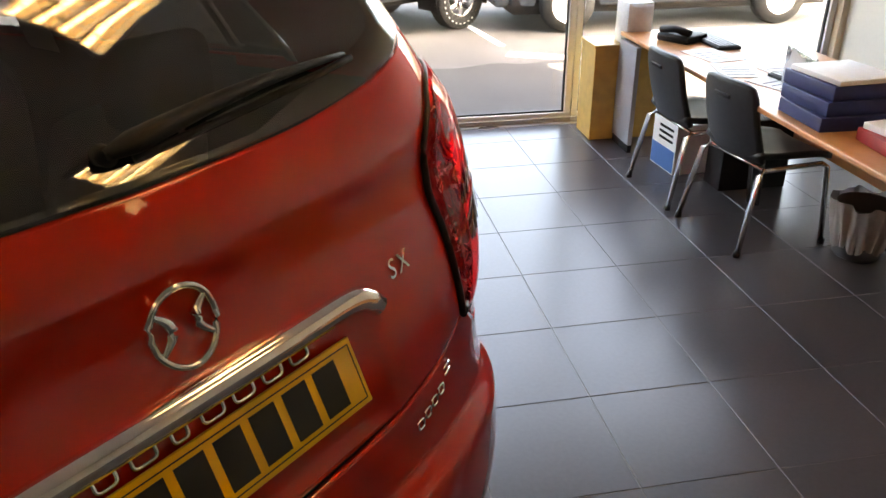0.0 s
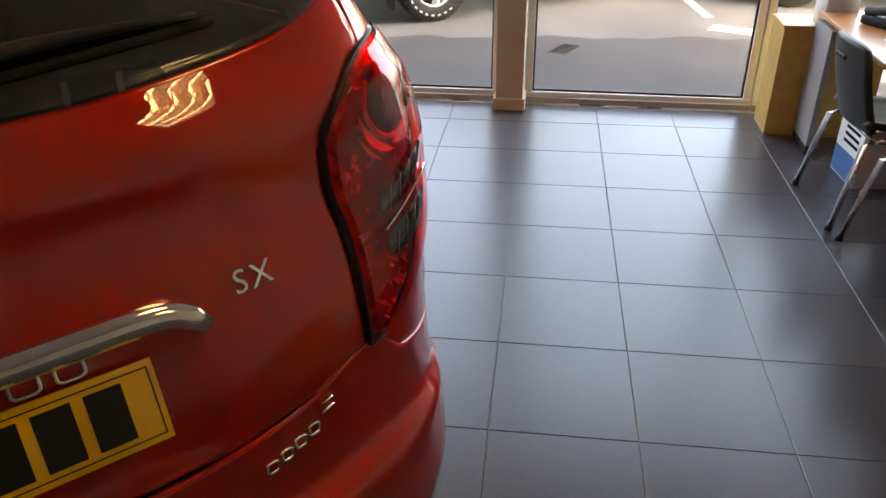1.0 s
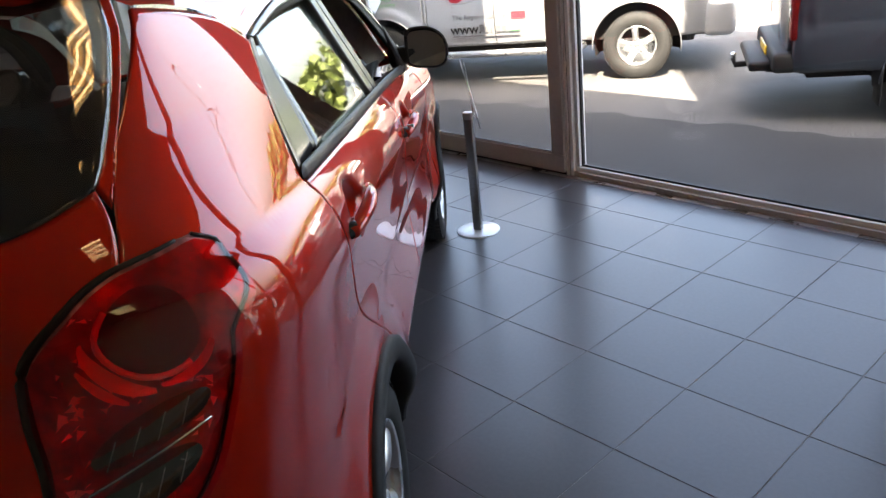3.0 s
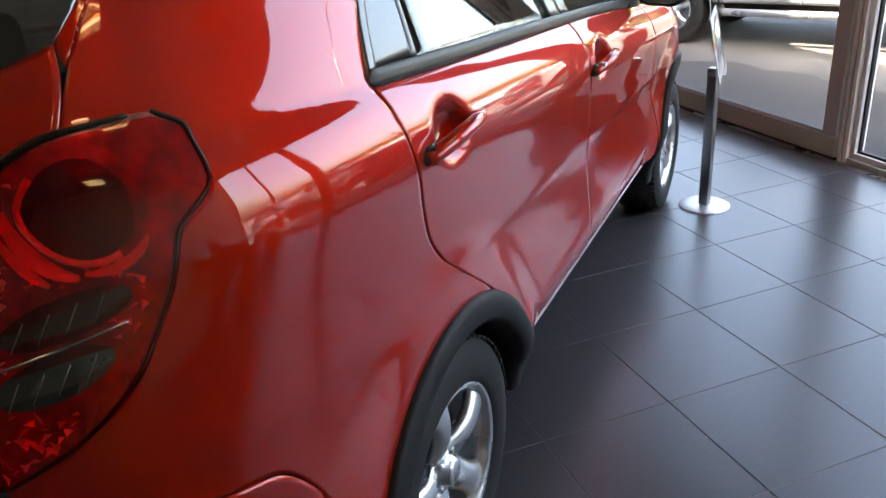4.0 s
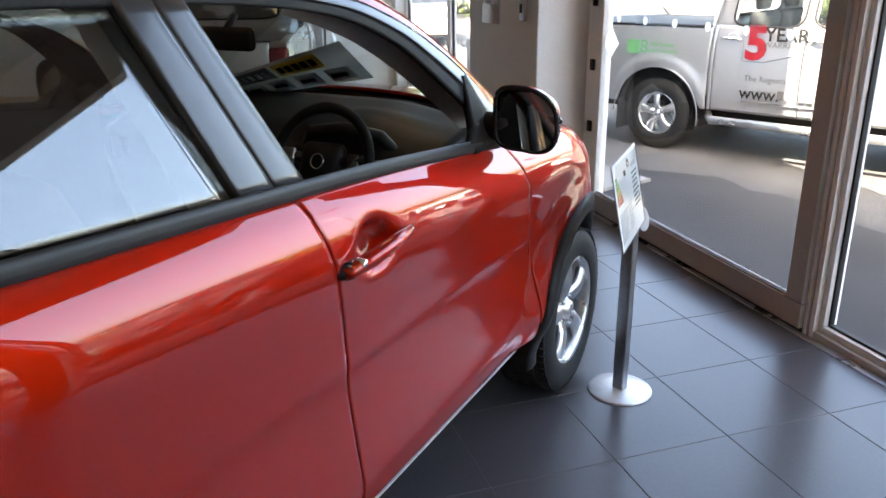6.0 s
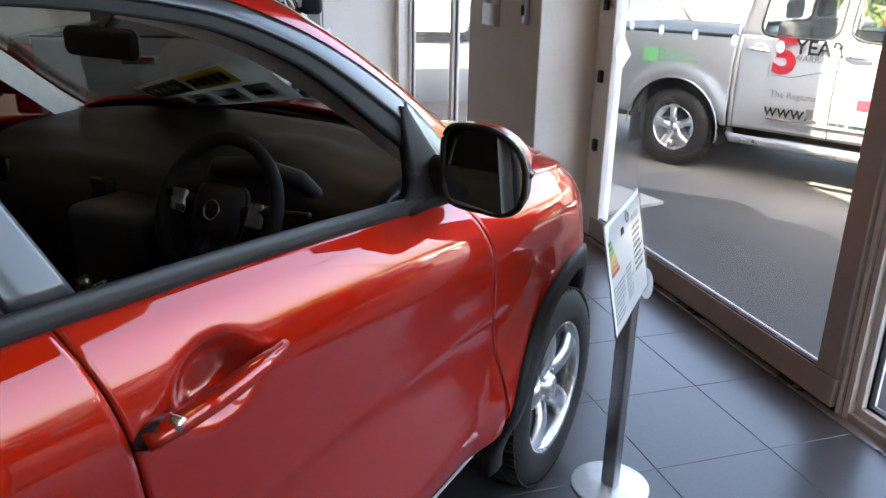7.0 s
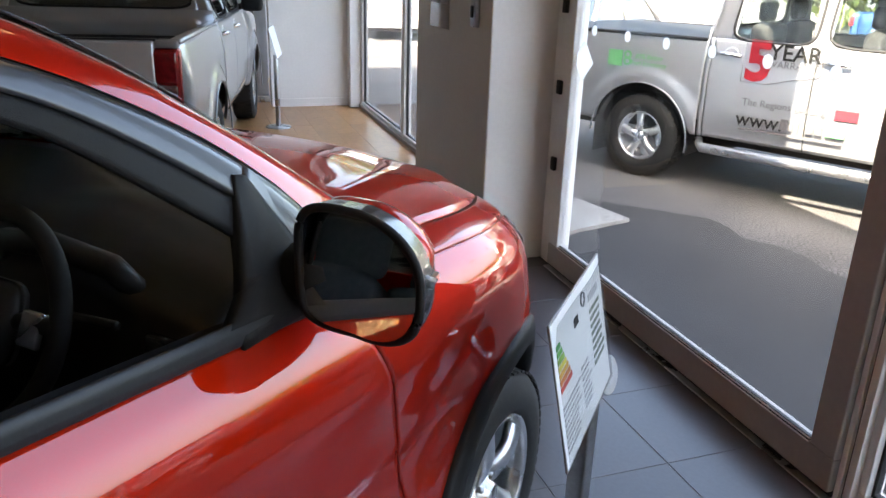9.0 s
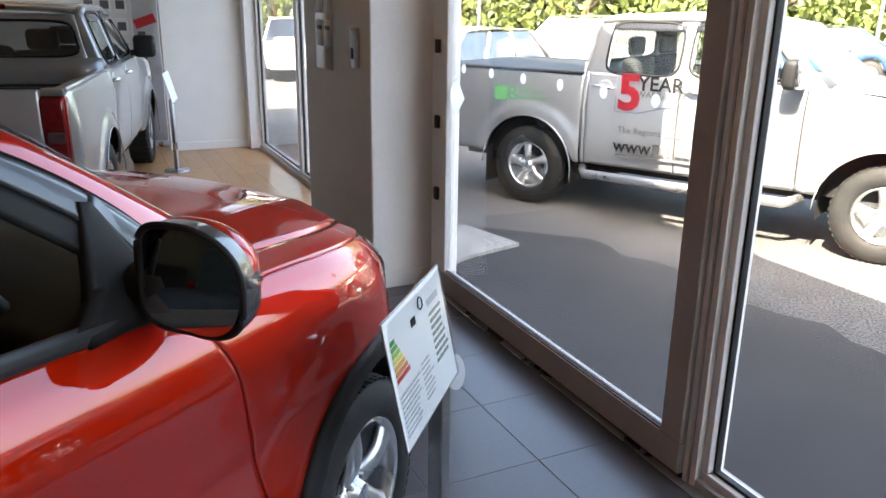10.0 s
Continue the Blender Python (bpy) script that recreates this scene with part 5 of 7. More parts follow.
def seat(x, y, w=0.25):
    s = new("seat")
    s.parent = suv
    s.matrix_basis = Matrix.Translation((x, y, 0.42))

    def cushion(u, v):
        px = lerp(-w, w, u)
        py = lerp(-0.26, 0.28, v)
        return Vector((px, py, 0.16 + 0.05 * abs(px / w) ** 3 + 0.03 * v - 0.05 * abs(2 * v - 1) ** 6))
    part("cushion", thick(grid(cushion, 14, 14), -0.14), SEAT_DARK, s)

    def back(u, v):
        px = lerp(-w, w, u) * (1 - 0.25 * v ** 3)
        z = lerp(0.14, 0.78, v)
        return Vector((px, -0.26 - 0.20 * v + 0.05 * abs(px / w) ** 3, z - 0.03 * abs(2 * u - 1) ** 4 * v))
    part("backrest", thick(grid(back, 14, 16), 0.11), SEAT_DARK, s)
    part("headrest", box(-0.12, -0.555, 0.795, 0.12, -0.475, 0.965, 0.035, 3), SEAT_DARK, s)
    for q in (-0.05, 0.05):
        part("headrest_post", tube([(q, -0.49, 0.74), (q, -0.505, 0.82)], 0.007, 6), STEEL, s)
    return s


for x in (0.36, -0.36):
    seat(x, 2.02)
for x in (0.40, -0.40, 0.0):
    seat(x, 1.22, 0.21)
# interior mirror and headlining
mir = part("interior_mirror", box(-0.125, 2.68, 1.338, 0.125, 2.715, 1.408, 0.02, 3), BLACK_PLASTIC, suv)
part("mirror_stem", tube([(0, 2.71, 1.39), (0, 2.76, 1.44)], 0.012, 6), BLACK_PLASTIC, mir)


def lining(u, v):
    p = roof(u, v)
    return Vector((p.x * 0.97, p.y, p.z - 0.035))


part("headlining", grid(lining, 12, 12), GREY_TRIM, suv)
for s in (1, -1):
    def pil(u, v):
        y = lerp(2.36, 3.18, v)
        e = roof_edge(y)
        return Vector((s * (e.x - 0.006 - 0.085 * u + 0.03 * u * u), y - 0.06 * u, e.z - 0.012 - 0.07 * u * u))
    part("screen_pillar_trim", grid(pil, 4, 16), GREY_TRIM, suv)
    part("door_lining", grid(lambda u, v, s=s: Vector((s * 0.80, lerp(0.95, 2.85, u), lerp(0.42, belt(lerp(0.95, 2.85, u)) + 0.005, v))), 20, 6), DASH, suv)
    part("centre_pillar_trim", grid(lambda u, v, s=s: Vector((s * (0.78 - 0.13 * v), lerp(1.76, 1.94, u) - 0.10 * v, lerp(1.15, 1.52, v))), 4, 8), GREY_TRIM, suv)
# poster leaning against the screen, seen from behind
PA, PB, PC, PD = Vector((-0.47, 3.34, 1.085)), Vector((0.334, 3.02, 1.235)), Vector((0.40, 2.74, 1.375)), Vector((-0.42, 3.12, 1.185))


def poster_sheet(u0, v0, u1, v1, lift):
    n = (PB - PA).cross(PD - PA).normalized()
    n = n if n.z < 0 else -n
    return thick(grid(lambda u, v: PA.lerp(PB, lerp(u0, u1, u)).lerp(PD.lerp(PC, lerp(u0, u1, u)), lerp(v0, v1, v)) + n * lift, 4, 3), 0.0015)


poster = part("price_poster", poster_sheet(0, 0, 1, 1, 0.0), POSTER_FILM, suv, "white price poster inside the screen")
for i in range(4):
    part("poster_panel", poster_sheet(0.05 + i * 0.235, 0.10, 0.22 + i * 0.235, 0.46, 0.004), PALEPRINT, poster)
    part("poster_bar", poster_sheet(0.07 + i * 0.235, 0.22, 0.18 + i * 0.235, 0.32, 0.006), BLACKPRINT, poster)
part("poster_panel", poster_sheet(0.05, 0.56, 0.42, 0.94, 0.004), GREYPRINT, poster)
part("poster_panel", poster_sheet(0.45, 0.56, 0.80, 0.94, 0.004), YELLOWPRINT, poster)
for i in range(5):
    part("poster_bar", poster_sheet(0.08 + i * 0.065, 0.66, 0.12 + i * 0.065, 0.84, 0.006), PALEPRINT, poster)
    part("poster_bar", poster_sheet(0.48 + i * 0.062, 0.66, 0.52 + i * 0.062, 0.84, 0.006), BLACKPRINT, poster)

# ---- outdoors ----
gb = bmesh.new()
for x0, y0, x1, y1 in ((-400, -400, 400, 400),):
    vs = [gb.verts.new(p) for p in ((x0, y0, 0), (x1, y0, 0), (x1, y1, 0), (x0, y1, 0))]
    gb.faces.new(vs)
setting(link("ground", gb, ASPHALT, None, False, pose(0, 0, GROUND_Z)), "grey worn asphalt of the forecourt", "ground")
for px0, px1, py in ((S0 - 0.2, -2.19, 0.14), (-2.19, 0.0, 0.02), (0.0, S1 + 0.4, 0.14)):
    setting(fbox("plinth", px0, -0.10, GROUND_Z - 0.1, px1, py, -0.012, CONCRETE, 0.0), "concrete plinth under the glazing", "plinth")


def strip(name, a, b, w, z, label):
    a, b = Vector((*a, 0)), Vector((*b, 0))
    d = (b - a).normalized()
    n = Vector((-d.y, d.x, 0)) * w / 2
    bm = bmesh.new()
    bm.faces.new([bm.verts.new(p + Vector((0, 0, z))) for p in (a - n, b - n, b + n, a + n)])
    return setting(link(name, bm, ROADPAINT, None, False), label, "road marking")


strip("marking", (7.6, 4.9), (6.75, 3.8), 0.09, GROUND_Z + 0.004, "worn white bay line on the asphalt")
strip("marking", (6.45, 3.55), (6.9, 2.2), 0.22, GROUND_Z + 0.004, "worn white bay line on the asphalt")
strip("marking", (9.6, 9.5), (8.6, 7.4), 0.09, GROUND_Z + 0.004, "worn white bay line on the asphalt")
drain = thing("drain_cover", pose(4.85, 3.85, GROUND_Z, 0, 0, 20), "rusty iron drain grating set in the asphalt", "drain")
part("frame", box(-0.17, -0.10, -0.01, 0.17, 0.10, 0.006, 0.004), mat("rusty_iron", (0.05, 0.04, 0.035), rough=0.8, var=0.3), drain)
for i in range(7):
    part("bar", box(-0.15 + i * 0.045, -0.08, 0.004, -0.13 + i * 0.045, 0.08, 0.012), PAINT_DARK, drain)
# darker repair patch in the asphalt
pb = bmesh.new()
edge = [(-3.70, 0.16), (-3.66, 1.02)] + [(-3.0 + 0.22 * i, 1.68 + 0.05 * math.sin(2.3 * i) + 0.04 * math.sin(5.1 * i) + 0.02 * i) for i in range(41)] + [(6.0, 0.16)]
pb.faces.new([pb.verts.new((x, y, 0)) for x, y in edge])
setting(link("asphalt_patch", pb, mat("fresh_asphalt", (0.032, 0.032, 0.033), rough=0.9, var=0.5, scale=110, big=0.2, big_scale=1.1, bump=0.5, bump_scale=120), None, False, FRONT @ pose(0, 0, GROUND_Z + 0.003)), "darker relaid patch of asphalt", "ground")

rb = bmesh.new()
rv = [rb.verts.new(p) for p in ((-3.66, 0.90, 0), (-3.05, 1.05, 0), (-2.92, 0.57, 0), (-2.70, 0.16, 0), (-3.66, 0.16, 0))]
rb.faces.new(rv)
ext = bmesh.ops.extrude_face_region(rb, geom=rb.faces[:])
bmesh.ops.translate(rb, verts=[v for v in ext["geom"] if isinstance(v, bmesh.types.BMVert)], vec=(0, 0, 0.03))
bmesh.ops.recalc_face_normals(rb, faces=rb.faces)
setting(link("concrete_ramp", rb, mat("weathered_concrete", (0.25, 0.245, 0.235), rough=0.9, var=0.3, scale=30, big=0.2), None, False, FRONT @ pose(0, 0, GROUND_Z)), "pale concrete ramp outside the glass door", "ramp")


# ---- pickups ----
def road_wheel(parent, x, y, r, spokes=5, w=0.24, side=1):
    h = new("wheel")
    h.parent = parent
    h.matrix_basis = pose(x, y, r, 0, 0, 90 if side > 0 else -90)
    rr = r * 0.60
    part("tyre", revolve([(rr, -w / 2), (r * 0.93, -w / 2), (r, -w * 0.36), (r, w * 0.36), (r * 0.95, w * 0.48), (rr * 1.12, w * 0.5), (rr, w * 0.42)], 48), RUBBER, h)
    tb = bmesh.new()
    for k in range(44):
        for xo in (-0.3, 0, 0.3):
            merge(tb, box(xo * w - 0.03, -0.012, 0, xo * w + 0.03, 0.012, 0.012), Matrix.Rotation(2 * math.pi * (k + (0.5 if xo == 0 else 0)) / 44, 4, "X") @ Matrix.Translation((0, 0, r - 0.006)))
    part("tread", tb, RUBBER, h, smooth=False)["kind"] = "stuff"
    part("rim", revolve([(rr, -0.1), (rr, w * 0.38), (rr * 0.97, w * 0.44), (rr * 0.90, w * 0.36), (rr * 0.86, -0.05), (0.03, -0.05)], 40), ALLOY, h)
    for k in range(spokes):
        def sp(u, v):
            t = lerp(-1, 1, v)
            return Vector((w * 0.34 + 0.02 * math.sin(math.pi * u) - 0.03 * abs(t) ** 3, (0.036 + 0.014 * (2 * u - 1) ** 2) * t, lerp(0.02, rr * 0.95, u)))
        part("spoke", thick(grid(sp, 8, 8), 0.03), ALLOY, h, m=Matrix.Rotation(2 * math.pi * (k + 0.1) / spokes, 4, "X"))
    part("hub_cap", revolve([(0.0, w * 0.42), (0.03, w * 0.41), (0.045, w * 0.34), (0.05, 0.0)], 24), ALLOY, h)
    return h


DARK_LENS = mat("dark_red_lens", (0.13, 0.006, 0.008), rough=0.12, coat=0.8, var=0.3, scale=25)


def pickup(name, m, paint, label, k=0.93, bar=True, spokes=5, cover=True):
    t = thing(name, m @ Matrix.Diagonal((k, k, k, 1)), label, "pickup truck")
    wb, r = 3.095, 0.375
    ARX = (0.0, wb)

    def zlow(x):
        z = 0.47
        for a in ARX:
            d = abs(x - a)
            if d < 0.49:
                z = max(z, r + math.sqrt(0.49 ** 2 - d * d))
        return z

    def side_y(x, z):
        w = smooth_interp(z, [0.40, 0.52, 0.70, 0.92, 1.02, 1.12, 1.20, 1.31], [0.85, 0.895, 0.920, 0.928, 0.926, 0.915, 0.900, 0.865])
        for a in ARX:
            d = math.hypot(x - a, z - r)
            w += 0.034 / (1 + math.exp((d - 0.60) / 0.018))
        if x > 3.45:
            w *= max(0.05, 1 - ((x - 3.45) / 0.75) ** 3) ** 0.6
        if x < -1.0:
            w *= 1 - 0.10 * ((-1.0 - x) / 0.19) ** 2
        return w

    def topz(x):
        return smooth_interp(x, [-1.2, 0.50, 0.60, 2.4, 3.0, 3.6, 4.05], [1.27, 1.27, 1.30, 1.29, 1.24, 1.15, 0.98])
    spans = (("bed_side", -1.17, 0.545), ("rear_door", 0.60, 1.445), ("front_door", 1.453, 2.44), ("front_wing", 2.448, 4.06))
    for s in (1, -1):
        part("cab_post", thick(grid(lambda u, v: Vector((lerp(0.555, 0.592, u), s * side_y(0.58, lerp(0.47, 1.30, v)), lerp(0.47, 1.30, v))), 2, 16, flip=s < 0), 0.012), paint, t)
        for nm, x0, x1 in spans:
            def f(u, v):
                x = lerp(x0, x1, u)
                z = lerp(zlow(x), topz(x), v)
                return Vector((x, s * side_y(x, z), z))
            b = grid(f, 70, 24, flip=s < 0)
            p = part(nm, thick(b, 0.012), paint, t)
            if "door" in nm:
                hx = x0 + 0.06
                part("door_handle", tube([(hx - 0.02, s * 0.905, 1.175), (hx + 0.05, s * 0.945, 1.185), (hx + 0.20, s * 0.935, 1.175)], 0.017, 8), CHROME, p, "chrome handle")
                part("handle_cup", revolve([(0.0, -0.012), (0.05, -0.010), (0.062, 0.002), (0.066, -0.004)], 20), PAINT_DARK if paint != SILVER else STEEL, p, m=pose(hx + 0.10, s * 0.902, 1.175, 0, 0, 90 * s))
        # dark shell behind the shut lines
        part("inner_shell", grid(lambda u, v: Vector((lerp(-1.1, 3.9, u), s * 0.80, lerp(0.45, 1.2, v))), 6, 3), PAINT_DARK, t)

        # cab windows
        def pan(xb0, xb1, xt0, xt1, zb=1.295, zt=1.735):
            def f(u, v):
                xb, xt = lerp(xb0, xb1, u), lerp(xt0, xt1, u)
                return Vector((lerp(xb, xt, v), s * lerp(0.858, 0.705, v), lerp(zb, zt, v)))
            return f
        for a in ((0.72, 1.40, 0.73, 1.39), (1.48, 2.42, 1.47, 2.00)):
            def rounded(k, n=5.0):
                c, d = math.cos(2 * math.pi * k), math.sin(2 * math.pi * k)
                return 0.5 + 0.5 * math.copysign(abs(c) ** (2 / n), c), 0.5 + 0.5 * math.copysign(abs(d) ** (2 / n), d)

            def surround(u, v, a=a):
                p, q = rounded(u)
                m_ = max(abs(p - 0.5), abs(q - 0.5)) * 2
                p2, q2 = 0.5 + (p - 0.5) / m_, 0.5 + (q - 0.5) / m_
                return pan(*a)(lerp(p, p2, v), lerp(q, q2, v)) + Vector((0, s * 0.006, 0))
            part("window_surround", thick(grid(surround, 64, 2), 0.012), paint, t)
            g = part("window_pane", thick(grid(pan(*a), 8, 8), 0.005), GLASS_CAR, t, "clear side window")
            g.visible_shadow = False
            part("weather_strip", tube([pan(*a)(*rounded(q / 48)) + Vector((0, s * 0.008, 0)) for q in range(48)], 0.012, 6, closed=True), BLACK_PLASTIC, t)
            part("wind_deflector", thick(grid(lambda u, v, a=a: pan(*a)(u, lerp(0.84, 1.02, v)) + Vector((0, s * (0.022 - 0.016 * v), 0)), 8, 3), 0.004), BLACK_GLOSS, t, "dark smoked wind deflector")
        for a in ((0.55, 0.75, 0.60, 0.76), (1.37, 1.50, 1.34, 1.49), (2.40, 2.58, 1.98, 2.12)):
            part("pillar", thick(grid(lambda u, v, a=a: pan(*a, 1.28, 1.75)(u, v) + Vector((0, s * 0.006, 0)), 4, 8), 0.03), paint, t)
        part("roof_rail", tube([(0.62, s * 0.70, 1.735), (0.80, s * 0.695, 1.765), (1.60, s * 0.69, 1.77), (2.06, s * 0.70, 1.72)], 0.036, 8), paint, t)
        # arch mouldings
        for a in ARX:
            part("wheel_arch_lip", tube([(a + 0.492 * math.cos(radians(q)), s * (side_y(a, r + 0.50)), r + 0.492 * math.sin(radians(q))) for q in range(-8, 190, 9)], 0.007, 6), paint, t)
            lin = revolve([(0.48, 0.0), (0.475, 0.32), (0.1, 0.32)], 28)
            bmesh.ops.delete(lin, geom=[v for v in lin.verts if v.co.z < -0.12], context="VERTS")
            part("wheel_arch_liner", lin, PAINT_DARK, t, m=pose(a, s * 0.89, r, 0, 0, -90 * s))
        part("mud_flap", box(-0.47, s * 0.80 - 0.13, 0.16, -0.455, s * 0.80 + 0.13, 0.50, 0.005), BLACK_PLASTIC, t)
        if bar:
            part("side_step", tube([(0.56, s * 0.86, 0.42), (0.64, s * 0.97, 0.385), (2.40, s * 0.97, 0.385), (2.50, s * 0.86, 0.42)], 0.042, 10), STEEL, t, "polished steel side step")
        mr = part("door_mirror", box(2.28, s * 1.0 - 0.12, 1.27, 2.40, s * 1.0 + 0.10, 1.50, 0.045, 3), BLACK_PLASTIC, t)
        part("mirror_arm", tube([(2.36, s * 0.84, 1.30), (2.36, s * 0.92, 1.33)], 0.03, 8), BLACK_PLASTIC, mr)
        part("mirror_cap", box(2.38, s * 1.0 - 0.12, 1.28, 2.43, s * 1.0 + 0.102, 1.49, 0.04, 3), CHROME, mr)
        part("bed_corner", box(-1.19, s * 0.80 - 0.072, 1.238, -1.05, s * 0.80 + 0.075, 1.288, 0.015, 3), paint, t)
        tl = part("tail_lamp", box(-1.195, s * 0.80 - 0.075, 0.74, -1.06, s * 0.80 + 0.098, 1.24, 0.03, 3), LAMP_BODY, t, "red tail lamp")
        part("reversing_lens", box(-1.205, s * 0.80 - 0.05, 0.93, -1.16, s * 0.80 + 0.06, 1.01, 0.01), LAMP_CLEAR, tl)
        part("tail_lens", box(-1.204, s * 0.80 - 0.06, 1.02, -1.15, s * 0.80 + 0.085, 1.22, 0.015), DARK_LENS, tl)
        part("headlamp", box(3.72, s * 0.72 - 0.16, 0.92, 4.00, s * 0.72 + 0.10, 1.10, 0.05, 3), LAMP_CLEAR, t)
        for a in ARX:
            road_wheel(t, a, s * 0.80, r, spokes, side=1 if s > 0 else -1)
    # roof, screens, bonnet, tailgate
    rf = part("roof", thick(grid(lambda u, v: Vector((lerp(0.60, 2.04, u), lerp(-0.70, 0.70, v), 1.752 + 0.05 * math.sin(math.pi * u) ** 0.7 + 0.03 * (1 - (2 * v - 1) ** 2))), 14, 12), 0.03), paint, t)
    part("high_brake_light", box(0.565, -0.16, 1.76, 0.60, 0.16, 1.80, 0.008), LAMP_BODY, rf, "dark red high brake light")
    g = part("windscreen", grid(lambda u, v: Vector((lerp(2.04, 2.66, u), lerp(-1, 1, v) * lerp(0.69, 0.82, u), lerp(1.76, 1.29, u))), 8, 8), GLASS_CAR, t)
    g.visible_shadow = False
    def back_pane(y, w):
        return Vector((lerp(0.545, 0.60, w), y * lerp(0.745, 0.66, w), lerp(1.36, 1.73, w)))

    def back_round(k):
        c, d = math.cos(2 * math.pi * k), math.sin(2 * math.pi * k)
        return 0.95 * math.copysign(abs(c) ** 0.30, c), 0.45 + 0.40 * math.copysign(abs(d) ** 0.36, d)

    def back_frame(u, v):
        y, w = back_round(u)
        e = max(abs(y) / 0.95, abs(w - 0.45) / 0.40)
        y2, w2 = y / 0.95 / e, 0.45 + (w - 0.45) / 0.40 / e * (0.55 if w > 0.45 else 0.45)
        return back_pane(lerp(y, y2, v), lerp(w, w2, v)) - Vector((0.006, 0, 0))
    g = part("cab_rear_window", grid(lambda u, v: back_pane(2 * v - 1, u), 6, 6), GLASS_TINT, t, "wide tinted cab rear window")
    g.visible_shadow = False
    part("rear_window_frame", thick(grid(back_frame, 64, 3), 0.012), paint, t)
    part("rear_window_seal", tube([back_pane(*back_round(q / 64)) - Vector((0.008, 0, 0)) for q in range(64)], 0.014, 8, closed=True), BLACK_PLASTIC, t)
    for s in (1, -1):
        part("cab_rear_pillar", thick(grid(lambda u, v: Vector((lerp(0.545, 0.60, v), s * lerp(lerp(0.75, 0.67, v), lerp(0.858, 0.705, v), u), lerp(1.30, 1.76, v))), 4, 8), 0.02), paint, t)
    part("cab_back", thick(grid(lambda u, v: Vector((0.535 + 0.01 * v, lerp(-0.86, 0.86, u), lerp(0.60, 1.375, v))), 8, 6), 0.02), paint, t)
    part("bonnet", thick(grid(lambda u, v: Vector((lerp(2.60, 4.04, u), lerp(-1, 1, v) * lerp(0.85, 0.74, u), lerp(1.285, 1.09, u ** 1.6) + 0.05 * (1 - (2 * v - 1) ** 2))), 16, 16), 0.02), paint, t)
    part("front_bumper", box(3.80, -0.86, 0.42, 4.15, 0.86, 0.84, 0.09, 3), paint, t)
    part("grille", box(4.0, -0.45, 0.78, 4.12, 0.45, 1.06, 0.03), CHROME, t)
    tg = part("tailgate", box(-1.20, -0.725, 0.62, -1.14, 0.725, 1.265 if cover else 1.285, 0.02, 2), paint, t)
    part("tailgate_handle", box(-1.215, -0.12, 1.10, -1.19, 0.12, 1.17, 0.01), CHROME, tg)
    part("rear_bumper", box(-1.32, -0.84, 0.46, -1.12, 0.84, 0.64, 0.04, 2), STEEL if paint == SILVER else BLACK_PLASTIC, t, "rear step bumper")
    part("number_plate", box(-1.335, -0.26, 0.50, -1.320, 0.26, 0.61, 0.003), PLATE_YELLOW, t, "yellow plate")
    part("bed_liner", box(-1.13, -0.80, 0.70, 0.52, 0.80, 0.75), BLACK_PLASTIC, t)
    for s in (1, -1):
        part("bed_rail", box(-1.17, s * 0.84 - 0.05, 1.262, 0.53, s * 0.84 + 0.03, 1.295, 0.012), BLACK_PLASTIC if cover else paint, t)
        part("bed_inner_wall", box(-1.13, s * 0.79 - 0.01, 0.75, 0.52, s * 0.79 + 0.01, 1.262), BLACK_PLASTIC, t)
    if cover:
        part("load_cover", grid(lambda u, v: Vector((lerp(-1.15, 0.52, u), lerp(-0.80, 0.80, v), 1.285 + 0.012 * math.sin(math.pi * v))), 4, 8), BLACK_PLASTIC, t, "black soft load cover")
    else:
        part("bed_front_wall", box(0.49, -0.80, 0.75, 0.528, 0.80, 1.165, 0.01), BLACK_PLASTIC, t, "black load liner front")
        part("tailgate_cap", box(-1.18, -0.735, 1.284, -1.135, 0.735, 1.296, 0.004), BLACK_PLASTIC, tg, "black tailgate top cap")
    part("chassis", box(-1.0, -0.5, 0.34, 3.7, 0.5, 0.55, 0.02), PAINT_DARK, t)
    for yy in (-0.36, 0.36):
        for xx in (0.85, 1.75):
            st = part("seat", box(xx - 0.10, yy - 0.25, 0.6, xx + 0.06, yy + 0.25, 1.42, 0.06, 2), SEAT_DARK, t)
            part("headrest", box(xx - 0.10, yy - 0.13, 1.43, xx - 0.01, yy + 0.13, 1.60, 0.04, 3), SEAT_DARK, st)
    part("cab_floor", box(0.60, -0.8, 0.5, 2.6, 0.8, 0.6), PAINT_DARK, t)
    part("dashboard", box(2.15, -0.8, 0.6, 2.55, 0.8, 1.28, 0.06), DASH, t)
    return t


def heading(x, y, z, dx, dy):
    return Matrix.Translation((x, y, z)) @ Matrix.Rotation(math.atan2(dy, dx), 4, "Z")


# silver pickup on the forecourt: near-side wheels stand at these places
def beside(px, py, dx, dy, z, k=0.93):
    """The pose that puts the right rear tyre's outer foot at px, py."""
    n = math.hypot(dx, dy)
    dx, dy = dx / n, dy / n
    return heading(px - dy * 0.88 * k, py + dx * 0.88 * k, z, dx, dy)


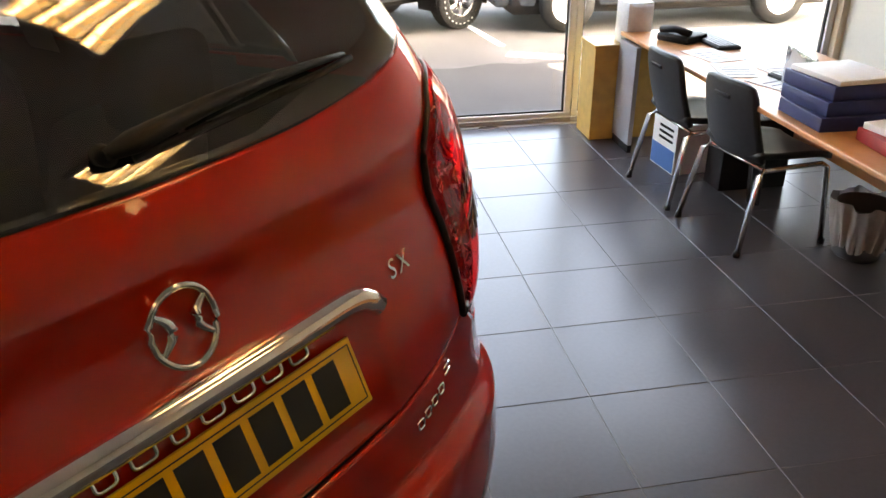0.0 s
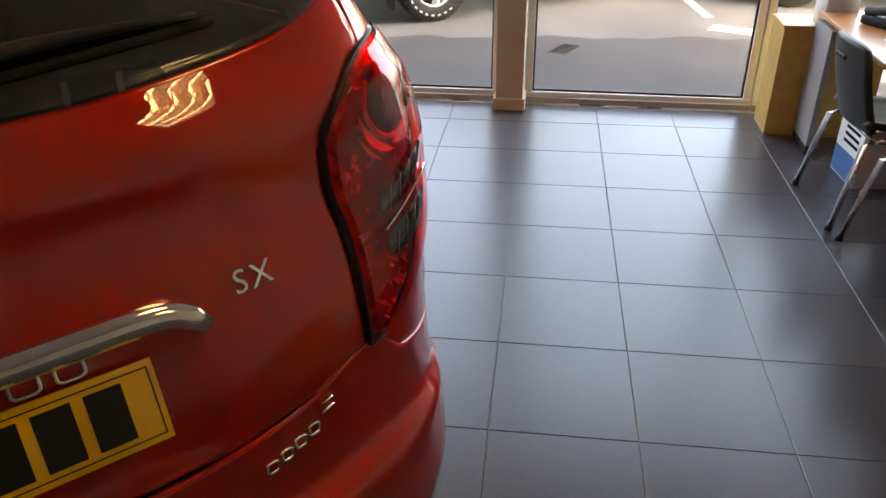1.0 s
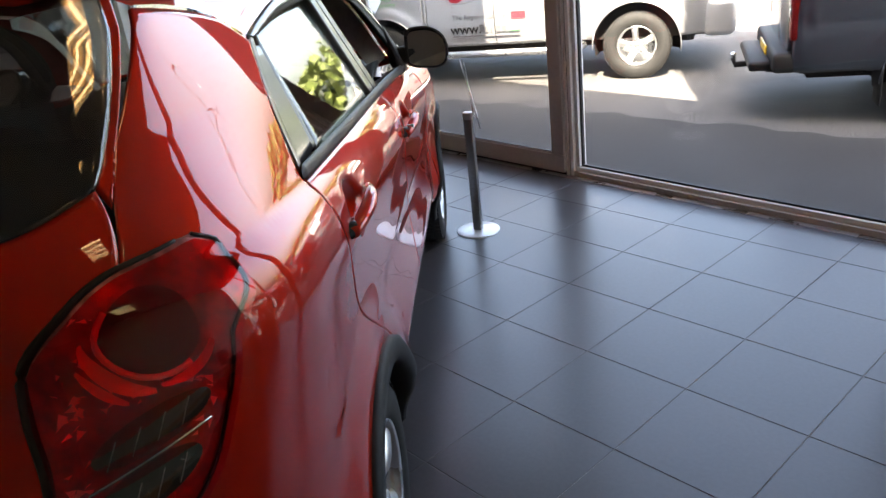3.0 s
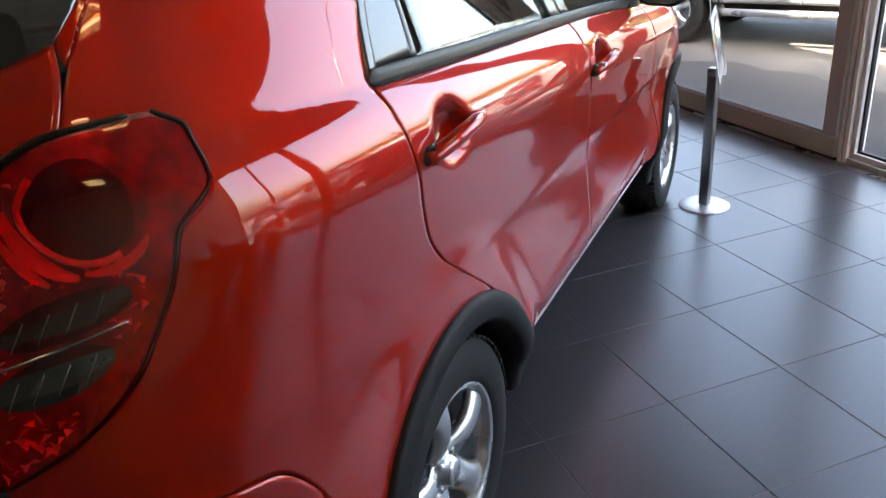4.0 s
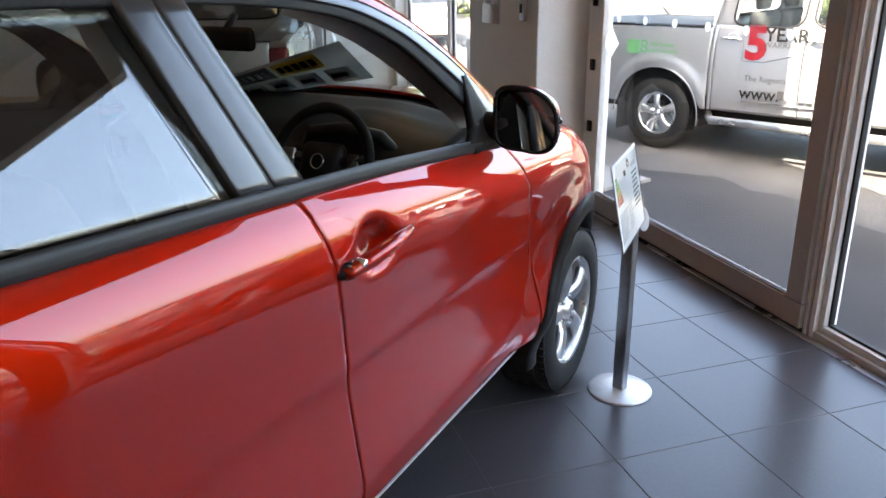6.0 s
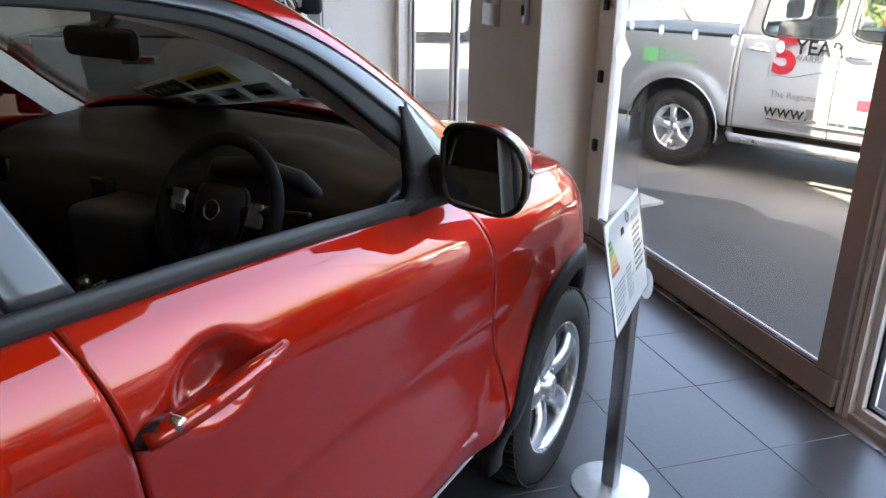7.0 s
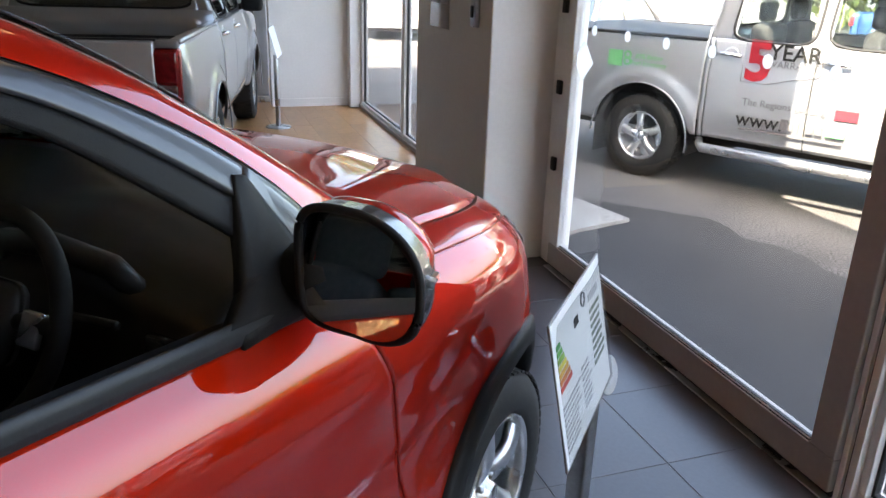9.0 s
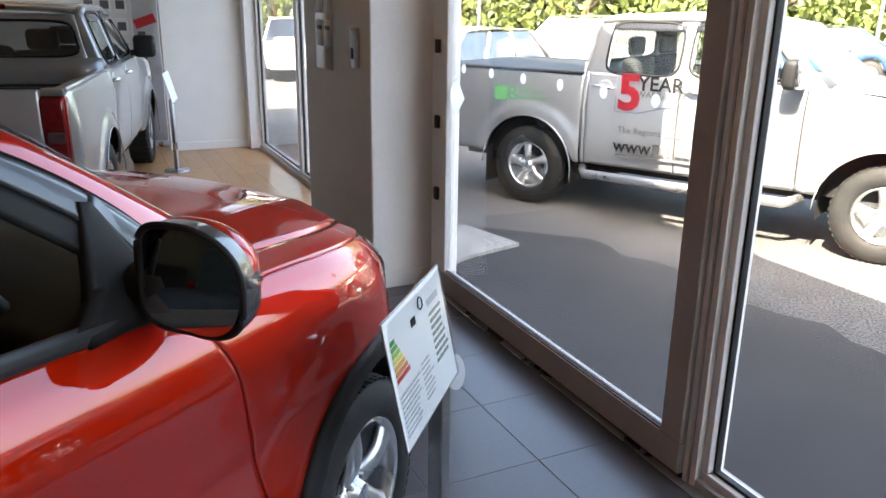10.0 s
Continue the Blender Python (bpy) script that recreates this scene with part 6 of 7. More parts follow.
truck = pickup("silver_pickup", heading(0.235, 9.61, GROUND_Z, math.cos(radians(-16.6)), math.sin(radians(-16.6))), SILVER, "silver double-cab pickup with printed door decals on the forecourt", k=0.945)
dark = pickup("dark_pickup", beside(4.59, 5.37, 2.45, -0.58, GROUND_Z, 0.90), DARKBLUE, "dark blue-grey pickup with six-spoke alloy wheels on the forecourt", k=0.90, bar=False, spokes=6)
step = part("tow_step", box(-1.50, -0.60, 0.44, -1.30, 0.60, 0.53, 0.03, 2), BLACK_PLASTIC, dark, "black tow step")
part("step_bracket", box(-1.34, -0.45, 0.40, -1.10, -0.38, 0.46, 0.008), BLACK_PLASTIC, step)
part("step_bracket", box(-1.34, 0.38, 0.40, -1.10, 0.45, 0.46, 0.008), BLACK_PLASTIC, step)
tow = part("tow_bar", tube([(-1.2, 0, 0.42), (-1.58, 0, 0.40), (-1.60, 0, 0.47)], 0.03, 8), BLACK_PLASTIC, dark)
part("tow_ball", revolve([(0.0, 0.03), (0.02, 0.022), (0.03, 0.0), (0.02, -0.022), (0.0, -0.03)], 16), CHROME, tow, m=Matrix.Translation((-1.60, 0, 0.50)))
inside = pickup("showroom_pickup", heading(-3.03, 5.70, 0.0, math.cos(radians(124.6)), math.sin(radians(124.6))), SILVER, "silver double-cab pickup on the wooden floor of the second showroom", k=0.87, bar=False, cover=False)

# decals on the silver pickup's near side (local -y)
def decal(name, g, material, x, z, size_y=0.0):
    return part(name, g, material, truck, smooth=False, m=Matrix.Translation((x, -0.934 - size_y, z)) @ pose(0, 0, 0, 90, 0, 0))


decal("decal_numeral", text_mesh("5", 0.43, 0.001, 0.016), mat("dark_red_print", (0.24, 0.006, 0.014), rough=0.45), 1.01, 1.135)
decal("decal_text", text_mesh("YEAR", 0.170, 0.001, 0.003), BLACKPRINT, 1.285, 1.225)
decal("decal_text", text_mesh("WARRANTY", 0.078, 0.001), GREYPRINT, 1.295, 1.135)
decal("decal_text", text_mesh("The Regions Leading", 0.080, 0.001), GREYPRINT, 1.26, 0.815)
dl = [(0.885, 0.975), (0.885, 1.305), (1.50, 1.305), (1.50, 1.085), (1.10, 0.975)]
part("decal_outline", tube([(a, -0.936, b) for a, b in dl], 0.004, 5, closed=True), GREYPRINT, truck)
decal("decal_text", text_mesh("www.", 0.165, 0.001, 0.001), BLACKPRINT, 1.09, 0.672)
for i, (wd, hh) in enumerate(((0.058, 0.085), (0.030, 0.06), (0.012, 0.08), (0.055, 0.06), (0.055, 0.06))):
    part("decal_bar", box(1.265 + 0.068 * i, -0.937, 0.635, 1.265 + 0.068 * i + wd, -0.932, 0.635 + hh), GREYPRINT, truck, smooth=False)
part("decal_bar", box(1.62, -0.937, 0.635, 1.76, -0.932, 0.70), GREEN, truck, smooth=False)
part("decal_bar", box(1.66, -0.937, 0.775, 1.83, -0.932, 0.85), REDPRINT, truck, smooth=False)
part("decal_bar", box(0.92, -0.931, 0.585, 1.75, -0.925, 0.60), GREYPRINT, truck, smooth=False)
part("decal_square", box(-0.385, -0.937, 0.985, -0.24, -0.93, 1.125), GREEN, truck, smooth=False)
part("decal_numeral", text_mesh("8", 0.19, 0.001), GREEN, truck, smooth=False, m=Matrix.Translation((-0.185, -0.936, 1.055)) @ pose(0, 0, 0, 90, 0, 0))
for i in range(2):
    part("decal_text", text_mesh(("30% Better", "Fuel Economy")[i], 0.062, 0.001), GREEN, truck, smooth=False, m=Matrix.Translation((0.03, -0.936, 1.085 - 0.06 * i)) @ pose(0, 0, 0, 90, 0, 0))


# prints and raised tyre lettering on the dark pickup
for i, wd in enumerate((0.10, 0.10, 0.10, 0.02, 0.07, 0.045, 0.02, 0.07)):
    x = 0.95 + 0.082 * i
    part("decal_bar", box(x, -0.942, 0.70, x + wd * 0.66, -0.936, 0.755), PAPER, dark, smooth=False)
part("decal_bar", box(1.62, -0.942, 0.70, 2.10, -0.936, 0.765), GREEN, dark, smooth=False)
part("decal_bar", box(0.95, -0.935, 0.635, 2.05, -0.930, 0.652), PALEPRINT, dark, smooth=False)
part("decal_bar", box(1.15, -0.942, 0.84, 1.60, -0.936, 0.87), PALEPRINT, dark, smooth=False)
part("decal_bar", box(1.66, -0.942, 0.82, 2.0, -0.936, 0.90), PAPER, dark, smooth=False)
for cx in (0.0, 3.095):
    for k in range(26):
        if k % 13 > 9:
            continue
        a = 2 * math.pi * k / 26
        part("tyre_letter_bar", box(-0.016, -0.001, -0.009, 0.016, 0.001, 0.009), PALEPRINT, dark, smooth=False, m=Matrix.Translation((cx + 0.305 * math.cos(a), -0.920, 0.375 + 0.305 * math.sin(a))) @ Matrix.Rotation(-(a + math.pi / 2), 4, "Y"))

# ---- other cars ----
def parked_car(name, m, paint, label, length=4.3, high=1.5, wide=1.76, cab=(0.16, 0.30, 0.72, 0.92), bon=0.62):
    c = thing(name, m, label, "car", "parked cars")
    L, hw = length, wide / 2
    r = 0.32

    def lo(u, v):
        x = lerp(0, L, u)
        z0 = 0.30
        for a in (0.19 * L, 0.80 * L):
            d = abs(x - a)
            if d < 0.38:
                z0 = max(z0, r + math.sqrt(0.38 ** 2 - d * d))
        zt = high * (bon if u > cab[2] else 0.62)
        z = lerp(z0, zt - 0.10 * max(0, u - 0.9) * 10 * 0.6, v)
        w = hw * (1 - 0.06 * (2 * v - 1) ** 2) * max(0.3, 1 - abs(2 * u - 1) ** 9) ** 0.5
        return x, w, z
    for s in (1, -1):
        part("body_side", grid(lambda u, v: Vector((lo(u, v)[0] - L / 2, s * lo(u, v)[1], lo(u, v)[2])), 50, 8), paint, c)
        def gh(u, v):
            xb, xt = lerp(cab[0], cab[3] - 0.02, u) * L, lerp(cab[1] - 0.03, cab[2], u) * L
            return Vector((lerp(xb, xt, v) - L / 2, s * hw * lerp(0.93, 0.74, v), lerp(high * 0.62, high * 0.95, v)))
        g = part("side_glass", grid(gh, 8, 6), GLASS_TINT, c)
        for f in (0.0, 0.34, 0.66, 1.0):
            part("pillar", tube([gh(f, 0) + Vector((0, s * 0.01, 0)), gh(f, 1) + Vector((0, s * 0.01, 0))], 0.03, 6), paint, c)
        for a in (0.19 * L, 0.80 * L):
            h = new("wheel")
            h.parent = c
            h.matrix_basis = pose(a - L / 2, s * (hw - 0.12), r, 0, 0, 90 * s)
            part("tyre", revolve([(0.2, -0.1), (0.31, -0.1), (0.32, 0), (0.31, 0.09), (0.2, 0.1)], 28), RUBBER, h)
            part("rim", revolve([(0.0, 0.08), (0.05, 0.085), (0.10, 0.06), (0.19, 0.085), (0.205, 0.1)], 20), ALLOY, h)
    part("roof", grid(lambda u, v: Vector((lerp(cab[1] - 0.03, cab[2], u) * L - L / 2, lerp(-1, 1, v) * hw * 0.74, high * 0.95 + 0.05 * math.sin(math.pi * u) ** 0.5 * 1.0 + 0.02 * (1 - (2 * v - 1) ** 2))), 10, 8), paint, c)
    part("bonnet", grid(lambda u, v: Vector((lerp(cab[3] - 0.02, 0.995, u) * L - L / 2, lerp(-1, 1, v) * hw * lerp(0.92, 0.78, u), high * lerp(0.62, bon - 0.06, u) + 0.03 * (1 - (2 * v - 1) ** 2))), 8, 8), paint, c)
    part("windscreen", grid(lambda u, v: Vector((lerp(cab[3] - 0.02, cab[2], u) * L - L / 2, lerp(-1, 1, v) * hw * lerp(0.92, 0.74, u), lerp(high * 0.62, high * 0.95, u))), 6, 6), GLASS_TINT, c)
    part("rear_window", grid(lambda u, v: Vector((lerp(cab[0], cab[1] - 0.03, u) * L - L / 2, lerp(-1, 1, v) * hw * lerp(0.92, 0.74, u), lerp(high * 0.62, high * 0.95, u))), 6, 6), GLASS_TINT, c)
    part("front_end", box(L / 2 - 0.12, -hw * 0.80, 0.28, L / 2 + 0.02, hw * 0.80, high * (bon - 0.07), 0.06, 3), paint, c)
    part("rear_end", box(-L / 2 - 0.02, -hw * 0.80, 0.28, -L / 2 + 0.16, hw * 0.80, high * 0.61, 0.06, 3), paint, c)
    part("floor_pan", box(-L / 2 + 0.2, -hw * 0.8, 0.2, L / 2 - 0.2, hw * 0.8, 0.36), PAINT_DARK, c)
    for s in (1, -1):
        part("headlamp", box(L / 2 - 0.06, s * hw * 0.72 - 0.15, high * bon - 0.24, L / 2 + 0.035, s * hw * 0.72 + 0.12, high * bon - 0.11, 0.03), LAMP_CLEAR, c)
        part("tail_lamp", box(-L / 2 - 0.035, s * hw * 0.78 - 0.10, high * 0.42, -L / 2 + 0.05, s * hw * 0.78 + 0.10, high * 0.58, 0.02), REDPRINT, c)
    return c


parked_car("white_estate_car", heading(-1.6, 21.5, GROUND_Z, 1.0, 0.15), WHITECAR, "white estate car parked beyond the forecourt", 4.6, 1.62)
parked_car("blue_car", heading(3.6, 24.5, GROUND_Z, 1.0, -0.1), BLUECAR, "blue hatchback parked in the far row", 4.1, 1.45)
parked_car("silver_hatchback", heading(-2.2, 13.2, GROUND_Z, -0.25, -1.0), SILVER, "silver hatchback parked nose to the building", 4.2, 1.48)
parked_car("white_hatchback", heading(-9.0, 20.0, GROUND_Z, 0.5, -0.8), WHITECAR, "white hatchback parked beyond the second showroom", 4.2, 1.48)
parked_car("silver_saloon", heading(9.5, 21.0, GROUND_Z, 1.0, -0.3), SILVER, "silver saloon parked in the far row", 4.5, 1.45)
parked_car("white_car", heading(7.5, 16.5, GROUND_Z, 0.9, -0.5), WHITECAR, "white car parked in the sun", 4.4, 1.5)
parked_car("black_car", heading(9.3, 3.2, GROUND_Z, 0.7, -0.7), DARKBLUE, "dark car parked on the forecourt by the bay line", 4.3, 1.5)
parked_car("dark_estate_car", heading(14.0, 22.5, GROUND_Z, 1.0, -0.2), DARKBLUE, "dark estate car in the far row", 4.5, 1.6)


# ---- trees ----
def tree(x, y, h, spread, seed):
    rnd = random.Random(seed)
    t = thing("tree", Matrix.Translation((x, y, GROUND_Z)), "leafy green tree in sunlight behind the car park", "tree", "trees behind the car park")
    wood = tube([(0, 0, 0), (0.05, 0.02, h * 0.2), (-0.05, 0.05, h * 0.45), (0.02, 0, h * 0.75)], [0.22, 0.17, 0.12, 0.05], 8)
    for i in range(7):
        a, z = rnd.uniform(0, 6.28), h * rnd.uniform(0.2, 0.6)
        L = spread * rnd.uniform(0.5, 0.9)
        merge(wood, tube([(0, 0, z), (L * 0.5 * math.cos(a), L * 0.5 * math.sin(a), z + L * 0.25), (L * math.cos(a), L * math.sin(a), z + L * 0.6)], [0.07, 0.05, 0.02], 5))
    part("trunk", wood, BARK, t)
    verts, faces = [], []
    for c in range(75):
        a, rr = rnd.uniform(0, 6.28), spread * math.sqrt(rnd.random())
        cz = h * rnd.uniform(0.10, 1.0)
        rr *= math.sin(math.pi * min(0.97, 0.12 + 0.8 * cz / h)) ** 0.6
        cx, cy, cr = rr * math.cos(a), rr * math.sin(a), spread * rnd.uniform(0.14, 0.30)
        for k in range(42):
            d = Vector((rnd.gauss(0, 1), rnd.gauss(0, 1), rnd.gauss(0, 0.8)))
            d = d.normalized() * cr * rnd.uniform(0.5, 1.0)
            p = Vector((cx, cy, cz)) + d
            u = Vector((rnd.gauss(0, 1), rnd.gauss(0, 1), rnd.gauss(0, 1))).normalized() * rnd.uniform(0.09, 0.2)
            w = u.cross(Vector((rnd.gauss(0, 1), rnd.gauss(0, 1), rnd.gauss(0, 1)))).normalized() * u.length * 0.6
            i0 = len(verts)
            verts += [p - u, p + w, p + u, p - w]
            faces.append((i0, i0 + 1, i0 + 2, i0 + 3))
    me = bpy.data.meshes.new("crown")
    me.from_pydata([v[:] for v in verts], [], faces)
    me.materials.append(LEAF)
    cr = new("crown", me)
    cr.parent = t
    cr["kind"] = "stuff"
    return t


for i, (x, y, h, sp) in enumerate(((-16, 30, 8, 4.5), (-9.5, 32, 7, 4.2), (-3.5, 31, 8, 4.4), (2.5, 33, 7.2, 4.3), (-23, 26, 8.5, 5))):
    tree(x, y, h * 0.75, sp * 0.95, 11 + i)
hv, hf = [], []
rnd = random.Random(5)
for k in range(9000):
    a = rnd.uniform(-35, 40)
    p = Vector((a, 34.5 + rnd.uniform(-0.8, 0.8) - 0.004 * a * a, GROUND_Z + 3.0 * rnd.random() ** 0.8 + 0.4 * math.sin(a)))
    u = Vector((rnd.gauss(0, 1), rnd.gauss(0, 1), rnd.gauss(0, 1))).normalized() * rnd.uniform(0.18, 0.38)
    w = u.cross(Vector((rnd.gauss(0, 1), rnd.gauss(0, 1), rnd.gauss(0, 1)))).normalized() * u.length * 0.7
    i0 = len(hv)
    hv += [(p - u)[:], (p + w)[:], (p + u)[:], (p - w)[:]]
    hf.append((i0, i0 + 1, i0 + 2, i0 + 3))
hm = bpy.data.meshes.new("hedge")
hm.from_pydata(hv, [], hf)
hm.materials.append(LEAF)
tagged(new("hedge", hm), "dense green hedge along the far edge of the car park", "hedge", kind="stuff")


# street lamps
def street_lamp(x, y, rz=0):
    l = thing("street_lamp", pose(x, y, GROUND_Z, 0, 0, rz), "grey steel street lamp post with a single arm", "street lamp", "street lamps")
    part("post", tube([(0, 0, 0), (0, 0, 3), (0, 0, 6.0), (0.25, 0, 6.5), (0.9, 0, 6.7)], [0.07, 0.06, 0.04, 0.035, 0.03], 10), STEEL, l)
    part("lantern", box(0.85, -0.10, 6.67, 1.45, 0.10, 6.77, 0.035), GREYPRINT, l)
    return l


street_lamp(5.5, 28.5)
street_lamp(-6.5, 27.5)
street_lamp(14.5, 27.0)
street_lamp(8.4, 13.6, 170)

# ---- desks and chairs by the glass ----
def dm(x, y, z=0, rz=0):
    return FRONT @ pose(x, y, z, 0, 0, rz)


cab = thing("cabinet", dm(3.80, -0.19), "low oak-veneer cabinet beside the window", "cabinet")
part("body", box(0.0, -0.27, 0.0, 0.55, 0.0, 0.60, 0.004), WOODY, cab, smooth=False)
part("top", box(-0.008, -0.278, 0.60, 0.56, 0.006, 0.62, 0.004), WOODY, cab, smooth=False)
desk = thing("desk", dm(3.95, -0.58), "long beech-topped desk with grey end and front panels", "desk")
part("front_panel", box(0.0, -0.17, 0.05, 0.03, 0.11, 0.66, 0.003), GREYPANEL, desk, smooth=False)
part("plinth_rail", box(0.004, -0.165, 0.0, 0.03, 0.105, 0.05), BLACK_PLASTIC, desk, smooth=False)
part("desktop", box(0.0, -3.9, 0.68, 0.85, 0.115, 0.705, 0.006), WOODTOP, desk, smooth=False)
part("end_panel", box(0.05, -3.88, 0.0, 0.80, -3.85, 0.68, 0.003), WOODTOP, desk, smooth=False)
part("modesty_panel", box(0.72, -1.9, 0.25, 0.74, -0.62, 0.66, 0.003), WOODTOP, desk, smooth=False)
part("drawer_unit", box(0.40, -3.75, 0.02, 0.78, -3.3, 0.66, 0.004), WOODTOP, desk, smooth=False)


def chair(m):
    c = thing("chair", m, "black moulded stacking chair with chrome tube legs", "chair", "chairs along the desk")

    def seat_f(u, v):
        x, y = lerp(-0.21, 0.21, u), lerp(-0.205, 0.205, v)
        return Vector((x, y * (1 - 0.08 * u ** 4), 0.425 + 0.015 * (2 * v - 1) ** 4 + 0.02 * (1 - u) ** 4 - 0.03 * u ** 5))
    part("seat", thick(grid(seat_f, 14, 14), -0.03), BLACKCLOTH, c)

    def back_f(u, v):
        t = lerp(-1, 1, u)
        w = 0.195 * (1 - 0.05 * v) * (1 - 0.10 * max(0.0, (v - 0.75) / 0.25) ** 3)
        z = lerp(0.425, 0.79, v) - 0.018 * abs(t) ** 6 * v
        return Vector((-0.215 - 0.095 * v + 0.035 * t * t - 0.012 * math.sin(math.pi * v), w * t, z))
    back = part("backrest", thick(grid(back_f, 18, 18), 0.026), BLACKCLOTH, c)
    part("grip_slot", box(-0.006, -0.055, -0.010, 0.006, 0.055, 0.010, 0.004), BLACK_PLASTIC, back, m=pose(-0.305, 0, 0.715, 0, -14, 0))
    for s in (1, -1):
        part("leg", tube([(-0.275, s * 0.245, 0.0), (-0.205, s * 0.215, 0.385), (-0.17, s * 0.205, 0.402)], 0.0135, 10), CHROME, c)
        part("leg", tube([(0.205, s * 0.240, 0.0), (0.17, s * 0.215, 0.385), (0.14, s * 0.205, 0.402)], 0.0135, 10), CHROME, c)
        part("side_rail", tube([(-0.17, s * 0.205, 0.402), (0.14, s * 0.205, 0.402)], 0.0125, 10), CHROME, c)
        for x in (-0.275, 0.205):
            part("foot", cyl(0.0165, 0.022, 12), BLACK_PLASTIC, c, m=Matrix.Translation((x, s * 0.2425, 0)))
    part("cross_bar", tube([(-0.16, -0.205, 0.398), (-0.16, 0.205, 0.398)], 0.010, 8), CHROME, c)
    return c


ch = chair(dm(4.173, -1.912, 0, 8.5))
copy_thing(ch, dm(4.106, -1.365, 0, 3))

# office chair
oc = thing("office_chair", dm(4.93, -2.18, 0, 200), "black swivel office chair behind the desk", "office chair")
part("seat", box(-0.24, -0.24, 0.42, 0.24, 0.24, 0.50, 0.035, 3), BLACKCLOTH, oc)
part("backrest", box(-0.28, -0.21, 0.58, -0.20, 0.21, 1.05, 0.035, 3), BLACKCLOTH, oc)
part("column", cyl(0.03, 0.36, 16), BLACK_PLASTIC, oc, m=Matrix.Translation((0, 0, 0.08)))
part("back_stem", tube([(0, 0, 0.42), (-0.25, 0, 0.45), (-0.26, 0, 0.62)], 0.02, 8), BLACK_PLASTIC, oc)
for k in range(5):
    a = 2 * math.pi * k / 5
    part("base_arm", tube([(0, 0, 0.09), (0.28 * math.cos(a), 0.28 * math.sin(a), 0.06)], [0.03, 0.018], 8), BLACK_PLASTIC, oc)
    part("castor", revolve([(0.0, 0.02), (0.024, 0.018), (0.026, 0), (0.024, -0.018), (0.0, -0.02)], 16), BLACK_PLASTIC, oc, m=pose(0.28 * math.cos(a), 0.28 * math.sin(a), 0.026, 0, 0, 40 * k))

# waste bin with liner
bn = thing("waste_bin", dm(4.50, -2.26), "grey wire waste bin with a clear plastic liner", "bin")
part("basket", revolve([(0.0, 0.004), (0.095, 0.0), (0.105, 0.01), (0.125, 0.26), (0.128, 0.262), (0.122, 0.26), (0.10, 0.012), (0.0, 0.01)], 28, axis="z"), GREYPRINT, bn)


def liner_f(u, v):
    a = 2 * math.pi * u
    r = lerp(0.112, 0.150, v) + 0.012 * math.sin(9 * a + 4 * v) * v + 0.008 * math.sin(17 * a)
    return Vector((r * math.cos(a), r * math.sin(a), lerp(0.05, 0.275, v) + 0.012 * math.sin(6 * a)))


part("liner", grid(liner_f, 60, 8), PLASTIC_CLEAR, bn, "crumpled clear bag")

# things on the desk
def on_desk(x, y, z=0.706, rz=0):
    return dm(3.95 + x, -0.58 + y, z, rz)


z = 0.706
for i, (nm, material) in enumerate((("binder", BLUEFILE), ("binder", BLUEFILE), ("binder", BLUEFILE))):
    f = thing("lever_arch_file", on_desk(0.20 + 0.01 * i, -1.78 + 0.012 * i, z, 3 * i - 2), "dark blue lever arch file lying in a stack on the desk", "file", "files on the desk")
    part("cover", box(-0.15, -0.16, 0.0, 0.15, 0.16, 0.058, 0.004), material, f)
    part("page_block", box(-0.145, -0.15, 0.006, 0.152, 0.155, 0.052), PAPER, f, smooth=False)
    z += 0.060
st = thing("paper_stack", on_desk(0.22, -1.77, z, 5), "loose stack of white papers on the files", "papers")
part("paper_block", box(-0.14, -0.15, 0, 0.14, 0.15, 0.02, 0.002), PAPER, st)
rf = thing("folder", on_desk(0.28, -2.20, 0.706, -6), "dark red folder lying on the desk", "folder")
part("cover", box(-0.16, -0.20, 0, 0.16, 0.16, 0.05, 0.004), REDFILE, rf)
pp = thing("paper_stack", on_desk(0.28, -2.18, 0.757, 8), "white papers on the red folder", "papers")
part("paper_block", box(-0.12, -0.15, 0, 0.12, 0.15, 0.025, 0.002), PAPER, pp)
for x, y, r in ((0.25, -0.62, 10), (0.22, -0.95, -12), (0.30, -1.25, 20), (0.45, -1.02, 4)):
    p = thing("paper_sheet", on_desk(x, y, 0.706, r), "white printed sheet lying on the desk", "paper", "papers on the desk")
    part("sheet", box(-0.105, -0.148, 0, 0.105, 0.148, 0.003), PAPER, p, smooth=False)
    for k in range(4):
        part("print_bar", box(-0.08, -0.10 + 0.05 * k, 0.003, 0.06, -0.09 + 0.05 * k, 0.0036), GREYPRINT, p, smooth=False)
for y, r in ((-0.30, 0), (-1.30, 8)):
    k = thing("keyboard", on_desk(0.40, y, 0.706, 90 + r), "black computer keyboard on the desk", "keyboard", "keyboards")
    part("base", box(-0.22, -0.07, 0, 0.22, 0.07, 0.018, 0.004), BLACK_PLASTIC, k)
    for i in range(5):
        part("key_row", box(-0.21, -0.06 + 0.025 * i, 0.018, 0.21, -0.04 + 0.025 * i, 0.024, 0.002), DASH, k)
ph = thing("desk_phone", on_desk(0.25, -0.22, 0.706, 30), "black desk telephone on the beech desk", "telephone")
part("base", box(-0.10, -0.11, 0, 0.10, 0.11, 0.045, 0.012), BLACK_PLASTIC, ph)
part("handset", tube([(-0.07, -0.10, 0.06), (-0.07, 0, 0.075), (-0.07, 0.10, 0.06)], 0.022, 8), BLACK_PLASTIC, ph)
lap = thing("laptop", on_desk(0.35, -1.45, 0.706, 80), "grey laptop computer lying open", "laptop")
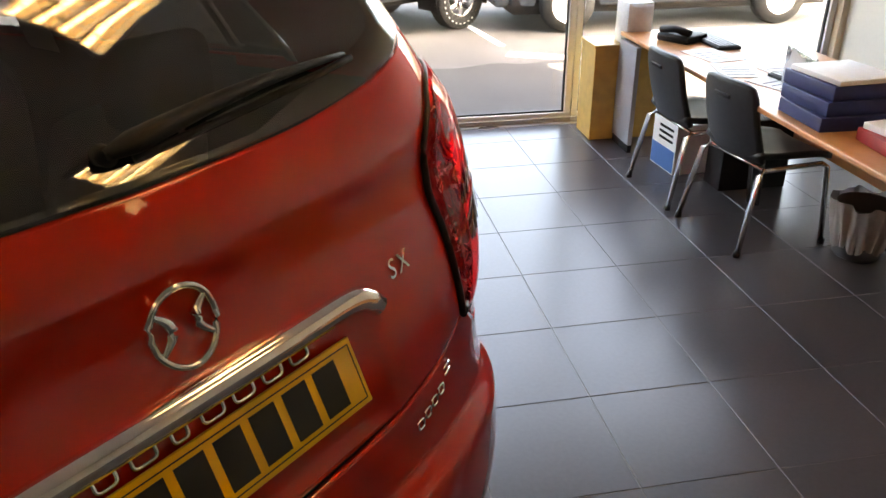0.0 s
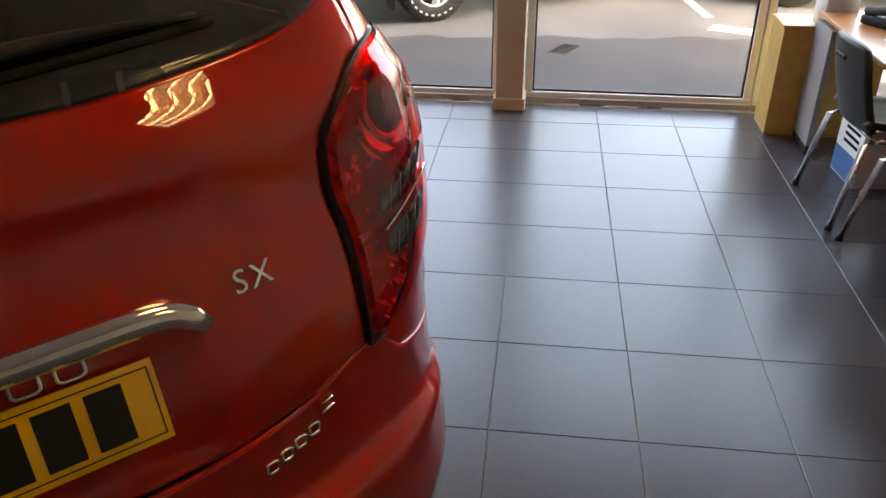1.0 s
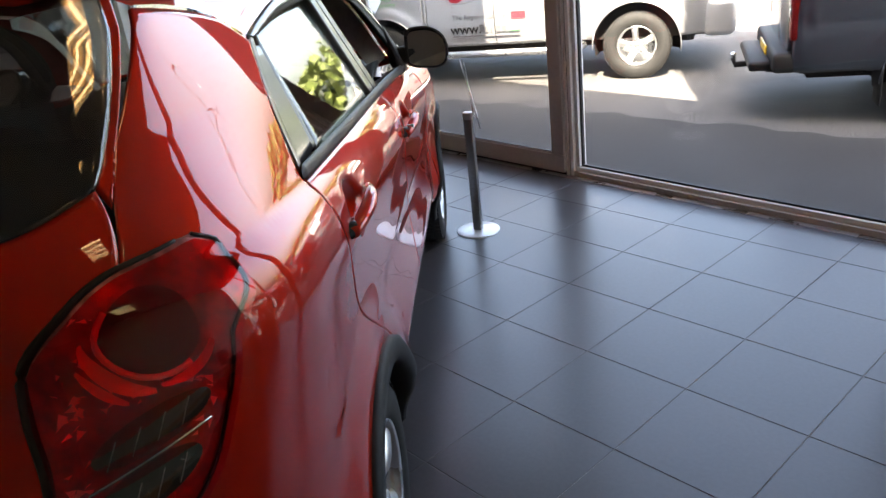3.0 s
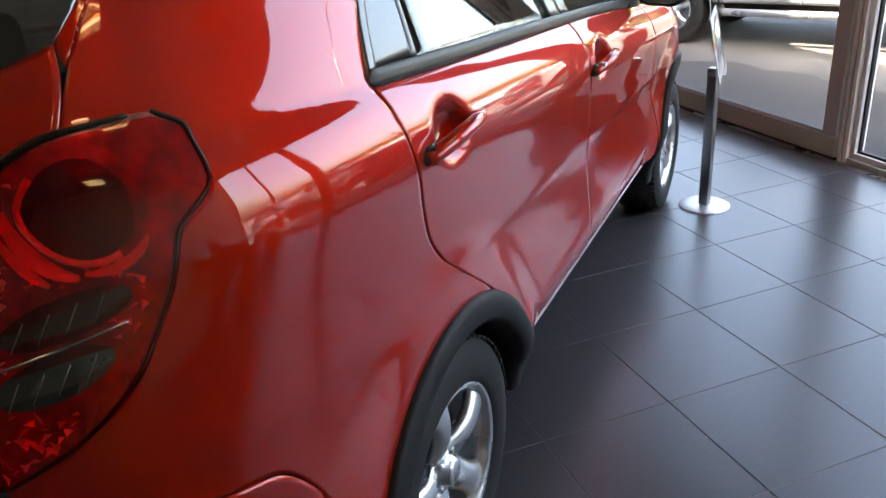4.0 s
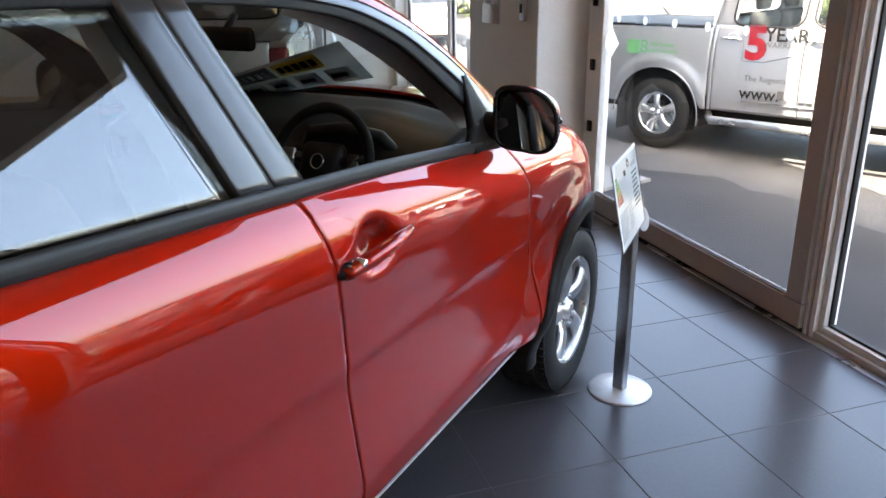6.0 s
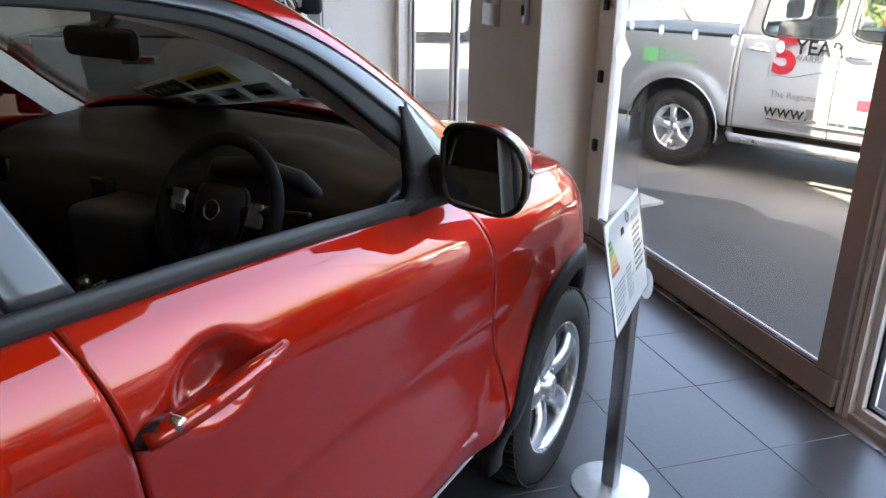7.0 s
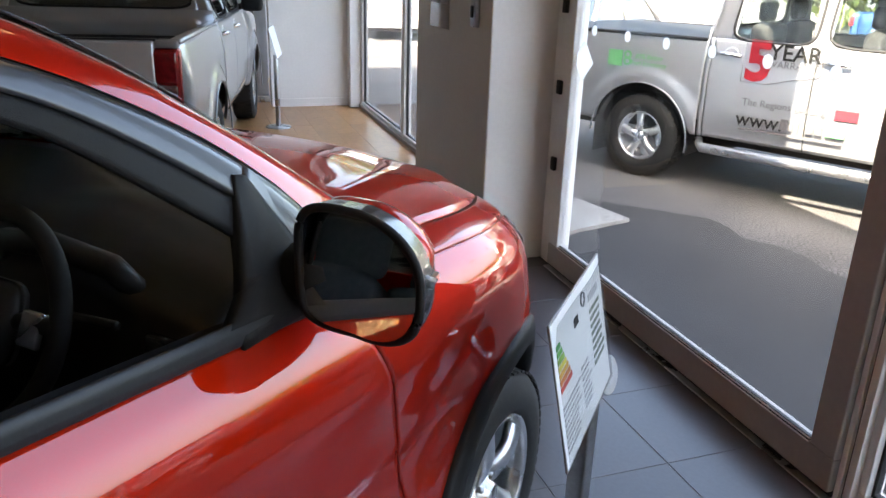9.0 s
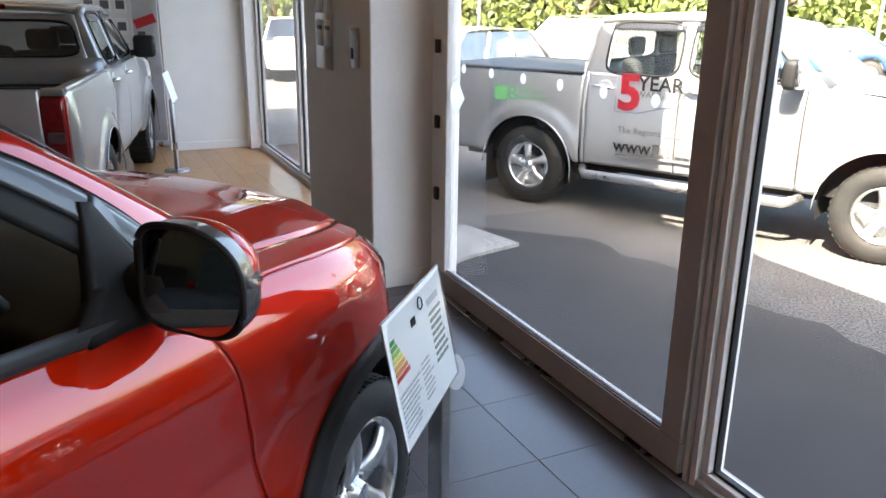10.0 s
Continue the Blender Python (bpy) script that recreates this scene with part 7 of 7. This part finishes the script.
part("base", box(-0.16, -0.11, 0, 0.16, 0.11, 0.02, 0.004), STEEL, lap)
part("lid", box(-0.16, 0.105, 0.02, 0.16, 0.115, 0.20, 0.004), STEEL, lap)
ws_ = thing("leaflet_holder", dm(4.05, -0.42, 0.62), "clear acrylic leaflet holder on the cabinet", "leaflet holder")
part("holder", box(-0.08, -0.10, 0, 0.08, 0.10, 0.26, 0.003), PLASTIC_CLEAR, ws_)
part("leaflets", box(-0.05, -0.09, 0.01, 0.05, 0.09, 0.23), PAPER, ws_)
# carton under the desk
ct = thing("paper_carton", dm(4.16, -1.02, 0, 5), "white and blue carton of printer paper under the desk", "carton")
part("box", box(-0.10, -0.14, 0, 0.12, 0.14, 0.30, 0.004), PAPER, ct, smooth=False)
part("blue_print", box(-0.103, -0.13, 0.01, -0.1005, 0.13, 0.14), mat("blue_print", (0.05, 0.16, 0.40), rough=0.5), ct, smooth=False)
for k in range(3):
    part("print_bar", box(-0.103, -0.10, 0.18 + 0.035 * k, -0.1005, 0.06, 0.195 + 0.035 * k), BLACKPRINT, ct, smooth=False)
ub = thing("computer_tower", dm(4.42, -1.35), "black computer tower under the desk", "computer")
part("case", box(-0.2, -0.09, 0, 0.2, 0.09, 0.40, 0.008), BLACK_PLASTIC, ub)

# ---- specification sheet on the stand ----
sheet = thing("specification_sheet", None, "white printed specification sheet in a clear wallet on the stand", "sign")
A, B, C, D = Vector((1.070, 3.546, 0.977)), Vector((1.100, 3.150, 0.975)), Vector((1.144, 3.196, 0.700)), Vector((1.130, 3.56, 0.715))
ux = (A - B).normalized()
uz = ((A + B) - (C + D)).normalized()
uz = (uz - ux * uz.dot(ux)).normalized()
un = ux.cross(uz)
ctr = (A + B + C + D) / 4
SHEET = Matrix(((ux.x, un.x, uz.x, ctr.x), (ux.y, un.y, uz.y, ctr.y), (ux.z, un.z, uz.z, ctr.z), (0, 0, 0, 1)))
sheet.matrix_basis = SHEET
WS, HS = 0.195, 0.143
part("paper", box(-WS, -0.002, -HS, WS, 0.002, HS, 0.001), PAPER, sheet, smooth=False)
part("wallet_edge", tube([(-WS, 0, -HS), (WS, 0, -HS), (WS, 0, HS), (-WS, 0, HS)], 0.003, 6, closed=True), PLASTIC_CLEAR, sheet)

# the sheet's prints, on the side that faces the room
def sprint(name, x0, z0, x1, z1, material, lift=0.0):
    return part(name, box(x0, 0.0022 + lift, z0, x1, 0.0034 + lift, z1), material, sheet, smooth=False)


BARS = ((0.02, 0.30, 0.05), (0.10, 0.45, 0.06), (0.30, 0.55, 0.06), (0.75, 0.62, 0.05), (0.75, 0.40, 0.04), (0.70, 0.20, 0.03), (0.60, 0.05, 0.03))
for i, c in enumerate(BARS):
    sprint("energy_bar", -0.175, 0.085 - 0.0135 * i, -0.150 + 0.009 * i, 0.095 - 0.0135 * i, mat("energy_print", c, rough=0.6))
MOSSPRINT = mat("grey_green_print", (0.20, 0.24, 0.19), rough=0.6)
words = random.Random(31)


def print_lines(x0, x1, z, step, high, count, material):
    """Lines of small unreadable words."""
    for k in range(count):
        x, end = x0, x1 - words.uniform(0.0, 0.35) * (x1 - x0)
        while x < end - 0.006:
            w = min(words.uniform(0.008, 0.030), end - x)
            sprint("print_bar", x, z - step * k, x + w, z - step * k + high, material)
            x += w + 0.005


print_lines(-0.175, -0.045, -0.030, 0.011, 0.0045, 9, PALEPRINT)
print_lines(-0.030, 0.045, -0.020, 0.012, 0.0045, 8, PALEPRINT)
print_lines(0.075, 0.178, 0.055, 0.0165, 0.0080, 8, MOSSPRINT)
sprint("print_bar", 0.075, 0.080, 0.155, 0.095, PALEPRINT)
sprint("price_tag", -0.045, 0.075, -0.015, 0.093, BLACKPRINT)
rg = tube([(0.03 + 0.014 * math.cos(2 * math.pi * i / 24), 0.0035, 0.105 + 0.014 * math.sin(2 * math.pi * i / 24)) for i in range(24)], 0.0016, 6, closed=True)
part("round_mark", rg, GREYPRINT, sheet)
# clear wallet with a curled top
wl = part("wallet", grid(lambda u, v: Vector((lerp(-WS, WS, u), 0.006 + 0.012 * max(0, (v - 0.72) / 0.28) ** 2 * math.sin(math.pi * (0.25 + 0.6 * u)) + 0.002 * math.sin(7 * u + 3 * v), lerp(-HS, HS, v))), 24, 24), glass("wallet_film", (0.93, 0.94, 0.94), 0.07, 0.08), sheet, "clear plastic wallet")
wl.visible_shadow = False
part("holder_disc", cyl(0.045, 0.006, 28, bevel=0.001), PLASTIC_CLEAR, stand, "clear round holder", m=pose(0.035, 0.01, 0.705, 75, 0, 80))

# ---- floor tiles ----
TS, TA = 0.448, radians(-44.15)
TO = Vector((1.8445, 2.4500))
tu, tv = Vector((math.cos(TA), math.sin(TA))), Vector((-math.sin(TA), math.cos(TA)))
FINV = FRONT.inverted()


def tile_bm():
    g = 0.0014
    b = box(g, g, -0.012, TS - g, TS - g, 0.0)
    bmesh.ops.bevel(b, geom=[e for e in b.edges if all(v.co.z > -0.001 for v in e.verts)], offset=0.0015, segments=1, profile=0.5, affect="EDGES")
    return b


tile_mesh = bpy.data.meshes.new("floor_tile")
tb = tile_bm()
tb.to_mesh(tb_me := tile_mesh)
tb.free()
tile_mesh.materials.append(TILE)
floor_ob = bpy.data.objects["floor"]
rest = bmesh.new()
count = 0
for i in range(-24, 24):
    for j in range(-24, 24):
        o = TO + tu * (i * TS) + tv * (j * TS)
        loc = [FINV @ Vector((*(o + tu * (a * TS) + tv * (b * TS)), 0)) for a, b in ((0, 0), (1, 0), (0, 1), (1, 1))]
        if max(p.y for p in loc) < BACK or max(p.x for p in loc) < -3.43 or min(p.x for p in loc) > S1 or min(p.y for p in loc) > -0.06:
            continue
        whole = all(-3.43 < p.x < S1 and BACK < p.y < -0.06 for p in loc)
        mt = Matrix.Translation((o.x, o.y, 0)) @ Matrix.Rotation(TA, 4, "Z")
        centre = o + (tu + tv) * TS / 2
        near = -2.0 < centre.x < 4.6 and -2.2 < centre.y < 5.6
        if whole and near and count < 300:
            t = new("tile", tile_mesh)
            t.parent = floor_ob
            t.matrix_parent_inverse = floor_ob.matrix_basis.inverted()
            t.matrix_basis = mt
            count += 1
        else:
            c = tile_bm()
            bmesh.ops.transform(c, matrix=mt, verts=c.verts)
            if not whole:
                for co, no in (((0, -0.06, 0), (0, 1, 0)), ((S1, 0, 0), (1, 0, 0)), ((-3.43, 0, 0), (-1, 0, 0)), ((0, BACK, 0), (0, -1, 0))):
                    bmesh.ops.bisect_plane(c, geom=c.verts[:] + c.edges[:] + c.faces[:], plane_co=FRONT @ Vector(co), plane_no=FRONT.to_3x3() @ Vector(no), clear_outer=True)
            me = bpy.data.meshes.new("tmp")
            c.to_mesh(me)
            c.free()
            rest.from_mesh(me)
            bpy.data.meshes.remove(me)
r = link("tiles_beyond", rest, TILE, floor_ob, False)
r.matrix_parent_inverse = floor_ob.matrix_basis.inverted()
r["kind"] = "stuff"
# laminate boards of the second showroom
wood = bpy.data.objects["floor_wood"]
bmw = box(0.001, 0.001, -0.005, 1.279, 0.192, 0.0)
wm = bpy.data.meshes.new("board")
bmw.to_mesh(wm)
bmw.free()
wm.materials.append(WOODFLOOR)
n = 0
for j in range(0, 26):
    for i in range(0, 5):
        x0 = -9.6 + i * 1.28 - (0.43 * (j % 3)) + 0.86
        y0 = -5.0 + j * 0.193
        if x0 < -9.6 or x0 + 1.28 > -3.45 or y0 + 0.19 > -0.07:
            continue
        b = new("board", wm)
        b.parent = wood
        b.matrix_parent_inverse = wood.matrix_basis.inverted()
        b.matrix_basis = FRONT @ Matrix.Translation((x0, y0, 0))
